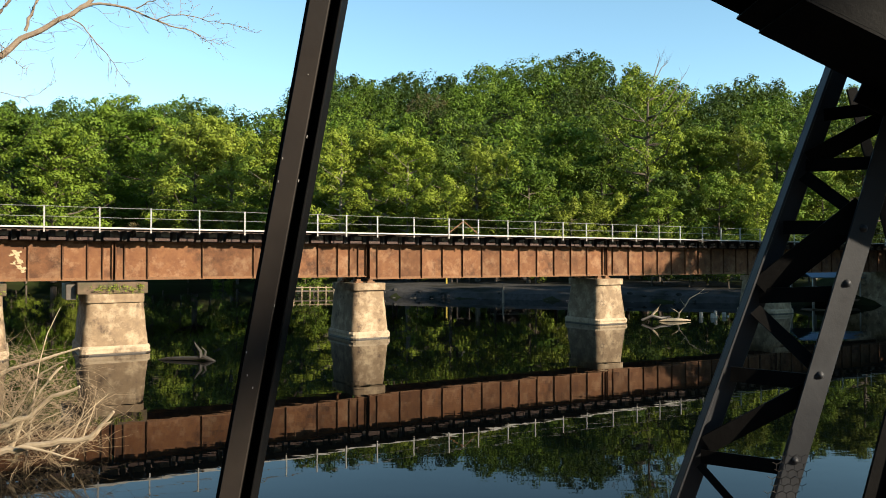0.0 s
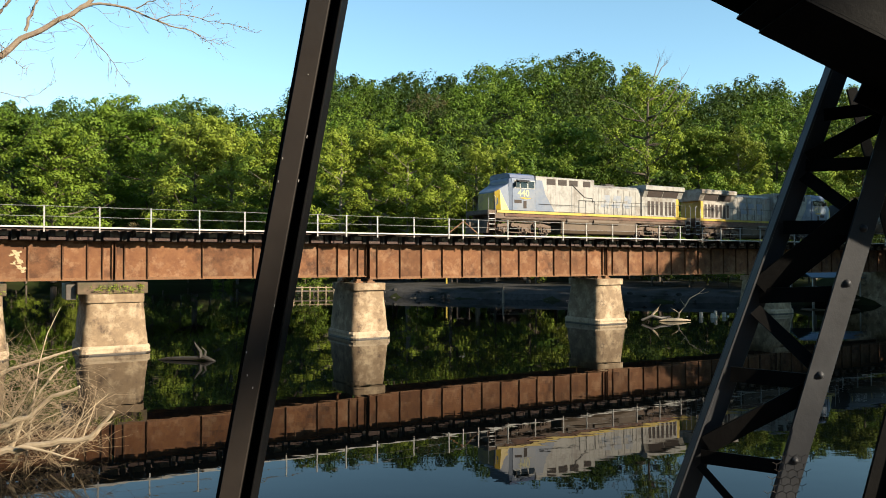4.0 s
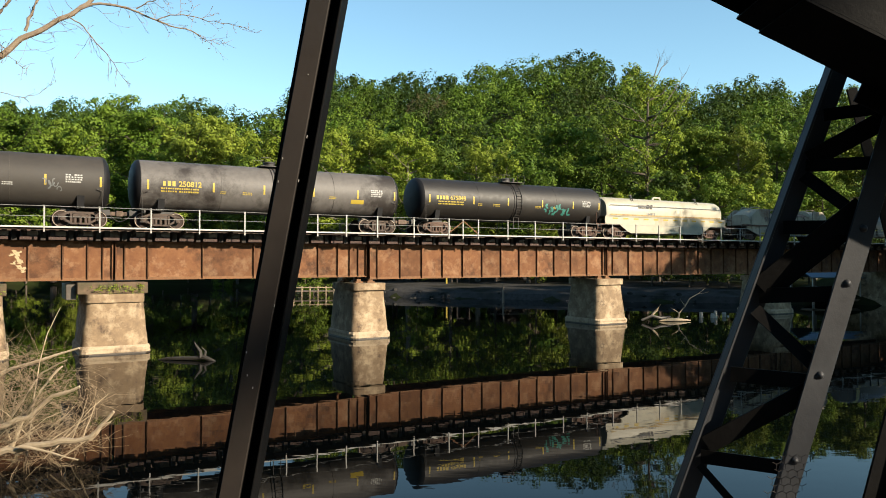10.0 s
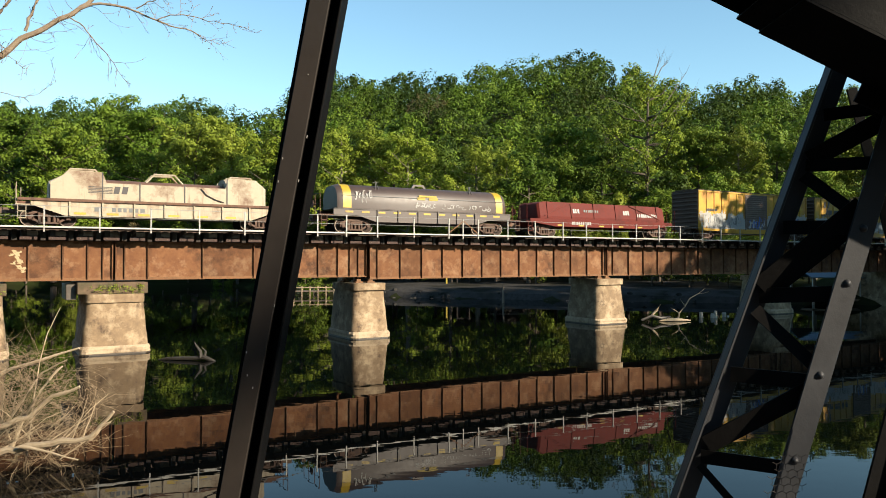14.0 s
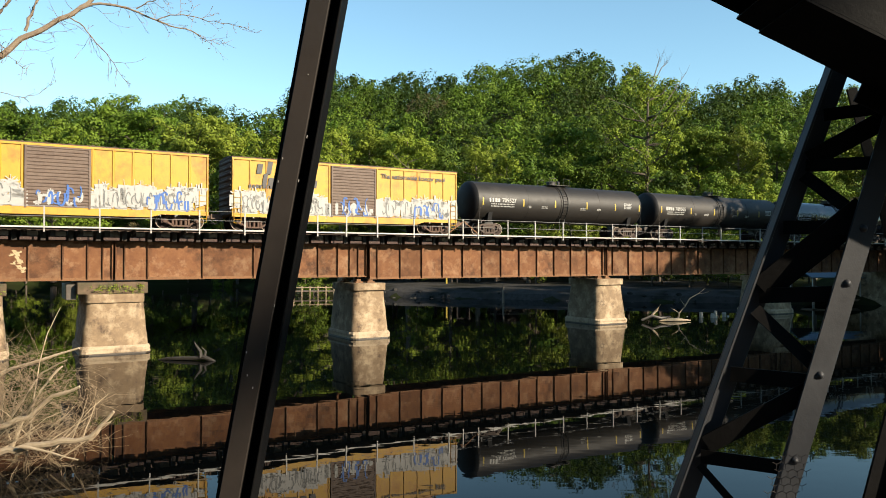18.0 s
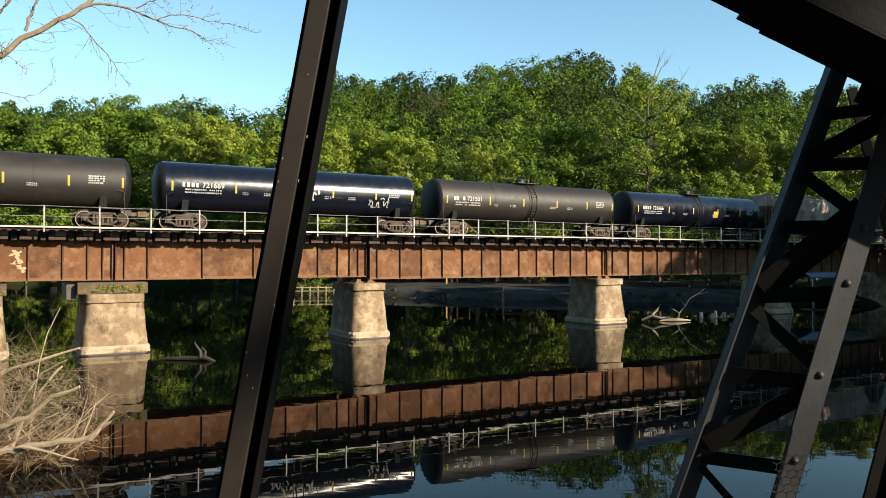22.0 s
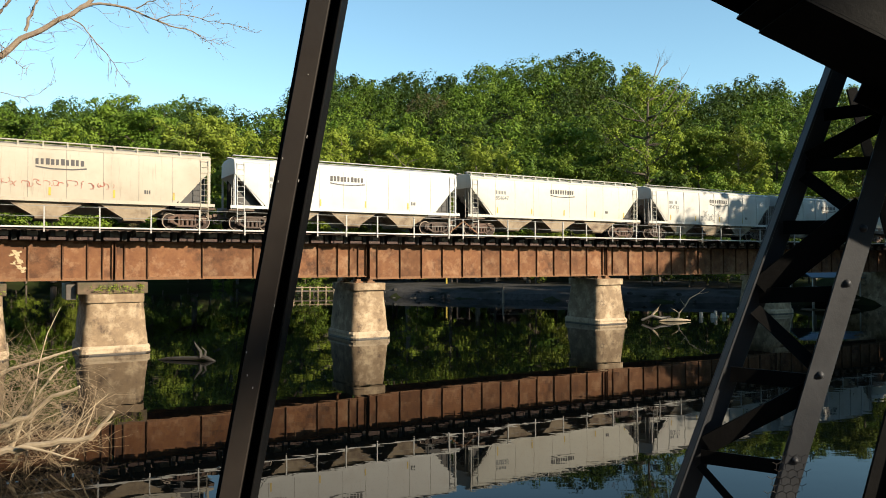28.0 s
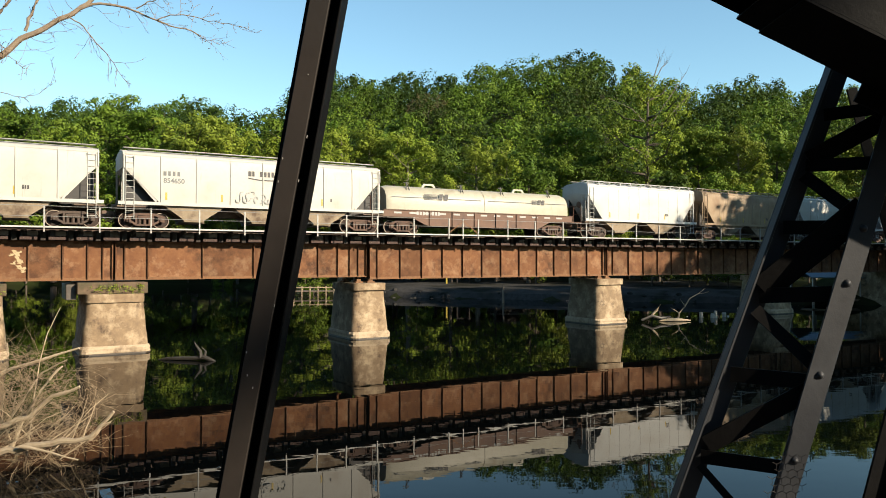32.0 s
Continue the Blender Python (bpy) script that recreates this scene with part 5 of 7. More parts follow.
def coil_car(s0, s1, cover, sill, label, lo=1.55, top=3.36, belly=0.42, deep=(0.18, 0.82), seams=2, stripe=None, posts=True):
    """A flat coil car with a long rounded hood over a deep fish-belly sill."""
    half = (s1 - s0) / 2
    car = car_thing("coil_car", (s0 + s1) / 2, label, "coil car")
    e, f = -half + 2 * half * deep[0], -half + 2 * half * deep[1]
    for y in (-1.42, 1.36):
        part("side_sill", Geo().prism([(-half - 0.3, lo), (-half - 0.3, 1.12), (e - 1.0, 1.12), (e, belly + 0.1), (e + 0.3, belly), (f - 0.3, belly), (f, belly + 0.1), (f + 1.0, 1.12), (half + 0.3, 1.12), (half + 0.3, lo)], y, y + 0.06), sill, car)
        part("sill_flange", Geo().box(-half - 0.3, half + 0.3, y - 0.05, y + 0.11, lo - 0.04, lo), sill, car)
    for x in (np.linspace(e + 0.4, f - 0.4, 6) if posts else []):
        part("sill_post", Geo().box(x - 0.04, x + 0.04, -1.50, -1.42, belly + 0.02, lo - 0.04), sill, car)
    part("floor", Geo().box(-half, half, -1.36, 1.36, 1.05, 1.14), UNDER, car)
    pr = hood_profile(1.36, lo + 0.02, top)
    n = 1 if seams < 2 else 2
    for i in range(n):
        a, b = -half + 2 * half * i / n + 0.02, -half + 2 * half * (i + 1) / n - 0.02
        inset = [(q[0] * 0.90, lo + 0.02 + (q[1] - lo - 0.02) * 0.93) for q in pr]
        rings = [[(a, *q) for q in inset], [(a + 0.35, *q) for q in pr], [(b - 0.35, *q) for q in pr], [(b, *q) for q in inset]] if n == 1 else [[(a, *q) for q in (inset if i == 0 else pr)], [(a + 0.4, *q) for q in pr], [(b - 0.4, *q) for q in pr], [(b, *q) for q in (pr if i == 0 else inset)]]
        part("hood", Geo().loft(rings), cover, car, smooth=True)
        part("lift_lug", Geo().prism([((a + b) / 2 - 0.62, top - 0.04), ((a + b) / 2 - 0.4, top + 0.28), ((a + b) / 2 + 0.4, top + 0.28), ((a + b) / 2 + 0.62, top - 0.04), ((a + b) / 2 + 0.42, top - 0.04), ((a + b) / 2 + 0.28, top + 0.16), ((a + b) / 2 - 0.28, top + 0.16), ((a + b) / 2 - 0.42, top - 0.04)], -0.06, 0.06), cover, car, "lifting lug on the hood")
        for x in (a + (b - a) * 0.22, a + (b - a) * 0.78):
            part("corner_guide", Geo().bar((x + 0.16, -1.12, top - 0.55), (x, -0.8, top + 0.26), 0.06, 0.04, (1, 0, 0)).bar((x - 0.16, -1.12, top - 0.55), (x, -0.8, top + 0.26), 0.06, 0.04, (1, 0, 0)).bar((x - 0.22, -0.8, top + 0.18), (x + 0.22, -0.8, top + 0.22), 0.04, 0.04, (1, 0, 0)), TANK_FITTING, car)
        part("hood_seam", Geo().box(a + 0.3, b - 0.3, -1.372, -1.362, lo + 0.85, lo + 0.88), GREY_INK, car)
    if stripe:
        g = Geo()
        for x in np.arange(-half + 0.5, half - 0.5, 1.15):
            g.box(x, x + 0.55, -1.43, -1.423, lo - 0.26, lo - 0.14)
        part("reflector_row", g, stripe, car, "yellow reflectors on the sill")
    for sg in (-1, 1):
        end_gear(car, half * sg + 0.25 * sg, sg, UNDER_RUST)
        truck(car, (half - 1.35) * sg, True)
    couple(car, -half - 1.2, half + 1.2)
    return car, half


STRIPE = surf("rusty_yellow_stripe", (0.22, 0.146, 0.0352), (0.255, 0.185, 0.0704), 0.6, 0.0, 4.0, 0.05, (0.123, 0.0572, 0.022), 1.5, (0.45, 0.65))


def stripes_mark(car, x, z, y, mat, w=1.3, h=0.42, seed=0):
    """A painted emblem drawn as plain speed lines and two slanted blocks."""
    g = Geo()
    for i in range(5):
        g.box(x, x + w, y - 0.006, y - 0.002, z + h * i / 5, z + h * i / 5 + h * 0.09)
    part("emblem", g, mat, car)
    for i in range(2):
        bx = x + w + 0.04 + i * h * 1.02
        part("emblem", Geo().prism([(bx, z), (bx + h * 0.72, z), (bx + h * 0.92, z + h), (bx + h * 0.2, z + h)], y - 0.006, y - 0.002), mat, car)


c1, hf = coil_car(158.4, 172.2, CREAM, CREAM, "cream coil car with long rounded hood and rust streaks", seams=1, stripe=YELLOW, deep=(0.16, 0.80), lo=1.78, posts=False)
part("stripe", Geo().box(-hf + 0.3, hf - 0.3, -1.374, -1.366, 1.83, 1.95), STRIPE, c1, "rusty yellow stripe")
part("seam_line", Geo().box(-hf + 0.3, hf - 0.3, -1.372, -1.362, 2.66, 2.685), INK, c1)
stripes_mark(c1, -3.5, 2.45, -1.365, INK, 0.9, 0.36)
lettering(c1, "164913", -2.6, 1.90, 0.24, GREY_INK, -1.375, "grey car number")
c3, hf = coil_car(192.5, 205.7, BROWN_COVER, BROWN_COVER, "brown coil car with yellow hood ends and white graffiti", seams=1, top=3.2, belly=0.72, stripe=YELLOW)
pr3 = hood_profile(1.372, 1.60, 3.215)
for sg in (-1, 1):
    a, b = sorted(((hf - 0.36) * sg, (hf - 0.95) * sg))
    part("end_band", Geo().loft([[(x, *q) for q in pr3] for x in (a, b)]), YELLOW, c3, "yellow band round the hood's end", smooth=True)
part("emblem", Geo().box(-0.7, 0.7, -1.372, -1.366, 2.50, 2.62).box(-0.8, -0.2, -1.372, -1.366, 2.3, 2.48).box(0.1, 0.8, -1.372, -1.366, 2.3, 2.48), GOLD, c3)
spray(c3, -5.4, -4.2, 2.0, 2.75, CHALK, -1.37, 21, 8, 0.07, label="white sprayed tag")
spray(c3, -1.0, 0.6, 1.75, 2.1, CHALK, -1.37, 22, 9, 0.07, label="white sprayed tag")
spray(c3, 1.0, 5.2, 1.72, 2.05, CHALK, -1.37, 23, 16, 0.05, label="white sprayed tag")
c4, hf = coil_car(453.4, 469.0, CREAM, surf("brown_sill_paint", (0.0748, 0.0352, 0.0198), (0.102, 0.0506, 0.0286), 0.7, 0.0, 5.0, 0.1, (0.0528, 0.0264, 0.0176), 0.8, (0.5, 0.7)), "cream coil car with two rounded hoods on a brown frame", seams=2, top=3.3, belly=0.55, stripe=CHALK, lo=1.6)
stripes_mark(c4, -5.0, 2.35, -1.365, INK, 1.1, 0.42)
stripes_mark(c4, 4.2, 2.35, -1.365, INK, 0.5, 0.36)
bars(c4, -5.6, 1.28, 1.9, 0.26, 8, CHALK, lambda z: -1.42, 3)


def cradle_car():
    """The coil car whose low bare load shows between two cream end hoods."""
    car = car_thing("coil_car", 182.0, "rust-stained cream coil car with open middle and raised end hoods", "coil car")
    for y in (-1.45, 1.39):
        part("side_sill", Geo().prism([(-6.6, 1.35), (-6.6, 1.12), (-5.0, 0.58), (4.9, 0.58), (6.4, 1.12), (6.4, 1.35)], y, y + 0.06), STAINED_TAN, car)
    part("side_rail", Geo().box(-7.2, 7.2, -1.55, -1.38, 1.34, 1.48).box(-7.2, 7.2, 1.38, 1.55, 1.34, 1.48), UNDER_RUST, car)
    for x in np.linspace(-4.8, 4.8, 7):
        part("sill_post", Geo().box(x - 0.04, x + 0.04, -1.53, -1.45, 0.6, 1.34), STAINED_TAN, car)
    part("floor", Geo().box(-7.0, 7.0, -1.38, 1.38, 1.08, 1.16), UNDER, car)
    for y in (-1.36, 1.33):
        part("side_wall", Geo().prism([(-5.7, 1.48), (5.8, 1.48), (5.8, 2.5), (5.2, 3.0), (3.6, 3.0), (3.4, 2.42), (-3.0, 2.42), (-3.2, 3.0), (-4.7, 3.0), (-5.7, 2.35)], y, y + 0.03), STAINED_TAN, car, "rust-stained cream side wall")
    load = hood_profile(1.28, 1.2, 2.72, 12, 2.2)
    part("load_cover", Geo().loft([[(x, *q) for q in load] for x in (-3.1, 3.5)]), RUSTY_COIL, car, "bare rusty steel load", smooth=True)
    end = hood_profile(1.32, 1.5, 3.08, 12, 2.4)
    small = [(q[0] * 0.9, 1.5 + (q[1] - 1.5) * 0.62) for q in end]
    part("end_hood", Geo().loft([[(-5.75, *q) for q in small], [(-4.7, *q) for q in end], [(-3.1, *q) for q in end]]), STAINED_TAN, car, smooth=True)
    part("end_hood", Geo().loft([[(3.5, *q) for q in end], [(5.1, *q) for q in end], [(5.85, *q) for q in small]]), STAINED_TAN, car, smooth=True)
    for x0, x1, top in ((-4.9, -3.3, 3.18), (-0.6, 0.9, 3.12), (3.7, 5.3, 3.18)):
        part("lift_frame", Geo().path([(x0 - 0.25, -0.5, top - 0.5), (x0 + 0.2, -0.5, top), (x1 - 0.2, -0.5, top), (x1 + 0.25, -0.5, top - 0.5)], [0.06] * 4, 6).path([(x0 - 0.25, 0.5, top - 0.5), (x0 + 0.2, 0.5, top), (x1 - 0.2, 0.5, top), (x1 + 0.25, 0.5, top - 0.5)], [0.06] * 4, 6), STAINED_TAN, car)
    for x in (-3.2, -1.3, 1.1, 3.5):
        part("strap", Geo().box(x - 0.03, x + 0.03, -1.385, -1.365, 1.5, 3.0 if abs(x) > 3 else 2.5), INK, car, "dark strap")
    part("hose", Geo().path([(2.0, -1.4, 2.35), (2.3, -1.41, 2.0), (2.8, -1.41, 1.75), (3.3, -1.4, 1.6)], [0.03] * 4, 5), INK, car)
    stripes_mark(car, -3.9, 1.85, -1.365, INK, 1.2, 0.40)
    bars(car, -3.6, 0.85, 2.6, 0.26, 9, GREY_INK, lambda z: -1.456, 8)
    g = Geo()
    for x in np.arange(-4.6, 4.6, 1.6):
        g.box(x, x + 0.6, -1.462, -1.456, 0.66, 0.78)
    part("reflector_row", g, YELLOW, car)
    for sg in (-1, 1):
        end_gear(car, 6.3 * sg, sg, STAINED_TAN if sg < 0 else UNDER_RUST, 1.1)
        truck(car, 5.75 * sg, True)
    couple(car, -7.2, 7.2)


cradle_car()


def shield_car():
    car = car_thing("coil_car", 215.4, "oxide red covered coil car with white lettering", "coil car")
    part("cover", Geo().loft([[(x, -w, z0), (x, -w, z0 + 0.2), (x, -w * 0.86, z1), (x, w * 0.86, z1), (x, w, z0 + 0.2), (x, w, z0)] for x, w, z0, z1 in ((-6.75, 1.25, 1.4, 2.45), (-6.6, 1.4, 1.36, 2.55), (-6.2, 1.42, 1.36, 2.66), (6.0, 1.42, 1.36, 2.66), (6.55, 1.4, 1.36, 2.5), (6.65, 1.3, 1.38, 2.3))]), RED_CAR, car)
    for x in np.linspace(-5.9, 5.7, 6):
        part("rib", Geo().bar((x, -1.46, 1.45), (x, -1.26, 2.66), 0.07, 0.05, (0, -1, 0.15)), RED_CAR, car)
    for a, b in (((-6.2, 1.6), (-3.6, 2.62)), ((5.9, 1.6), (2.6, 2.62))):
        part("diagonal_rib", Geo().bar((a[0], -1.46, a[1]), (b[0], -1.28, b[1]), 0.08, 0.05, (0, -1, 0.15)), RED_CAR, car)
    for y in (-1.48, 1.42):
        part("side_sill", Geo().prism([(-7.6, 1.35), (-7.6, 1.1), (-5.2, 0.78), (5.0, 0.78), (7.4, 1.1), (7.4, 1.35)], y, y + 0.06), RED_CAR, car)
    part("floor", Geo().box(-7.4, 7.3, -1.42, 1.42, 1.1, 1.3), UNDER, car)
    bars(car, 3.4, 1.72, 2.4, 0.3, 10, CHALK, lambda z: -1.43 + 0.18 * (z - 1.6), 4)
    bars(car, 1.9, 1.85, 0.7, 0.35, 3, CHALK, lambda z: -1.43 + 0.18 * (z - 1.6), 5)
    bars(car, -3.4, 1.85, 0.7, 0.35, 3, CHALK, lambda z: -1.43 + 0.18 * (z - 1.6), 6)
    bars(car, -2.3, 1.95, 1.6, 0.2, 7, GREY_INK, lambda z: -1.43 + 0.18 * (z - 1.6), 6)
    bars(car, -3.6, 0.95, 2.0, 0.24, 9, CHALK, lambda z: -1.49, 6)
    g = Geo()
    for x in np.arange(-5.0, 5.0, 2.1):
        g.box(x, x + 0.5, -1.487, -1.481, 0.84, 0.94)
    part("reflector_row", g, YELLOW, car)
    for sg in (-1, 1):
        end_gear(car, 6.9 * sg, sg, RED_CAR, 1.2)
        truck(car, 6.0 * sg, True)
    couple(car, -7.7, 7.5)


shield_car()


def boxcar(s0, s1, words, seed):
    half = (s1 - s0) / 2
    car = car_thing("boxcar", (s0 + s1) / 2, "weathered yellow boxcar with white and blue graffiti along its foot", "boxcar")
    W, z0, z1 = 1.50, 0.95, 4.32
    part("body", Geo().box(-half + 0.02, half - 0.02, -W + 0.05, W - 0.05, z0, z1), BOX_YELLOW, car, bevel=0.02)
    part("roof", Geo().prism([(-W, z1), (-W, z1 + 0.06), (0, z1 + 0.17), (W, z1 + 0.06), (W, z1)], -half - 0.03, half + 0.03, "x"), BOX_END, car)
    for x in np.linspace(-half + 0.6, half - 0.6, 14):
        part("roof_rib", Geo().prism([(-W - 0.01, z1 + 0.06), (0, z1 + 0.175), (W + 0.01, z1 + 0.06), (W + 0.01, z1 + 0.10), (0, z1 + 0.215), (-W - 0.01, z1 + 0.10)], x - 0.05, x + 0.05, "x"), BOX_END, car)
    for sy in (-1, 1):
        part("top_chord", Geo().box(-half, half, sy * (W - 0.005) - 0.02, sy * (W - 0.005) + 0.02, z1 - 0.12, z1 - 0.002), BOX_YELLOW, car)
        part("side_sill", Geo().prism([(-half, z0 + 0.05), (-half, 0.80), (-half + 2.6, 0.80), (-half + 3.2, 0.62), (half - 3.2, 0.62), (half - 2.6, 0.80), (half, 0.80), (half, z0 + 0.05)], sy * W - 0.03, sy * W + 0.03), BOX_YELLOW, car)
        for i in range(7):
            for sg in (-1, 1):
                x = sg * (1.66 + (half - 1.72) * i / 6)
                part("side_post", Geo().prism([(x - 0.07, sy * (W - 0.055)), (x - 0.035, sy * (W + 0.01)), (x + 0.035, sy * (W + 0.01)), (x + 0.07, sy * (W - 0.055))], z0 + 0.05, z1 - 0.12, "z"), BOX_YELLOW, car)
        door = part("door", Geo().box(-1.56, 1.56, sy * (W - 0.01) - 0.03, sy * (W - 0.01) + 0.03, z0 + 0.06, z1 - 0.13), BOX_DOOR, car, "grey-brown corrugated sliding door")
        for i in range(17):
            z = z0 + 0.16 + i * 0.185
            part("door_rib", Geo().prism([(sy * (W + 0.02), z), (sy * (W + 0.055), z + 0.04), (sy * (W + 0.055), z + 0.08), (sy * (W + 0.02), z + 0.12)], -1.48, 1.48, "x"), BOX_DOOR, door)
        for x in (-1.5, 1.5):
            part("door_post", Geo().box(x - 0.05, x + 0.05, sy * (W + 0.045) - 0.02, sy * (W + 0.045) + 0.02, z0, z1 - 0.12), BOX_DOOR, door)
    for sg in (-1, 1):
        for i in range(9):
            z = z0 + 0.15 + 0.36 * i
            part("end_rib", Geo().prism([(sg * (half - 0.03), z), (sg * (half + 0.07), z + 0.09), (sg * (half + 0.07), z + 0.17), (sg * (half - 0.03), z + 0.26)], -W + 0.12, W - 0.12), BOX_END, car)
        part("end_panel", Geo().box(min(sg * (half - 0.02), sg * (half + 0.005)), max(sg * (half - 0.02), sg * (half + 0.005)), -W + 0.06, W - 0.06, z0, z1 - 0.01), BOX_END, car, "dark corrugated end")
        ladder(car, sg * (half - 0.32), -W - 0.045, 0.5, 2.2, mat=BOX_YELLOW)
        part("step", Geo().path([(sg * (half - 0.12), -W, 0.85), (sg * (half - 0.12), -W - 0.02, 0.42), (sg * (half - 0.5), -W - 0.02, 0.42), (sg * (half - 0.5), -W, 0.85)], [0.02] * 4, 5), BOX_YELLOW, car)
        truck(car, sg * (half - 1.45), True)
    part("underframe", Geo().box(-half + 0.3, half - 0.3, -0.35, 0.35, 0.62, 0.95).box(-2.0, 2.0, -1.3, 1.3, 0.72, 0.95), UNDER, car)
    couple(car, -half - 0.2, half + 0.2)
    yy = -W - 0.012
    for a, b, q in ((-half + 0.2, -1.75, 0), (1.75, half - 0.3, 1)):
        spray(car, a, b, 0.98, 2.35, CHALK, yy, seed + q, 46, 0.62, label="white bubble graffiti")
        spray(car, a + 0.3, b - 0.4, 1.05, 2.15, GREY_INK, yy - 0.020, seed + 20 + q, 26, 0.06, label="grey graffiti outlines")
    spray(car, -1.0, 1.2, 1.1, 2.2, BLUE_SPRAY, yy - 0.062, seed + 5, 9, 0.10, label="blue graffiti outlines")
    spray(car, -1.2, 1.2, 1.1, 1.9, CHALK, yy - 0.052, seed + 6, 8, 0.22, label="white graffiti")
    spray(car, 4.4, 6.6, 1.05, 2.1, BLUE_SPRAY, yy - 0.03, seed + 9, 10, 0.12, label="blue graffiti")
    if words:
        for x, w, z0, z1 in ((-6.35, 0.32, 3.42, 4.02), (-5.75, 0.30, 3.42, 4.18), (-6.0, 0.26, 2.72, 3.42), (-5.66, 0.62, 2.72, 3.20), (-4.75, 0.95, 2.72, 3.20), (-3.55, 0.40, 2.72, 3.20), (-2.95, 0.40, 2.72, 3.20)):
            k = 0.16 * (z1 - z0)
            part("emblem", Geo().prism([(x, z0), (x + w, z0), (x + w + k, z1), (x + k, z1)], yy - 0.004, yy), INK, car)
        lettering(car, words, 1.95, 3.62, 0.30, INK, yy - 0.004, "dark slogan lettering")
    bars(car, -half + 1.0, 2.55, 1.5, 0.22, 7, INK, lambda z: yy, seed)
    return car


boxcar(226.1, 241.6, "", 40)
boxcar(242.95, 258.55, "The nationwide boxcar pool", 60)


SEAM = surf("dirty_weld_line", (0.132, 0.114, 0.0928), (0.176, 0.154, 0.128), 0.8)


def hopper(s0, s1, paint, label, ribs=0, rail=True, emblem=None, bays=3, seed=0, number="", numat=None, sill=None, short=False):
    """A covered hopper: bulged sides cut away at the ends, sloping sheets, discharge bays, roof walk."""
    half = (s1 - s0) / 2
    car = car_thing("covered_hopper", (s0 + s1) / 2, label, "covered hopper")
    W, zs, zt = 1.56, 1.46, 4.18
    cut = 1.9 if not short else 1.5
    prof = [(0.985, zs), (1.0, 1.9), (1.005, 2.6), (1.0, 3.3), (0.985, 3.8), (0.955, 4.05), (0.90, zt), (0.6, 4.32), (0.0, 4.38)]
    full = [(-W * a, z) for a, z in prof] + [(W * a, z) for a, z in prof[-2::-1]]

    def ring(x, floor):
        return [(x, y, max(z, floor)) for y, z in full]

    part("body", Geo().loft([ring(-half, 3.35), ring(-half + cut, zs), ring(half - cut, zs), ring(half, 3.35)]), paint, car, smooth=True)
    for x in (np.linspace(-half + 0.04, half - 0.04, ribs) if ribs else []):
        d = half - abs(x)
        lo = zs if d > cut else 3.35 + (zs - 3.35) * d / cut
        g = Geo()
        g.loft([[(x - 0.05, -W * a - 0.002, max(z, lo)), (x - 0.02, -W * a - 0.045, max(z, lo)), (x + 0.02, -W * a - 0.045, max(z, lo)), (x + 0.05, -W * a - 0.002, max(z, lo))] for a, z in prof[:7]])
        part("side_rib", g, paint, car)
    if not ribs:
        for x in np.linspace(-half + 2.1, half - 2.1, 8):
            part("weld_seam", Geo().loft([[(x - 0.012, -W * a - 0.001, z), (x, -W * a - 0.008, z), (x + 0.012, -W * a - 0.001, z)] for a, z in prof[:7]]), SEAM, car)
    sm = sill or paint
    for y in (-W - 0.01, W - 0.05):
        part("side_sill", Geo().box(-half - 0.25, half + 0.25, y, y + 0.06, 1.30, zs + 0.02), sm, car)
        part("top_rail", Geo().box(-half - 0.02, half + 0.02, y + 0.06, y + 0.12, 4.05, 4.14), paint, car)
    span = 2 * (half - cut) / bays
    for i in range(bays):
        c = -half + cut + span * (i + 0.5)
        part("discharge_bay", Geo().loft([[(c - span / 2 + 0.06, -1.42, 1.45), (c + span / 2 - 0.06, -1.42, 1.45), (c + span / 2 - 0.06, 1.42, 1.45), (c - span / 2 + 0.06, 1.42, 1.45)], [(c - 0.6, -1.18, 0.55), (c + 0.6, -1.18, 0.55), (c + 0.6, 1.18, 0.55), (c - 0.6, 1.18, 0.55)], [(c - 0.55, -1.12, 0.42), (c + 0.55, -1.12, 0.42), (c + 0.55, 1.12, 0.42), (c - 0.55, 1.12, 0.42)]]), BAY, car, "dusty discharge bay")
        part("gate", Geo().box(c - 0.62, c + 0.62, -0.95, 0.95, 0.36, 0.43).tube((c - 0.4, -1.1, 0.46), (c - 0.4, 1.1, 0.46), 0.03, n=6), UNDER, car)
    part("centre_sill", Geo().box(-half - 0.2, half + 0.2, -0.28, 0.28, 0.75, 1.15), UNDER, car)
    part("roof_walk", Geo().box(-half + 0.1, half - 0.1, -0.85, -0.5, 4.52, 4.55).box(-half + 0.1, half - 0.1, 0.5, 0.85, 4.52, 4.55), GALV, car)
    part("hatch_trough", Geo().box(-half + 0.4, half - 0.4, -0.3, 0.3, 4.36, 4.47), paint, car, bevel=0.03)
    if rail:
        x = -half + 0.1
        while x < half:
            part("walk_bracket", Geo().bar((x, -1.38, 4.16), (x, -0.66, 4.50), 0.07, 0.03, (1, 0, 0)).box(x - 0.035, x + 0.035, -1.42, -1.36, 4.12, 4.42), paint, car)
            x += 1.15
        part("roof_rail", Geo().tube((-half, -1.39, 4.43), (half, -1.39, 4.43), 0.02, n=5), paint, car)
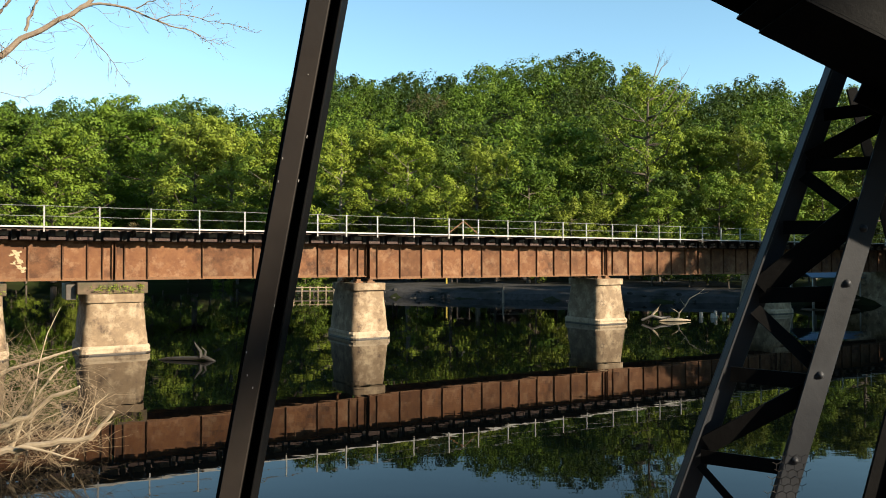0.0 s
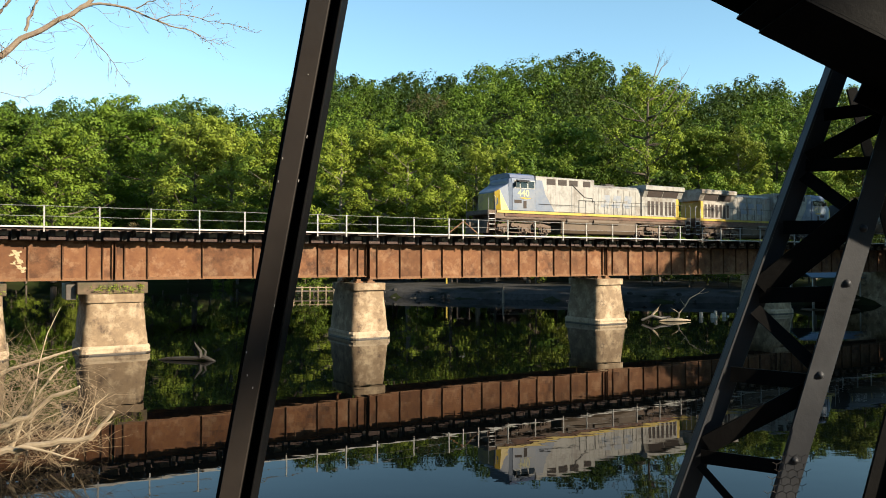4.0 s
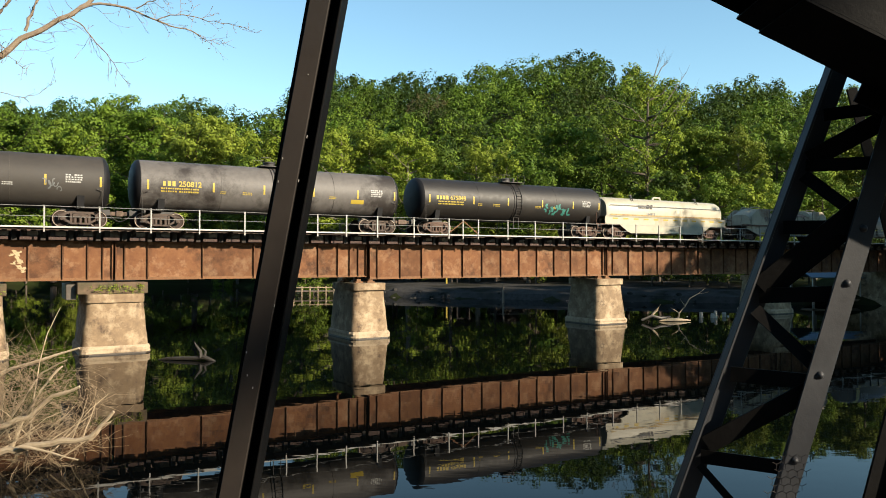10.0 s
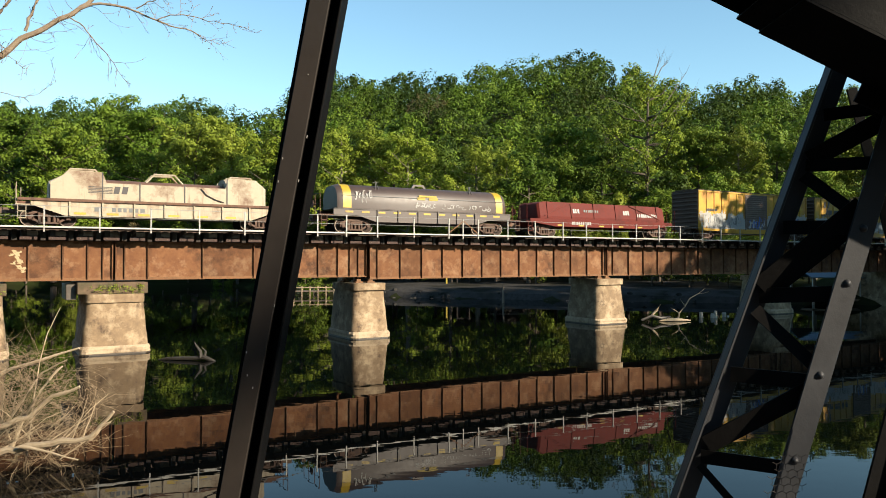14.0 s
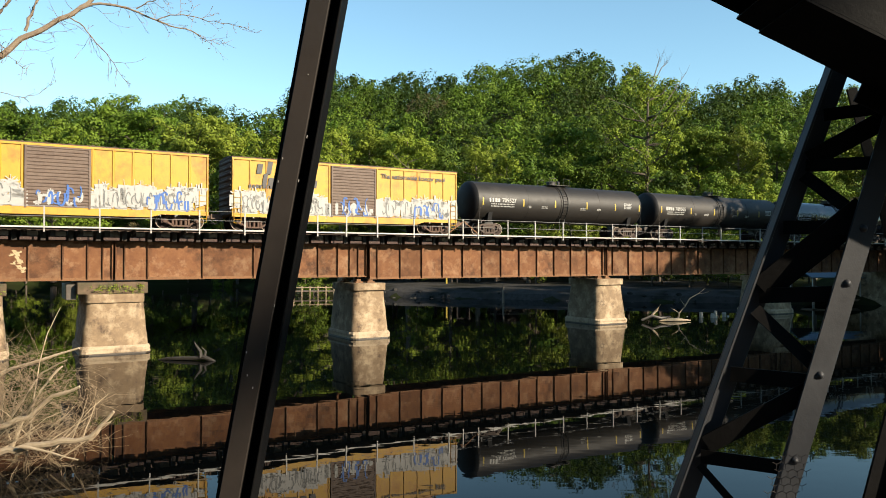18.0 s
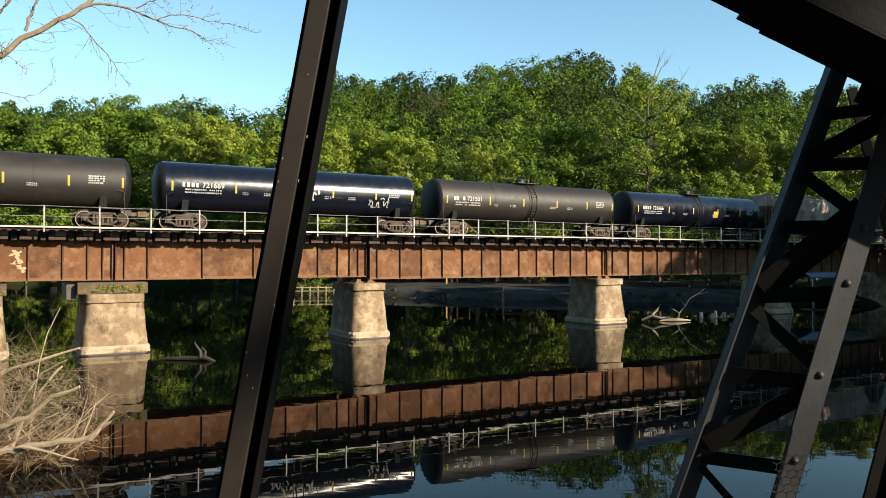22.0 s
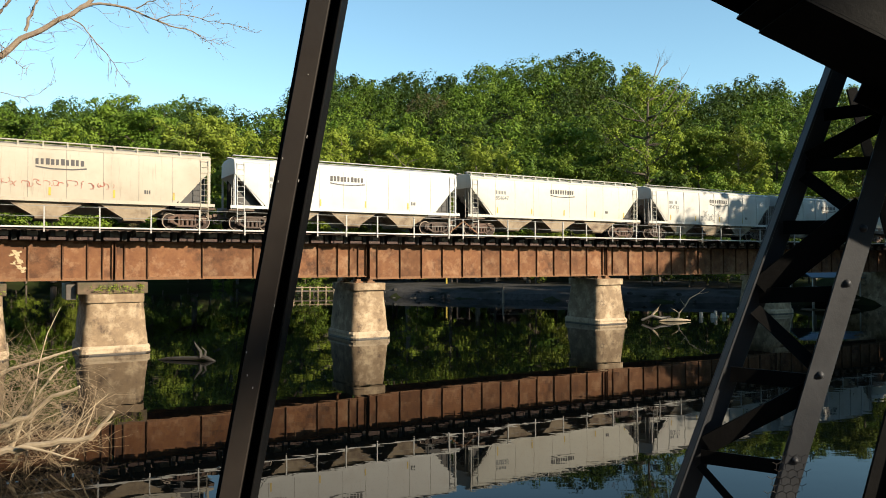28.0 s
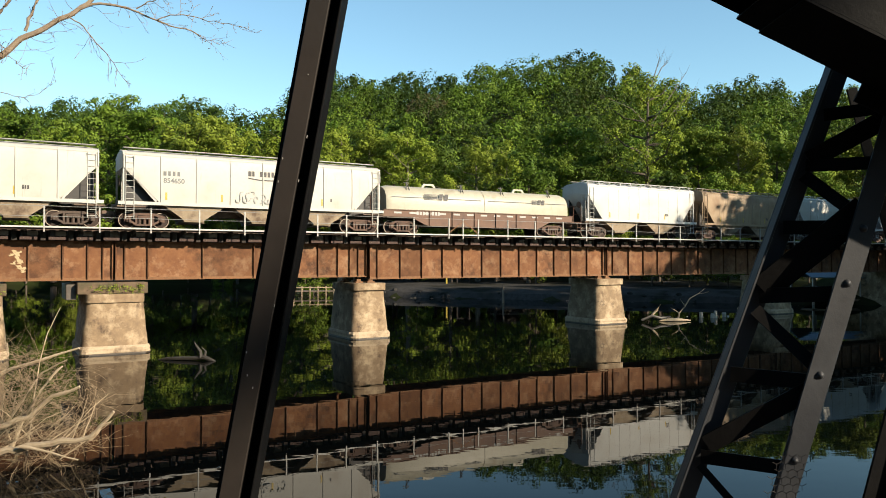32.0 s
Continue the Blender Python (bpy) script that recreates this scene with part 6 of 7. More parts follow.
    for sg in (-1, 1):
        x = half * sg
        g = Geo()
        g.bar((x - 0.1 * sg, -1.48, 3.4), (x - 1.75 * sg, -1.48, 1.5), 0.12, 0.05)
        part("end_brace", g, paint, car)
        for y in (-0.95, 0.95):
            part("end_web", Geo().prism([(x - 0.18 * sg, 1.25), (x - 0.18 * sg, 3.25), (x - (cut - 0.06) * sg, 1.5), (x - (cut - 0.06) * sg, 1.25)], y - 0.02, y + 0.02), TANK_FITTING, car, "dark web below the slope sheet")
        part("end_post", Geo().box(min(x, x - 0.1 * sg), max(x, x - 0.1 * sg), -1.5, -1.4, 1.3, 3.5).box(min(x, x - 0.1 * sg), max(x, x - 0.1 * sg), 1.4, 1.5, 1.3, 3.5), paint, car)
        part("end_platform", Geo().box(min(x + 0.3 * sg, x - 1.2 * sg), max(x + 0.3 * sg, x - 1.2 * sg), -1.5, 1.5, 1.16, 1.24), UNDER, car)
        ladder(car, x - 0.35 * sg, -W - 0.02, 0.5, 4.0, mat=paint)
        ladder(car, x - 0.02 * sg, -1.0, 1.25, 4.3, mat=paint, along="y")
        part("brake_cylinder", Geo().lathe([(-0.3, 0.16), (0.3, 0.16)], "x", 12, (x - 0.9 * sg, -0.5, 1.45)), UNDER, car, smooth=True)
        part("hand_brake", Geo().lathe([(x + 0.05 * sg, 0.25), (x + 0.07 * sg, 0.27), (x + 0.09 * sg, 0.25), (x + 0.07 * sg, 0.22)], "x", 12, (0, -0.5, 2.6)), UNDER, car)
        truck(car, x - 1.2 * sg, seed % 2 == 0)
    couple(car, -half - 0.2, half + 0.2)
    y = lambda z: -W * 1.005 - (0.002 if not ribs else 0.004)
    if emblem is not None:
        word = INK
        bars(car, emblem, 3.22, 2.35, 0.34, 10, word, y, seed + 2, "painted_word")
        part("painted_arc", Geo().prism([(emblem, 3.14), (emblem, 3.06), (emblem + 0.7, 2.98), (emblem + 1.7, 2.98), (emblem + 2.4, 3.06), (emblem + 2.4, 3.14), (emblem + 1.7, 3.05), (emblem + 0.7, 3.05)], -W * 1.005 - 0.008, -W * 1.005 - 0.003), word, car)
    if number:
        bars(car, -half + 2.1, 2.98, 1.0, 0.28, 4, GREY_INK, y, seed + 3, "marking")
        lettering(car, number, -half + 2.1, 2.58, 0.27, numat or GREY_INK, -W * 1.005 - 0.006, "grey car number")
    for x in np.arange(-half + 2.2, half - 1.5, 3.1):
        patchwork(car, x, 1.62, 0.11, 0.42, YELLOW, lambda z: -W * 1.0, 0)
    bars(car, half - 3.6, 1.9, 0.35, 0.22, 3, INK, y, seed + 9, "data_panel")
    return car


hopper(350.6, 366.9, HOP_RUST, "cream covered hopper blotched with rust-red stains", emblem=None, seed=1, sill=YELLOW)
h2 = hopper(368.0, 384.7, HOP_BUFF, "buff-cream covered hopper with dark lettering and red scrawl", emblem=-0.55, seed=2, number="854620")
spray(h2, -2.6, 3.2, 2.05, 2.45, RED_SPRAY, -1.585, 71, 26, 0.03, label="thin red scrawl")
hopper(386.1, 401.5, HOP_WHITE, "clean white covered hopper with faint lettering", emblem=-1.7, seed=3, rail=False, number="838501")
hopper(402.7, 418.95, HOP_CREAM, "cream covered hopper with dark lettering", emblem=-1.0, seed=4, number="854647")
h5 = hopper(420.5, 436.0, HOP_GREY, "dusty pale grey ribbed hopper with dark lettering", emblem=-0.6, ribs=9, seed=5, number="854712", rail=False)
curved_spray(h5, lambda z: -1.61, -1.8, 1.0, 1.7, 2.5, GREY_INK, 72, 12, 0.05, "pale grey tag")
h6 = hopper(437.2, 452.8, HOP_GREY, "dusty pale grey ribbed hopper with faint tags", emblem=-0.9, ribs=9, seed=6, number="854650", rail=False)
curved_spray(h6, lambda z: -1.61, -1.6, 1.4, 1.65, 2.3, CHALK, 73, 14, 0.06, "white sprayed tag")
hopper(470.8, 482.9, HOP_WHITE, "short white covered hopper", bays=2, seed=7, rail=True, short=True)
hopper(484.0, 496.2, HOP_TAN, "short rusty tan covered hopper", bays=2, seed=8, rail=True, short=True)
hopper(497.4, 509.6, HOP_GREY, "short dusty grey covered hopper", bays=2, seed=9, rail=True, short=True)
hopper(510.8, 523.0, HOP_WHITE, "short white covered hopper", bays=2, seed=10, rail=True, short=True)


def engine(s0, turn, number, label, worn):
    """A six-axle diesel: cab and nose at -x, long hood, flared radiators at the rear."""
    car = car_thing("locomotive", s0, label, "locomotive", turn)
    hood = worn
    # frame, sill stripe, steps
    part("underframe", Geo().box(-9.75, 10.15, -1.45, 1.45, 1.25, 1.62), UNDER, car)
    for sy in (-1, 1):
        part("sill_stripe", Geo().box(-9.7, 10.1, sy * 1.49 - 0.03, sy * 1.49 + 0.03, 1.66, 1.84), YELLOW, car, "yellow sill stripe")
        part("lower_sill", Geo().box(-9.0, 9.6, sy * 1.47 - 0.03, sy * 1.47 + 0.03, 1.42, 1.62), UNDER_RUST, car)
    part("walkway", Geo().box(-9.7, 10.1, -1.46, 1.46, 1.80, 1.855), UNDER, car)
    # nose and cab
    part("nose", Geo().loft([[(-9.62, -1.15, 1.86), (-9.62, 1.15, 1.86), (-9.62, 1.05, 3.25), (-9.62, -1.05, 3.25)], [(-9.3, -1.40, 1.86), (-9.3, 1.40, 1.86), (-9.3, 1.22, 3.45), (-9.3, -1.22, 3.45)], [(-8.55, -1.46, 1.86), (-8.55, 1.46, 1.86), (-8.55, 1.36, 3.85), (-8.55, -1.36, 3.85)]]), LOCO_BLUE, car, bevel=0.04)
    for sy in (-1, 1):
        part("nose_flash", Geo().add([(-9.60, sy * 1.17, 1.88), (-8.60, sy * 1.475, 1.88), (-9.29, sy * 1.265, 3.38), (-9.62, sy * 1.08, 3.20), (-9.29, sy * 1.43, 1.88)], [(0, 4, 2, 3), (4, 1, 2)]), YELLOW, car, "yellow nose corner")
    part("nose_front", Geo().box(-9.645, -9.625, -1.0, 1.0, 1.9, 3.15), YELLOW, car, bevel=0.005)
    cab = part("cab", Geo().loft([[(x, y, z) for y, z in ((-1.46, 1.86), (-1.46, 3.9), (-1.22, 4.52), (-0.8, 4.62), (0.8, 4.62), (1.22, 4.52), (1.46, 3.9), (1.46, 1.86))] for x in (-8.30, -6.12)]), LOCO_BLUE, car, bevel=0.03)
    part("cab_front", Geo().loft([[(-8.56, y, z) for y, z in ((-1.36, 1.9), (-1.36, 3.85), (-1.1, 4.05), (1.1, 4.05), (1.36, 3.85), (1.36, 1.9))], [(-8.30, y, z) for y, z in ((-1.44, 1.9), (-1.44, 3.92), (-1.18, 4.5), (1.18, 4.5), (1.44, 3.92), (1.44, 1.9))]]), LOCO_BLUE, car)
    part("cab_roof", Geo().loft([[(x, y, z) for y, z in ((-1.36, 4.26), (-1.24, 4.56), (-0.8, 4.67), (0.8, 4.67), (1.24, 4.56), (1.36, 4.26))] for x in (-8.42, -6.14)]), LOCO_DEEP, car, "dark blue cab roof", bevel=0.02)
    for sy in (-1, 1):
        part("windscreen", Geo().bar((-8.54, sy * 0.62, 3.96), (-8.36, sy * 0.62, 4.42), 0.85, 0.03, (-1, 0, 0.3)), GLASS, cab)
        for a, b in ((-8.06, -7.62), (-7.52, -6.95), (-6.85, -6.28)):
            yy = sy * 1.465
            part("window_frame", Geo().box(a - 0.04, b + 0.04, min(yy, yy + 0.02 * sy), max(yy, yy + 0.02 * sy), 3.50, 4.10), GALV, cab)
            part("window", Geo().box(a, b, min(yy, yy + 0.028 * sy), max(yy, yy + 0.028 * sy), 3.55, 4.05), GLASS, cab)
        part("sunshade", Geo().loft([[(x, sy * 1.47, 4.12), (x, sy * 1.74, 3.99), (x, sy * 1.74, 4.01), (x, sy * 1.47, 4.15)] for x in (-7.95, -6.8)]), TANK_FITTING, cab, "dark sunshade")
        part("hatch", Geo().box(-8.1, -7.45, sy * 1.455 - 0.02, sy * 1.455 + 0.02, 2.42, 2.66), GRILLE, cab)
        part("hatch", Geo().box(-7.28, -7.0, sy * 1.455 - 0.02, sy * 1.455 + 0.02, 2.05, 2.60), GRILLE, cab)
        part("mirror", Geo().box(-8.12, -8.08, min(sy * 1.5, sy * 1.72), max(sy * 1.5, sy * 1.72), 3.6, 3.95), TANK_FITTING, cab)
    part("horn", Geo().tube((-6.9, 0.1, 4.67), (-6.4, 0.1, 4.86), 0.03, 0.07, 8), TANK_FITTING, car)
    part("antenna", Geo().lathe([(4.67, 0.22), (4.74, 0.2), (4.76, 0.05)], "z", 14, (-7.3, 0, 0)), LOCO_SIDE, car, smooth=True)
    # auxiliary cabinet, engine hood, radiator
    part("equipment_cabinet", Geo().box(-6.11, -0.25, -1.40, 1.40, 1.86, 4.52), hood, car, bevel=0.05)
    part("engine_hood", Geo().loft([[(x, y, z) for y, z in ((-0.98, 1.86), (-0.98, 4.02), (-0.72, 4.22), (0.72, 4.22), (0.98, 4.02), (0.98, 1.86))] for x in (-0.25, 5.2)]), hood, car)
    part("exhaust_stack", Geo().box(1.9, 2.9, -0.32, 0.32, 4.22, 4.42), DARK_STEEL, car, bevel=0.03)
    part("radiator_cab", Geo().box(5.2, 9.55, -1.12, 1.12, 1.86, 3.95), hood, car, bevel=0.03)
    part("radiator", Geo().loft([[(x, y, z) for y, z in ((-1.13, 3.45), (-1.38, 4.0), (-1.55, 4.05), (-1.55, 4.40), (-1.3, 4.46), (1.3, 4.46), (1.55, 4.40), (1.55, 4.05), (1.38, 4.0), (1.13, 3.45))] for x in (5.25, 9.9)]), hood, car, "flared radiator housing", bevel=0.02)
    for sy in (-1, 1):
        for a, b in ((5.75, 7.45), (7.55, 9.3)):
            part("radiator_grille", Geo().prism([(sy * 1.17, 3.50), (sy * 1.385, 3.97), (sy * 1.365, 3.99), (sy * 1.15, 3.52)], a, b, "x"), GRILLE, car)
        for x in (6.0, 6.45, 6.95, 7.5, 8.05, 8.5, 8.95):
            part("door_grille", Geo().box(x - 0.14, x + 0.14, sy * 1.125 - 0.015, sy * 1.125 + 0.015, 2.0, 3.15), GRILLE, car)
        for x in np.linspace(0.1, 4.9, 8):
            part("hood_door", Geo().box(x - 0.27, x + 0.27, sy * 0.985 - 0.015, sy * 0.985 + 0.015, 1.95, 3.9), hood, car, bevel=0.006)
        for a, b in ((-5.05, -4.2), (-3.95, -3.1), (-2.85, -2.0), (-1.45, -0.7)):
            gr = part("grille", Geo().box(a, b, sy * 1.40 - 0.012, sy * 1.40 + 0.012, 3.92, 4.36), GRILLE, car)
            for z in (4.0, 4.1, 4.2, 4.3):
                part("slat", Geo().box(a, b, sy * 1.415 - 0.012, sy * 1.415 + 0.012, z - 0.015, z + 0.015), DARK_STEEL, gr)
        part("conduit", Geo().path([(-2.6, sy * 1.43, 4.1), (-2.4, sy * 1.43, 3.9), (-1.3, sy * 1.43, 3.1), (-0.5, sy * 1.43, 3.05), (-0.5, sy * 1.43, 2.7)], [0.02] * 5, 5), INK, car)
        part("panel_seam", Geo().box(-6.0, -1.2, sy * 1.402 - 0.004, sy * 1.402 + 0.004, 2.30, 2.33), GREY_INK, car)
        part("panel_seam", Geo().box(-2.65, -2.61, sy * 1.402 - 0.004, sy * 1.402 + 0.004, 1.9, 4.4), GREY_INK, car)
        # walkway railing
        g = Geo()
        xs_ = [-1.9, -1.2, -0.3, 0.7, 1.7, 2.7, 3.7, 4.7, 5.7, 6.7, 7.7, 8.7, 9.6, 10.05]
        for x in xs_:
            g.tube((x, sy * 1.45, 1.86), (x, sy * 1.45, 2.86), 0.018, n=5)
        g.tube((xs_[0], sy * 1.45, 2.86), (xs_[-1], sy * 1.45, 2.86), 0.018, n=5)
        g.tube((-5.8, sy * 1.45, 2.42), (-2.0, sy * 1.45, 2.42), 0.014, n=5)
        part("handrail", g, INK, car)
        for x, sg in ((-10.1, -1), (10.35, 1)):
            st = part("steps", Geo().box(x - 0.28, x - 0.25, sy * 1.32 - 0.15, sy * 1.32 + 0.15, 0.35, 1.85).box(x + 0.25, x + 0.28, sy * 1.32 - 0.15, sy * 1.32 + 0.15, 0.35, 1.85), UNDER_RUST, car)
            for z in (0.42, 0.80, 1.18, 1.56):
                part("tread", Geo().box(x - 0.25, x + 0.25, sy * 1.32 - 0.15, sy * 1.32 + 0.15, z, z + 0.05), GALV, st)
            part("grab_iron", Geo().path([(x + 0.3, sy * 1.47, 1.0), (x + 0.3, sy * 1.47, 2.8), (x + 0.15, sy * 1.45, 2.9)], [0.02] * 3, 5).path([(x - 0.3, sy * 1.47, 1.0), (x - 0.3, sy * 1.47, 2.7)], [0.02] * 2, 5), GALV, car)
    # ends
    part("end_platform", Geo().box(-10.45, -9.6, -1.45, 1.45, 1.55, 1.85), UNDER, car)
    part("end_platform", Geo().box(9.55, 10.65, -1.45, 1.45, 1.55, 1.85), UNDER, car)
    for sy in (-1, 1):
        part("corner_band", Geo().box(9.25, 9.56, min(sy * 1.122, sy * 1.13), max(sy * 1.122, sy * 1.13), 1.87, 3.42), YELLOW, car, "yellow rear corner")
    part("hood_end", Geo().box(9.565, 9.585, -1.1, 1.1, 1.87, 3.9), YELLOW, car, "yellow rear end")
    part("plough", Geo().prism([(-10.55, 0.2), (-10.3, 0.2), (-10.3, 1.2), (-10.42, 1.2)], -1.4, 1.4), UNDER, car)
    couple(car, -10.5, 10.6)
    # fuel tank and gear
    part("fuel_tank", Geo().prism([(-1.35, 0.55), (-1.15, 0.25), (1.15, 0.25), (1.35, 0.55), (1.4, 1.3), (-1.4, 1.3)], -3.6, 4.3, "x"), FUEL, car, bevel=0.05)
    for sy in (-1, 1):
        part("air_reservoir", Geo().lathe([(-0.5, 0.05), (-0.45, 0.22), (2.2, 0.22), (2.25, 0.05)], "x", 14, (0, sy * 1.34, 1.20)), FUEL, car, smooth=True)
        part("air_reservoir", Geo().lathe([(-3.2, 0.05), (-3.15, 0.22), (-1.0, 0.22), (-0.95, 0.05)], "x", 14, (0, sy * 1.34, 1.20)), FUEL, car, smooth=True)
        part("pipe_run", Geo().path([(-9.2, sy * 1.3, 1.18), (-4.2, sy * 1.32, 1.22), (-3.7, sy * 1.42, 1.36), (4.4, sy * 1.42, 1.36), (5.0, sy * 1.3, 1.2), (9.3, sy * 1.3, 1.16)], [0.045] * 6, 6), UNDER, car)
    truck(car, -6.9, loco=True)
    truck(car, 6.9, loco=True)
    # markings
    for sy in (-1, 1):
        for x in (0.75, 1.95, 3.15):
            part("emblem", Geo().prism([(x, 2.45), (x + 0.85, 2.45), (x + 1.05, 3.45), (x + 0.25, 3.45), (x + 0.17, 3.05), (x + 0.55, 3.05), (x + 0.5, 2.8), (x + 0.07, 2.8)], min(sy * 1.002, sy * 1.008), max(sy * 1.002, sy * 1.008)), FADED_BLUE, car)
    for sy in (-1, 1):
        t = lettering(car, number, -7.80, 2.93, 0.50, PALE_YELLOW, -1.468, "white engine number")
        if sy > 0:
            t.matrix_basis = pose(-6.45, 1.468, 2.93, 90, 0, 180)
        part("flash", Geo().prism([(-7.75, 2.80), (-7.25, 2.88), (-7.3, 2.74), (-6.5, 2.82), (-7.0, 2.72), (-6.95, 2.84)], min(sy * 1.463, sy * 1.469), max(sy * 1.463, sy * 1.469)), YELLOW, car)
    for sy in (-1, 1):
        part("blue_panel", Geo().prism([(-6.1, 1.9), (-4.3, 1.9), (-5.2, 3.2), (-5.5, 4.2), (-6.1, 4.2)], min(sy * 1.403, sy * 1.408), max(sy * 1.403, sy * 1.408)), LOCO_BLUE, car, "blue paint behind the cab")
    return car


engine(71.45, 0, "440", "faded grey and blue diesel locomotive with yellow sill stripe", LOCO_SIDE)
engine(93.4, 180, "427", "grimy grey and blue diesel locomotive running backwards", surf("grimy_grey_loco_paint", (0.165, 0.15, 0.125), (0.235, 0.218, 0.19), 0.55, 0.0, 2.0, 0.08, (0.085, 0.062, 0.044), 0.8, (0.48, 0.64), (0.062, 0.042, 0.03), (0.54, 0.72)))


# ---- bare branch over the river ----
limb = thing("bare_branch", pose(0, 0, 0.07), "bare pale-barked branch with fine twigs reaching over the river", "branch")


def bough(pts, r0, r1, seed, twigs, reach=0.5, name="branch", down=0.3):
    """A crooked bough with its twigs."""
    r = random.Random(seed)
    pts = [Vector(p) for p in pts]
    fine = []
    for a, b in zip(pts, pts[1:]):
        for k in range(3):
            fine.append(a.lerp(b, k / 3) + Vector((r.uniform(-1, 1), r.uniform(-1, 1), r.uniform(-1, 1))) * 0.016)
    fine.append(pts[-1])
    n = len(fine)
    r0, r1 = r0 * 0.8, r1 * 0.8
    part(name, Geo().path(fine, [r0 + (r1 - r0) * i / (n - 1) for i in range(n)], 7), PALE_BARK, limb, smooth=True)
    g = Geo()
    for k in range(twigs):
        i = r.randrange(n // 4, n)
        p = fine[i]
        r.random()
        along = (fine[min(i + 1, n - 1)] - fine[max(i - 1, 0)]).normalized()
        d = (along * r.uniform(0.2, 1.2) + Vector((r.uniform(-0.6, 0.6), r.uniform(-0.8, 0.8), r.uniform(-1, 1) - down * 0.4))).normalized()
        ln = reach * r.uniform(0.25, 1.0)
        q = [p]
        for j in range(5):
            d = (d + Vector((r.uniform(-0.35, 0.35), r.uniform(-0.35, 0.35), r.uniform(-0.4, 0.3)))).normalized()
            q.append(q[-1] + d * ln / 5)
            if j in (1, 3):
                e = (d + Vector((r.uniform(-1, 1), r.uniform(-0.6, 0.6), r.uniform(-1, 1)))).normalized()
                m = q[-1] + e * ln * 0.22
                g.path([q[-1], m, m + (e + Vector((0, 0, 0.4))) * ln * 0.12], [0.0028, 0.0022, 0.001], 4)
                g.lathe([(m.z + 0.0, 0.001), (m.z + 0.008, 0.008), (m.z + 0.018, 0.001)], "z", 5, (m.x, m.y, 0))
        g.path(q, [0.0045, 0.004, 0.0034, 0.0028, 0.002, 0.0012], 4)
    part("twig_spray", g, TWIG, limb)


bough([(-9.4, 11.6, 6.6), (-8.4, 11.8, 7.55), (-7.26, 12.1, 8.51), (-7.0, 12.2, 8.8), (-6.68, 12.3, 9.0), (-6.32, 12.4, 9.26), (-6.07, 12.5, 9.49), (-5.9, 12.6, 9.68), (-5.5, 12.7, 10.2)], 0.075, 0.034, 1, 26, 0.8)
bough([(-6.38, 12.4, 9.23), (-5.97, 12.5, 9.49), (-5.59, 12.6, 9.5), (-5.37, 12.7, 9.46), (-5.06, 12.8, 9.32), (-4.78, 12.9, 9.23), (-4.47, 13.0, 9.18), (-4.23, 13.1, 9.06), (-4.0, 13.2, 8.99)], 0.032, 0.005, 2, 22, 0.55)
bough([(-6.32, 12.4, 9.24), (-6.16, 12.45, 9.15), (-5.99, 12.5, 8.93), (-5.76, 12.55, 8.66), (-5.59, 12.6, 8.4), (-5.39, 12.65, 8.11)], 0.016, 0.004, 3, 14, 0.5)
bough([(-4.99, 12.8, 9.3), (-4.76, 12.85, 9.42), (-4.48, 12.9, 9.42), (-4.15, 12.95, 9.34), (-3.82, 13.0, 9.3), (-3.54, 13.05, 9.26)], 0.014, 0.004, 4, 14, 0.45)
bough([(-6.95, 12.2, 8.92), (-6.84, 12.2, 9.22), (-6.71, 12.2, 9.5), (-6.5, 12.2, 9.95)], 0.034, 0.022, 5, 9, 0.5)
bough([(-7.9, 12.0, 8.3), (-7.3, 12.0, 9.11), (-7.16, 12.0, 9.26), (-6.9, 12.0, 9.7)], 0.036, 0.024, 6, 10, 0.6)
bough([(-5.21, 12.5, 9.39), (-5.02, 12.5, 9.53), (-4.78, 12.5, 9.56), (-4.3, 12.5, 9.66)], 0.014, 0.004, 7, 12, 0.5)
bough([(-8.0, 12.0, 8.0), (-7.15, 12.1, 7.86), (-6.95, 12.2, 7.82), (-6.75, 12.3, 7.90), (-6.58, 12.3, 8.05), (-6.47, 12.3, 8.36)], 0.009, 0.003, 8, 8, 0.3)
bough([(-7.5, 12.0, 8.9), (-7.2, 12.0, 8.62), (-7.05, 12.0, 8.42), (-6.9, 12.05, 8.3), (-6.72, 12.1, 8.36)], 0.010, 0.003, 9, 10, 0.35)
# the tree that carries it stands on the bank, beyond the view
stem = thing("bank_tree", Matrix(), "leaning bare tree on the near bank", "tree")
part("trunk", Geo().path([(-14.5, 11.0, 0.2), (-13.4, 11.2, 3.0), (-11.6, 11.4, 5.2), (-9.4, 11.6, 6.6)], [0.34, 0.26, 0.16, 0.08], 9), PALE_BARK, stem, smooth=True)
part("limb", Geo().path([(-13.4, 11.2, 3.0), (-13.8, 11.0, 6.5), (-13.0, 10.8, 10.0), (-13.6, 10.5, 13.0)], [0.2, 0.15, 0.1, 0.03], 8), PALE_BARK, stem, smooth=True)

# ---- brush heap by the near bank ----
heap = thing("brush_heap", Matrix(), "heap of bleached driftwood limbs and tangled dry twigs", "driftwood")


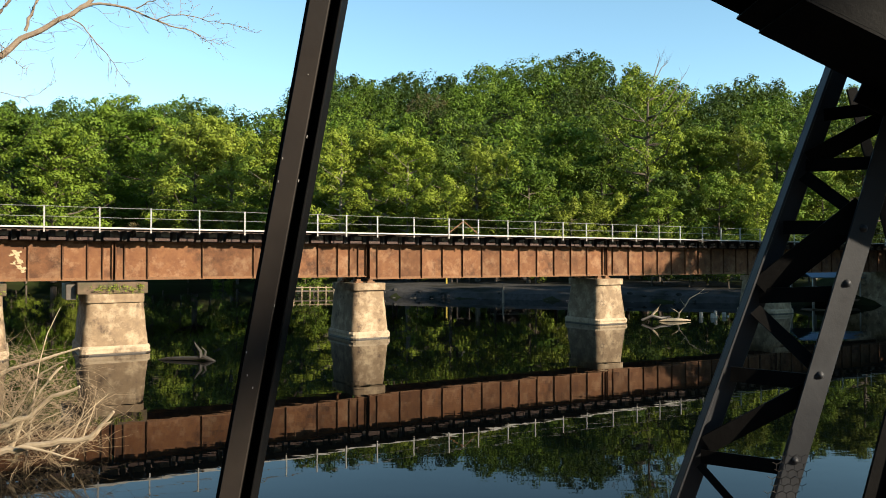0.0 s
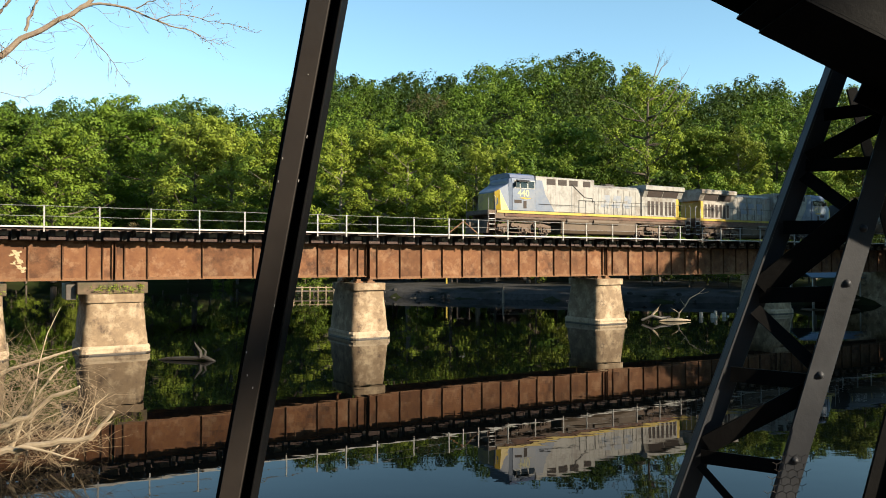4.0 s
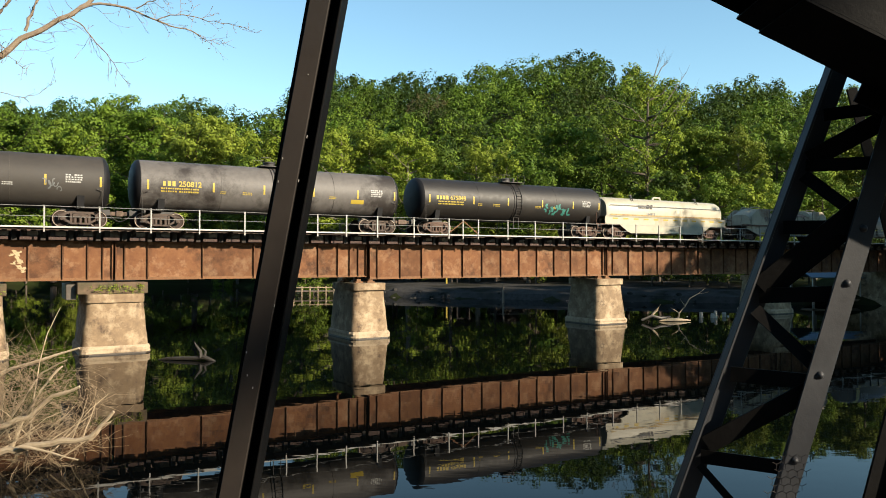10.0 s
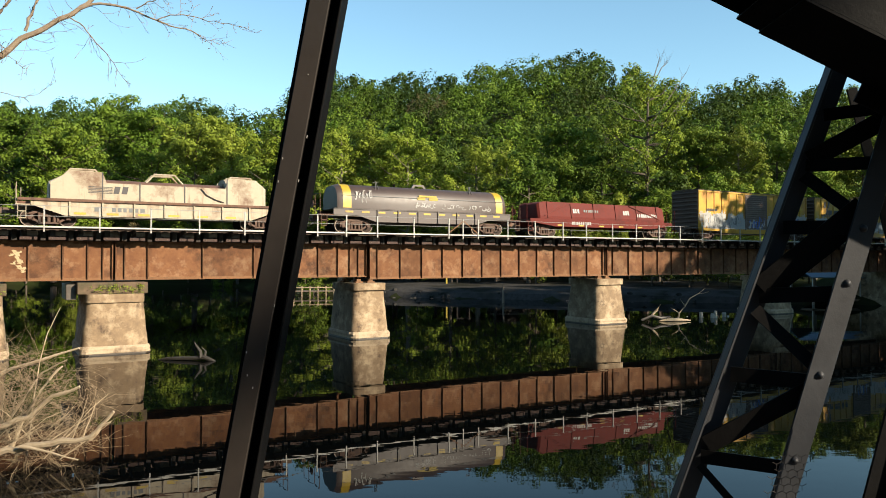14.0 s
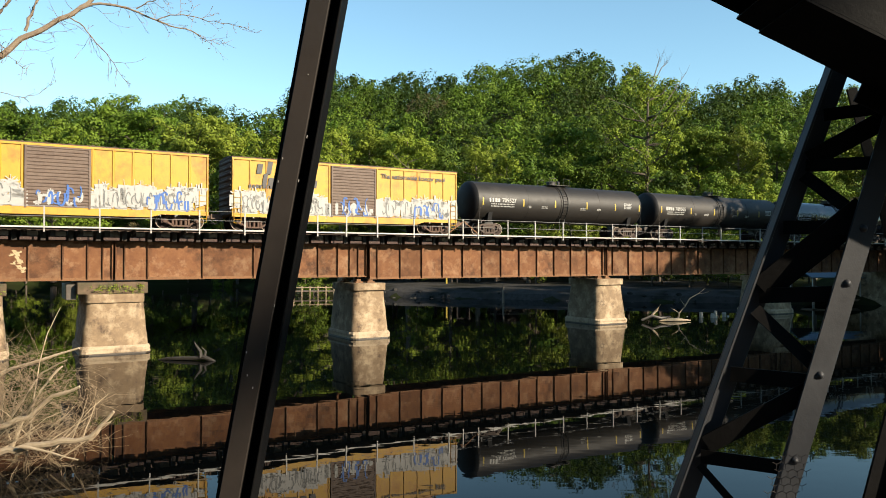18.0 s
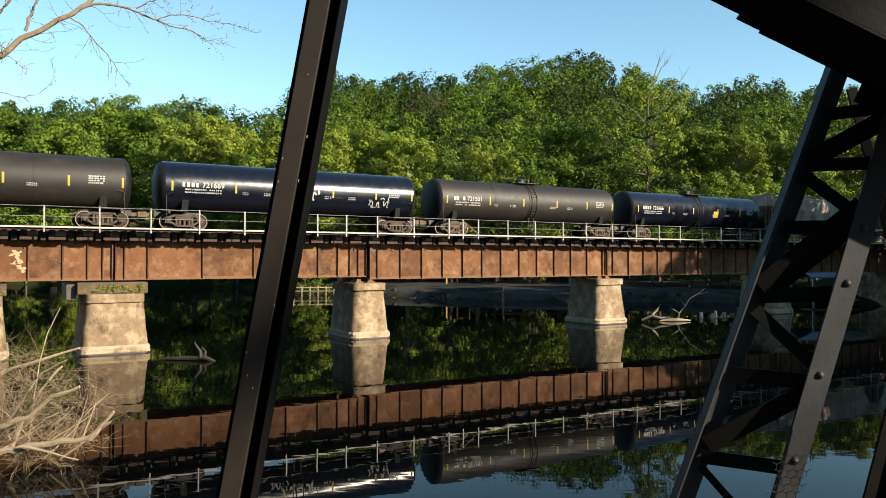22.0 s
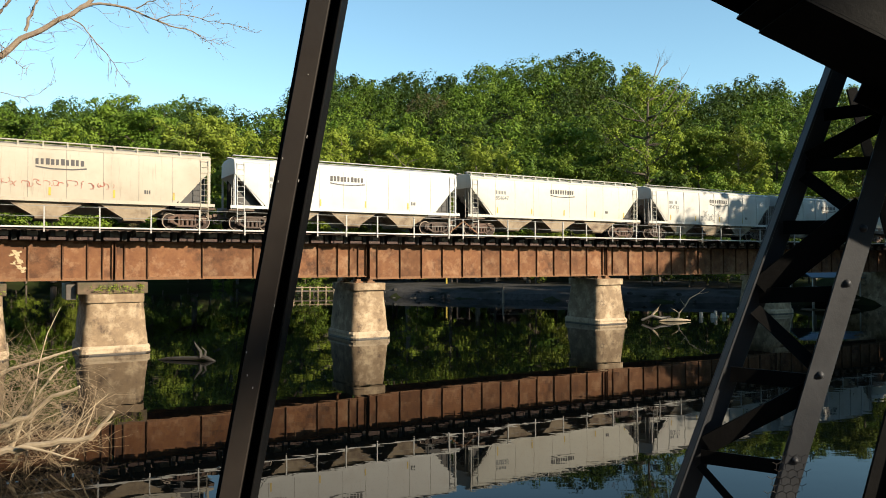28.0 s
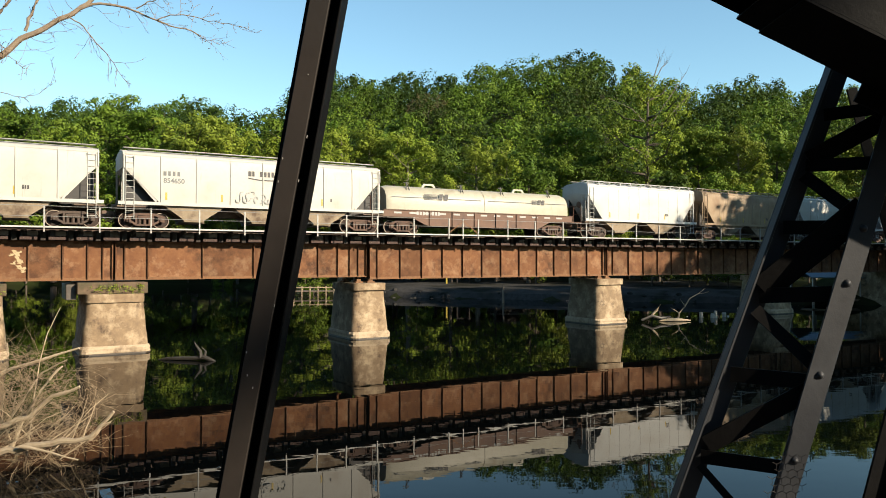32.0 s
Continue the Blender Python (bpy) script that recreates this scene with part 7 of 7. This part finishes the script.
def stick(pts, r0, r1, seed, mat=DRIFT, name="limb", label=""):
    r = random.Random(seed)
    pts = [Vector(p) for p in pts]
    fine = []
    for a, b in zip(pts, pts[1:]):
        for k in range(3):
            fine.append(a.lerp(b, k / 3) + Vector((r.uniform(-1, 1), r.uniform(-1, 1), r.uniform(-1, 1))) * r0 * 0.35)
    fine.append(pts[-1])
    n = len(fine)
    return part(name, Geo().path(fine, [(r0 + (r1 - r0) * i / (n - 1)) * r.uniform(0.85, 1.15) for i in range(n)], 7), mat, heap, label, smooth=True)


stick([(-11.4, 17.5, 0.6), (-10.51, 17.5, 1.22), (-9.81, 17.5, 1.5), (-9.22, 17.5, 1.98), (-8.59, 17.5, 2.2)], 0.085, 0.03, 1)
stick([(-12.2, 19, 1.7), (-11.41, 19, 2.28), (-10.39, 19, 2.62), (-9.35, 19, 2.93)], 0.07, 0.025, 2)
stick([(-10.5, 18, 0.6), (-10.16, 18, 1.44), (-9.58, 18, 2.28), (-9.26, 18, 2.61)], 0.05, 0.02, 3)
stick([(-11.2, 17, 0.45), (-10.34, 17, 0.77), (-9.84, 17, 0.84), (-8.98, 17, 1.0), (-8.2, 17, 1.08), (-7.95, 17, 1.28), (-7.56, 17, 1.71)], 0.105, 0.04, 4, DRIFT, "limb", "split log with raw orange wood")
stick([(-8.1, 17.02, 1.1), (-7.9, 17.0, 1.32), (-7.62, 16.95, 1.48)], 0.07, 0.02, 14)
stick([(-9.6, 16.8, 0.95), (-9.12, 16.8, 0.89), (-8.27, 16.8, 0.66)], 0.04, 0.015, 5)
stick([(-10.3, 18.5, 1.2), (-10.09, 18.5, 2.65), (-9.9, 18.5, 3.36), (-9.58, 18.5, 4.0)], 0.018, 0.006, 6)
stick([(-10.9, 18.3, 1.0), (-10.3, 18.2, 1.8), (-9.9, 18.2, 2.4), (-9.2, 18.1, 2.75)], 0.04, 0.012, 9)
rr = random.Random(12)
for i in range(26):
    a = Vector((rr.uniform(-11.6, -9.0), rr.uniform(16.8, 19.4), rr.uniform(0.4, 1.0)))
    d = Vector((rr.uniform(-0.3, 1.0), rr.uniform(-0.4, 0.4), rr.uniform(0.1, 0.9))).normalized() * rr.uniform(0.9, 2.0)
    stick([a, a + d * 0.35, a + d * 0.7 + Vector((0, 0, rr.uniform(-0.1, 0.1))), a + d], 0.017, 0.005, 40 + i)
tw = Geo()
for i in range(1500):
    u = rr.random()
    x = -12.0 + 3.15 * u ** 1.1
    hi = 3.05 * (1 - 0.66 * max(0, (x + 10.7) / 3.0)) if x > -10.7 else 3.0
    p = Vector((x, rr.uniform(17.0, 19.6), 0.35 + (hi - 0.3) * rr.random() ** 1.05))
    d = Vector((rr.uniform(-1, 1), rr.uniform(-0.7, 0.7), rr.uniform(-0.7, 0.9))).normalized()
    q, ln = [p], rr.uniform(0.35, 1.25)
    for j in range(4):
        d = (d + Vector((rr.uniform(-0.45, 0.45), rr.uniform(-0.45, 0.45), rr.uniform(-0.5, 0.35)))).normalized()
        q.append(q[-1] + d * ln / 4)
    r0 = rr.uniform(0.0022, 0.0065)
    tw.path(q, [r0, r0 * 0.9, r0 * 0.75, r0 * 0.55, r0 * 0.3], 4)
tagged(part("tangle", tw, TWIG, heap, "tangle of dry brown twigs"), kind="stuff")

# ---- drift in the river ----
snag = thing("river_log", pose(0, 0, 0.13), "dark waterlogged log with a broken root end", "driftwood")
WETWOOD = surf("wet_grey_wood", (0.016, 0.013, 0.010), (0.034, 0.028, 0.021), 0.6, 0.0, 10.0, 0.4)
part("log", Geo().path([(-14.35, 37.3, 0.02), (-13.9, 37.2, 0.10), (-13.2, 37.1, 0.12), (-12.4, 37, 0.14), (-11.9, 36.9, 0.20), (-11.5, 36.8, 0.06), (-11.1, 36.7, -0.1)], [0.03, 0.08, 0.10, 0.11, 0.13, 0.09, 0.04], 8), WETWOOD, snag, smooth=True)
part("root", Geo().path([(-12.1, 36.9, 0.2), (-12.1, 36.9, 0.5), (-12.3, 36.9, 0.75), (-12.42, 36.9, 0.98)], [0.11, 0.085, 0.06, 0.015], 7), WETWOOD, snag, smooth=True)
part("root", Geo().path([(-11.9, 36.9, 0.25), (-11.85, 36.9, 0.5), (-12.05, 36.9, 0.72)], [0.09, 0.06, 0.015], 7), WETWOOD, snag, smooth=True)
drift = thing("stranded_branch", pose(0, 0, 0.12), "bleached branch stranded beside the bridge pier", "driftwood")
part("log", Geo().path([(17.6, 60.2, 0.10), (18.4, 60.3, 0.20), (19.4, 60.4, 0.16), (20.3, 60.5, 0.12)], [0.05, 0.16, 0.14, 0.03], 8), DRIFT, drift, "flat bleached log", smooth=True)
part("log", Geo().path([(16.0, 59.6, 0.2), (16.9, 59.7, 0.55), (17.6, 59.8, 0.35), (18.6, 60.6, 0.4)], [0.1, 0.12, 0.12, 0.1], 8), WETWOOD, drift, smooth=True)
part("stub", Geo().path([(16.9, 59.8, 0.6), (17.3, 59.8, 1.0), (17.6, 59.8, 1.45)], [0.08, 0.10, 0.03], 7), DRIFT, drift, smooth=True)
part("branch", Geo().path([(19.2, 60.4, 0.2), (19.3, 60.4, 0.7), (19.8, 60.4, 1.3), (20.2, 60.5, 1.9), (20.9, 60.5, 2.3), (21.5, 60.5, 2.75)], [0.08, 0.07, 0.06, 0.05, 0.035, 0.012], 6).path([(20.9, 60.5, 2.3), (21.4, 60.5, 2.35), (21.8, 60.5, 2.5)], [0.025, 0.02, 0.008], 5).path([(19.8, 60.4, 1.3), (19.5, 60.4, 1.7), (19.4, 60.4, 1.9)], [0.03, 0.02, 0.008], 5).path([(19.3, 60.4, 0.75), (18.9, 60.4, 1.0), (18.6, 60.4, 1.15)], [0.04, 0.03, 0.01], 5), DRIFT, drift, smooth=True)
twg = thing("stranded_branch", pose(0, 0, 0.12), "pale broken branch at the foot of the pier", "driftwood")
part("branch", Geo().path([(14.3, 72.5, 0.1), (14.8, 72.5, 0.5), (15.4, 72.5, 0.9)], [0.08, 0.06, 0.02], 6).path([(14.6, 72.4, 0.35), (15.4, 72.4, 0.4), (16.0, 72.4, 0.35)], [0.05, 0.05, 0.02], 6), DRIFT, twg, smooth=True)
for x, y, h, r in ((22.58, 64.7, 0.62, 0.17), (23.3, 63.9, 0.55, 0.17), (23.75, 64.4, 0.75, 0.15), (24.85, 65.3, 0.55, 0.17), (25.3, 65.6, 0.25, 0.12), (21.6, 65.4, 0.2, 0.09)):
    g = Geo().loft([[(r * k * math.cos(a) * (1 + 0.08 * math.sin(3 * a + x)), r * k * math.sin(a), z) for a in [2 * math.pi * i / 12 for i in range(12)]] for z, k in ((-1.5, 1.05), (0.1, 1.0), (h * 0.7, 0.98), (h - 0.03, 0.94), (h, 0.8))])
    solid("old_pile", g, surf("bleached_pile", (0.242, 0.22, 0.185), (0.299, 0.273, 0.229), 0.85, 0.0, 8.0, 0.3, (0.132, 0.106, 0.0792), 2.0, (0.55, 0.7)) if x == 22.58 else bpy.data.materials["bleached_pile"], pose(x, y, 0, 2, 1, 0), "bleached stub of an old timber pile", "timber pile", "old piles in the river", smooth=True)
# snag standing in the river beyond the bridge
solid("standing_snag", Geo().path([(7.0, 86.0, -0.6), (7.0, 86.0, 1.0), (7.05, 86.0, 2.2)], [0.16, 0.13, 0.09], 8), PALE_BARK, Matrix(), "pale dead snag standing at the far water's edge", "dead tree", smooth=True)

# ---- far landing ----
dock = thing("dock", pose(-17.5, 103.4, 0, 0, 0, 8), "pale timber dock with posts at the far shore", "dock")
part("deck", Geo().box(-3.6, 3.6, -0.7, 0.7, 0.75, 0.9), WEATHERED, dock)
for i in range(7):
    for y in (-0.72, 0.72):
        part("post", Geo().tube((-3.3 + 1.1 * i, y, -1.2), (-3.3 + 1.1 * i, y, 1.55 if y < 0 else 1.1), 0.08, n=8), CONCRETE_PALE, dock)
part("rail", Geo().bar((-3.5, -0.76, 1.35), (3.5, -0.76, 1.35), 0.1, 0.05), CONCRETE_PALE, dock)
rng2 = random.Random(9)
for i in range(90):
    x = rng2.uniform(-23, 30)
    y = float(far_bank(x)) + rng2.uniform(-0.9, 2.2)
    r = rng2.uniform(0.14, 0.42)
    g = Geo().loft([[(r * k * math.cos(a) * rng2.uniform(0.8, 1.2), r * k * math.sin(a) * rng2.uniform(0.8, 1.2), z * r) for a in [2 * math.pi * q / 8 for q in range(8)]] for z, k in ((-0.8, 0.9), (0.1, 1.0), (0.5, 0.75), (0.72, 0.3))])
    solid("shore_stone", g, GRAVEL, pose(x, y, max(0.0, float(height(x, y))) + 0.02, 0, 0, i * 37), "grey stone at the far water's edge", "stone", "stones of the far shore")
solid("marker_post", Geo().tube((0, 0, -0.4), (0, 0, 2.2), 0.14, n=10), surf("yellow_post_paint", (0.264, 0.185, 0.0132), (0.299, 0.22, 0.022), 0.6), pose(0.5, 108, float(height(0.5, 108))), "yellow marker post on the gravel landing", "post", smooth=True)
frame_ = thing("timber_frame", pose(3.0, 109, float(height(3.0, 109))), "dark timber sign frame on the landing", "sign frame")
for x in (-0.9, 0.9):
    part("post", Geo().box(x - 0.08, x + 0.08, -0.08, 0.08, -0.3, 2.4), CREOSOTE, frame_)
part("beam", Geo().box(-1.1, 1.1, -0.06, 0.06, 2.1, 2.3), CREOSOTE, frame_)


def far_van(x, y, turn, mat, label):
    z = float(height(x, y))
    van = thing("parked_trailer", pose(x, y, z + 0.05, 0, 0, turn), label, "trailer")
    part("body", Geo().box(-3.4, 3.4, -1.2, 1.2, 0.8, 3.0), mat, van, bevel=0.08)
    part("stripe", Geo().box(-3.3, 3.3, -1.215, -1.205, 1.5, 1.75), CHALK, van)
    for xx in (-2.0, 2.0):
        for yy in (-1.1, 1.1):
            part("wheel", Geo().lathe([(yy - 0.12, 0.2), (yy - 0.12, 0.42), (yy + 0.12, 0.42), (yy + 0.12, 0.2)], "y", 16, (xx, 0, 0.42)), TANK_FITTING, van, smooth=True)


far_van(10.5, 116, 4, TANK_FITTING, "dark trailer parked beside the woods")
pav = thing("pavilion", pose(46.5, 85, 0, 0, 0, 8), "open pavilion with blue metal roof on white posts", "pavilion")
BLUE_ROOF = surf("blue_metal_roof", (0.0264, 0.084, 0.15), (0.0396, 0.106, 0.176), 0.45, 0.2, 4.0, 0.05)
part("roof", Geo().prism([(-2.3, 3.15), (0, 4.1), (2.3, 3.15), (2.3, 3.25), (0, 4.22), (-2.3, 3.25)], -6.0, 3.2, "x"), BLUE_ROOF, pav, "blue metal roof")
part("gable_trim", Geo().prism([(-2.35, 3.10), (0, 4.05), (2.35, 3.10), (2.35, 3.3), (0, 4.28), (-2.35, 3.3)], 3.2, 3.28, "x"), CHALK, pav, "white gable trim")
for x in (-5.6, -2.6, 0.2, 2.9):
    for y in (-2.0, 2.0):
        part("post", Geo().box(x - 0.1, x + 0.1, y - 0.1, y + 0.1, -1.6, 3.2), CHALK, pav, "white post")
part("platform", Geo().box(-6.0, 3.2, -2.3, 2.3, 0.55, 0.8), WEATHERED, pav)

# ---- weeds on the pier tops, and a pale mark on the girder ----
wr = np.random.default_rng(4)
for s, n in ((-20.9, 60), (-27.4, 30)):
    c = np.stack([wr.uniform(-1.2, 1.5, n), wr.uniform(-0.75, -0.5, n), 3.42 + wr.random(n) * 0.42], 1)
    ob = new("weeds", quads_mesh("weeds", leaf_quads(wr, c, np.full(n, 0.13), 10, 0.06), LEAF_C))
    ob.matrix_basis = TRACK @ pose(s, 0, 0)
    tagged(ob, "dry green weeds growing on the pier ledge", "weeds", kind="stuff")
mark = Geo()
mr = random.Random(2)
for i in range(44):
    k = i / 43
    x, z = -25.52 + 0.30 * k + mr.gauss(0, 0.12), 5.62 - 1.05 * k + mr.uniform(-0.08, 0.08)
    if 0.30 < k < 0.42:
        x = -25.40 + mr.gauss(0, 0.04)
    w, h = mr.uniform(0.05, 0.20), mr.uniform(0.04, 0.13)
    mark.add([(x, 0.4335 - 0.0002 * i, z), (x + w, 0.4335 - 0.0002 * i, z + mr.uniform(-0.04, 0.04)), (x + w * 0.8, 0.4335 - 0.0002 * i, z + h), (x - 0.05, 0.4335 - 0.0002 * i, z + h * 0.9)], [(0, 1, 2, 3)])
part("flaked_paint", mark, surf("flaked_cream_paint", (0.273, 0.207, 0.114), (0.308, 0.242, 0.146), 0.8), bpy.data.objects["girder_span.001"], "flakes of old cream paint")


# ---- birds ----
def bird(mat, label, span):
    """A small bird in flight: body, tail and two raised wings."""
    b = thing("bird", Matrix(), label, "bird")
    k = span
    part("body", Geo().lathe([(-0.34 * k, 0.005 * k), (-0.28 * k, 0.05 * k), (-0.1 * k, 0.085 * k), (0.1 * k, 0.07 * k), (0.26 * k, 0.03 * k), (0.30 * k, 0.005 * k)], "x", 10), mat, b, smooth=True)
    part("tail", Geo().prism([(0.22 * k, -0.03 * k), (0.48 * k, -0.09 * k), (0.42 * k, 0), (0.48 * k, 0.09 * k), (0.22 * k, 0.03 * k)], -0.006 * k, 0.006 * k, "z"), mat, b)
    for sy in (-1, 1):
        part("wing", Geo().loft([[(-0.14 * k, sy * 0.05 * k, 0.02 * k), (0.12 * k, sy * 0.05 * k, 0.02 * k), (0.12 * k, sy * 0.05 * k, 0.03 * k), (-0.14 * k, sy * 0.05 * k, 0.035 * k)], [(-0.12 * k, sy * 0.32 * k, 0.16 * k), (0.10 * k, sy * 0.32 * k, 0.16 * k), (0.10 * k, sy * 0.32 * k, 0.167 * k), (-0.12 * k, sy * 0.32 * k, 0.17 * k)], [(0.05 * k, sy * 0.62 * k, 0.2 * k), (0.09 * k, sy * 0.62 * k, 0.2 * k), (0.09 * k, sy * 0.62 * k, 0.204 * k), (0.05 * k, sy * 0.62 * k, 0.204 * k)]]), mat, b)
    return b


BIRD_DARK = surf("dark_feathers", (0.0132, 0.0154, 0.0198), (0.0264, 0.0286, 0.033), 0.7)
swallow = bird(BIRD_DARK, "small dark bird darting under the sky", 0.30)
swallow_b = bird(BIRD_DARK, "small dark bird flying past the treetops", 0.26)
pigeon = bird(CHALK, "white bird flying over the train", 0.75)


# ---- what moves ----
SPEED = 14.3


def motions():
    for car, s0, turn in CARS:
        walk(car, [(t, place(s0 - SPEED * t) @ pose(0, 0, 0, 0, 0, turn)) for t in np.linspace(0, 32, 9)])
    # wheels turn while their car crosses the bridge
    for wheel, car in WHEELS:
        s0, turn = next((b, c) for a, b, c in CARS if a is car)
        x, y, z = wheel.matrix_basis.translation
        t0, t1 = max(0.0, (s0 - 95) / SPEED), min(32.0, (s0 + 45) / SPEED)
        if t1 <= t0:
            continue
        n = int((t1 - t0) * FPS)
        step = SPEED / FPS / WHEEL_R * (1 if turn else -1)
        rows = [(t0 + i / FPS, pose(x, y, z, 0, math.degrees(step * i), 0)) for i in range(n + 1)]
        rows = ([(0.0, rows[0][1])] if t0 > 0.02 else []) + rows + ([(32.0, rows[-1][1])] if t1 < 31.95 else [])
        walk(wheel, rows)
    walk(swallow, [(0.0, pose(6.4, 10, 8.0)), (5.7, pose(6.4, 10, 8.0)), (5.9, pose(4.3, 9.0, 8.1, 0, 10, 0)), (6.0, pose(3.06, 8.0, 7.47, 0, -15, 10)), (6.1, pose(4.6, 13.0, 8.6, 20, 0, 60)), (6.2, pose(6.12, 15.0, 9.25, 0, 0, 120)), (6.3, pose(7.0, 15.0, 9.35, 0, 5, 170)), (6.5, pose(8.8, 15.0, 9.5, 0, 0, 180)), (7.0, pose(13.5, 15.0, 10.0, 0, 0, 180)), (9.0, pose(40, 15.0, 16.0, 0, 0, 180)), (32.0, pose(60, 12.0, 18.0, 0, 0, 180))])
    walk(pigeon, [(0.0, pose(2.0, 78, 5.0, 0, 0, 180)), (5.8, pose(2.0, 72, 5.0, 0, 0, 180)), (5.9, pose(6.6, 62, 10.9, 0, 0, 180)), (6.0, pose(10.12, 62, 13.1, 20, 0, 180)), (6.1, pose(13.2, 62, 13.3, -10, 0, 180)), (6.2, pose(16.1, 62, 13.45, 20, 0, 180)), (6.3, pose(18.6, 62, 13.6, -10, 0, 180)), (6.5, pose(23.3, 62, 13.6, 0, 0, 180)), (7.0, pose(34.5, 62, 15.0, 0, 0, 180)), (8.0, pose(60, 62, 25.0, 0, 0, 180)), (32.0, pose(160, 62, 40.0, 0, 0, 180))])
    walk(swallow_b, [(0.0, pose(30, 8, 12)), (29.0, pose(12.0, 12, 8.9)), (29.8, pose(6.9, 12, 8.6)), (30.0, pose(5.93, 12, 8.53, 0, 0, 0)), (30.2, pose(4.98, 12, 8.51, 25, 0, 0)), (30.3, pose(4.50, 12, 8.53, -30, 0, 0)), (30.4, pose(4.02, 12, 8.55, 60, 0, -10)), (30.6, pose(8.6, 30, 12.0, 0, 0, -70)), (31.0, pose(22.0, 75, 20.0, 0, 0, -80)), (32.0, pose(30.0, 110, 24.0, 0, 0, -80))])


motions()
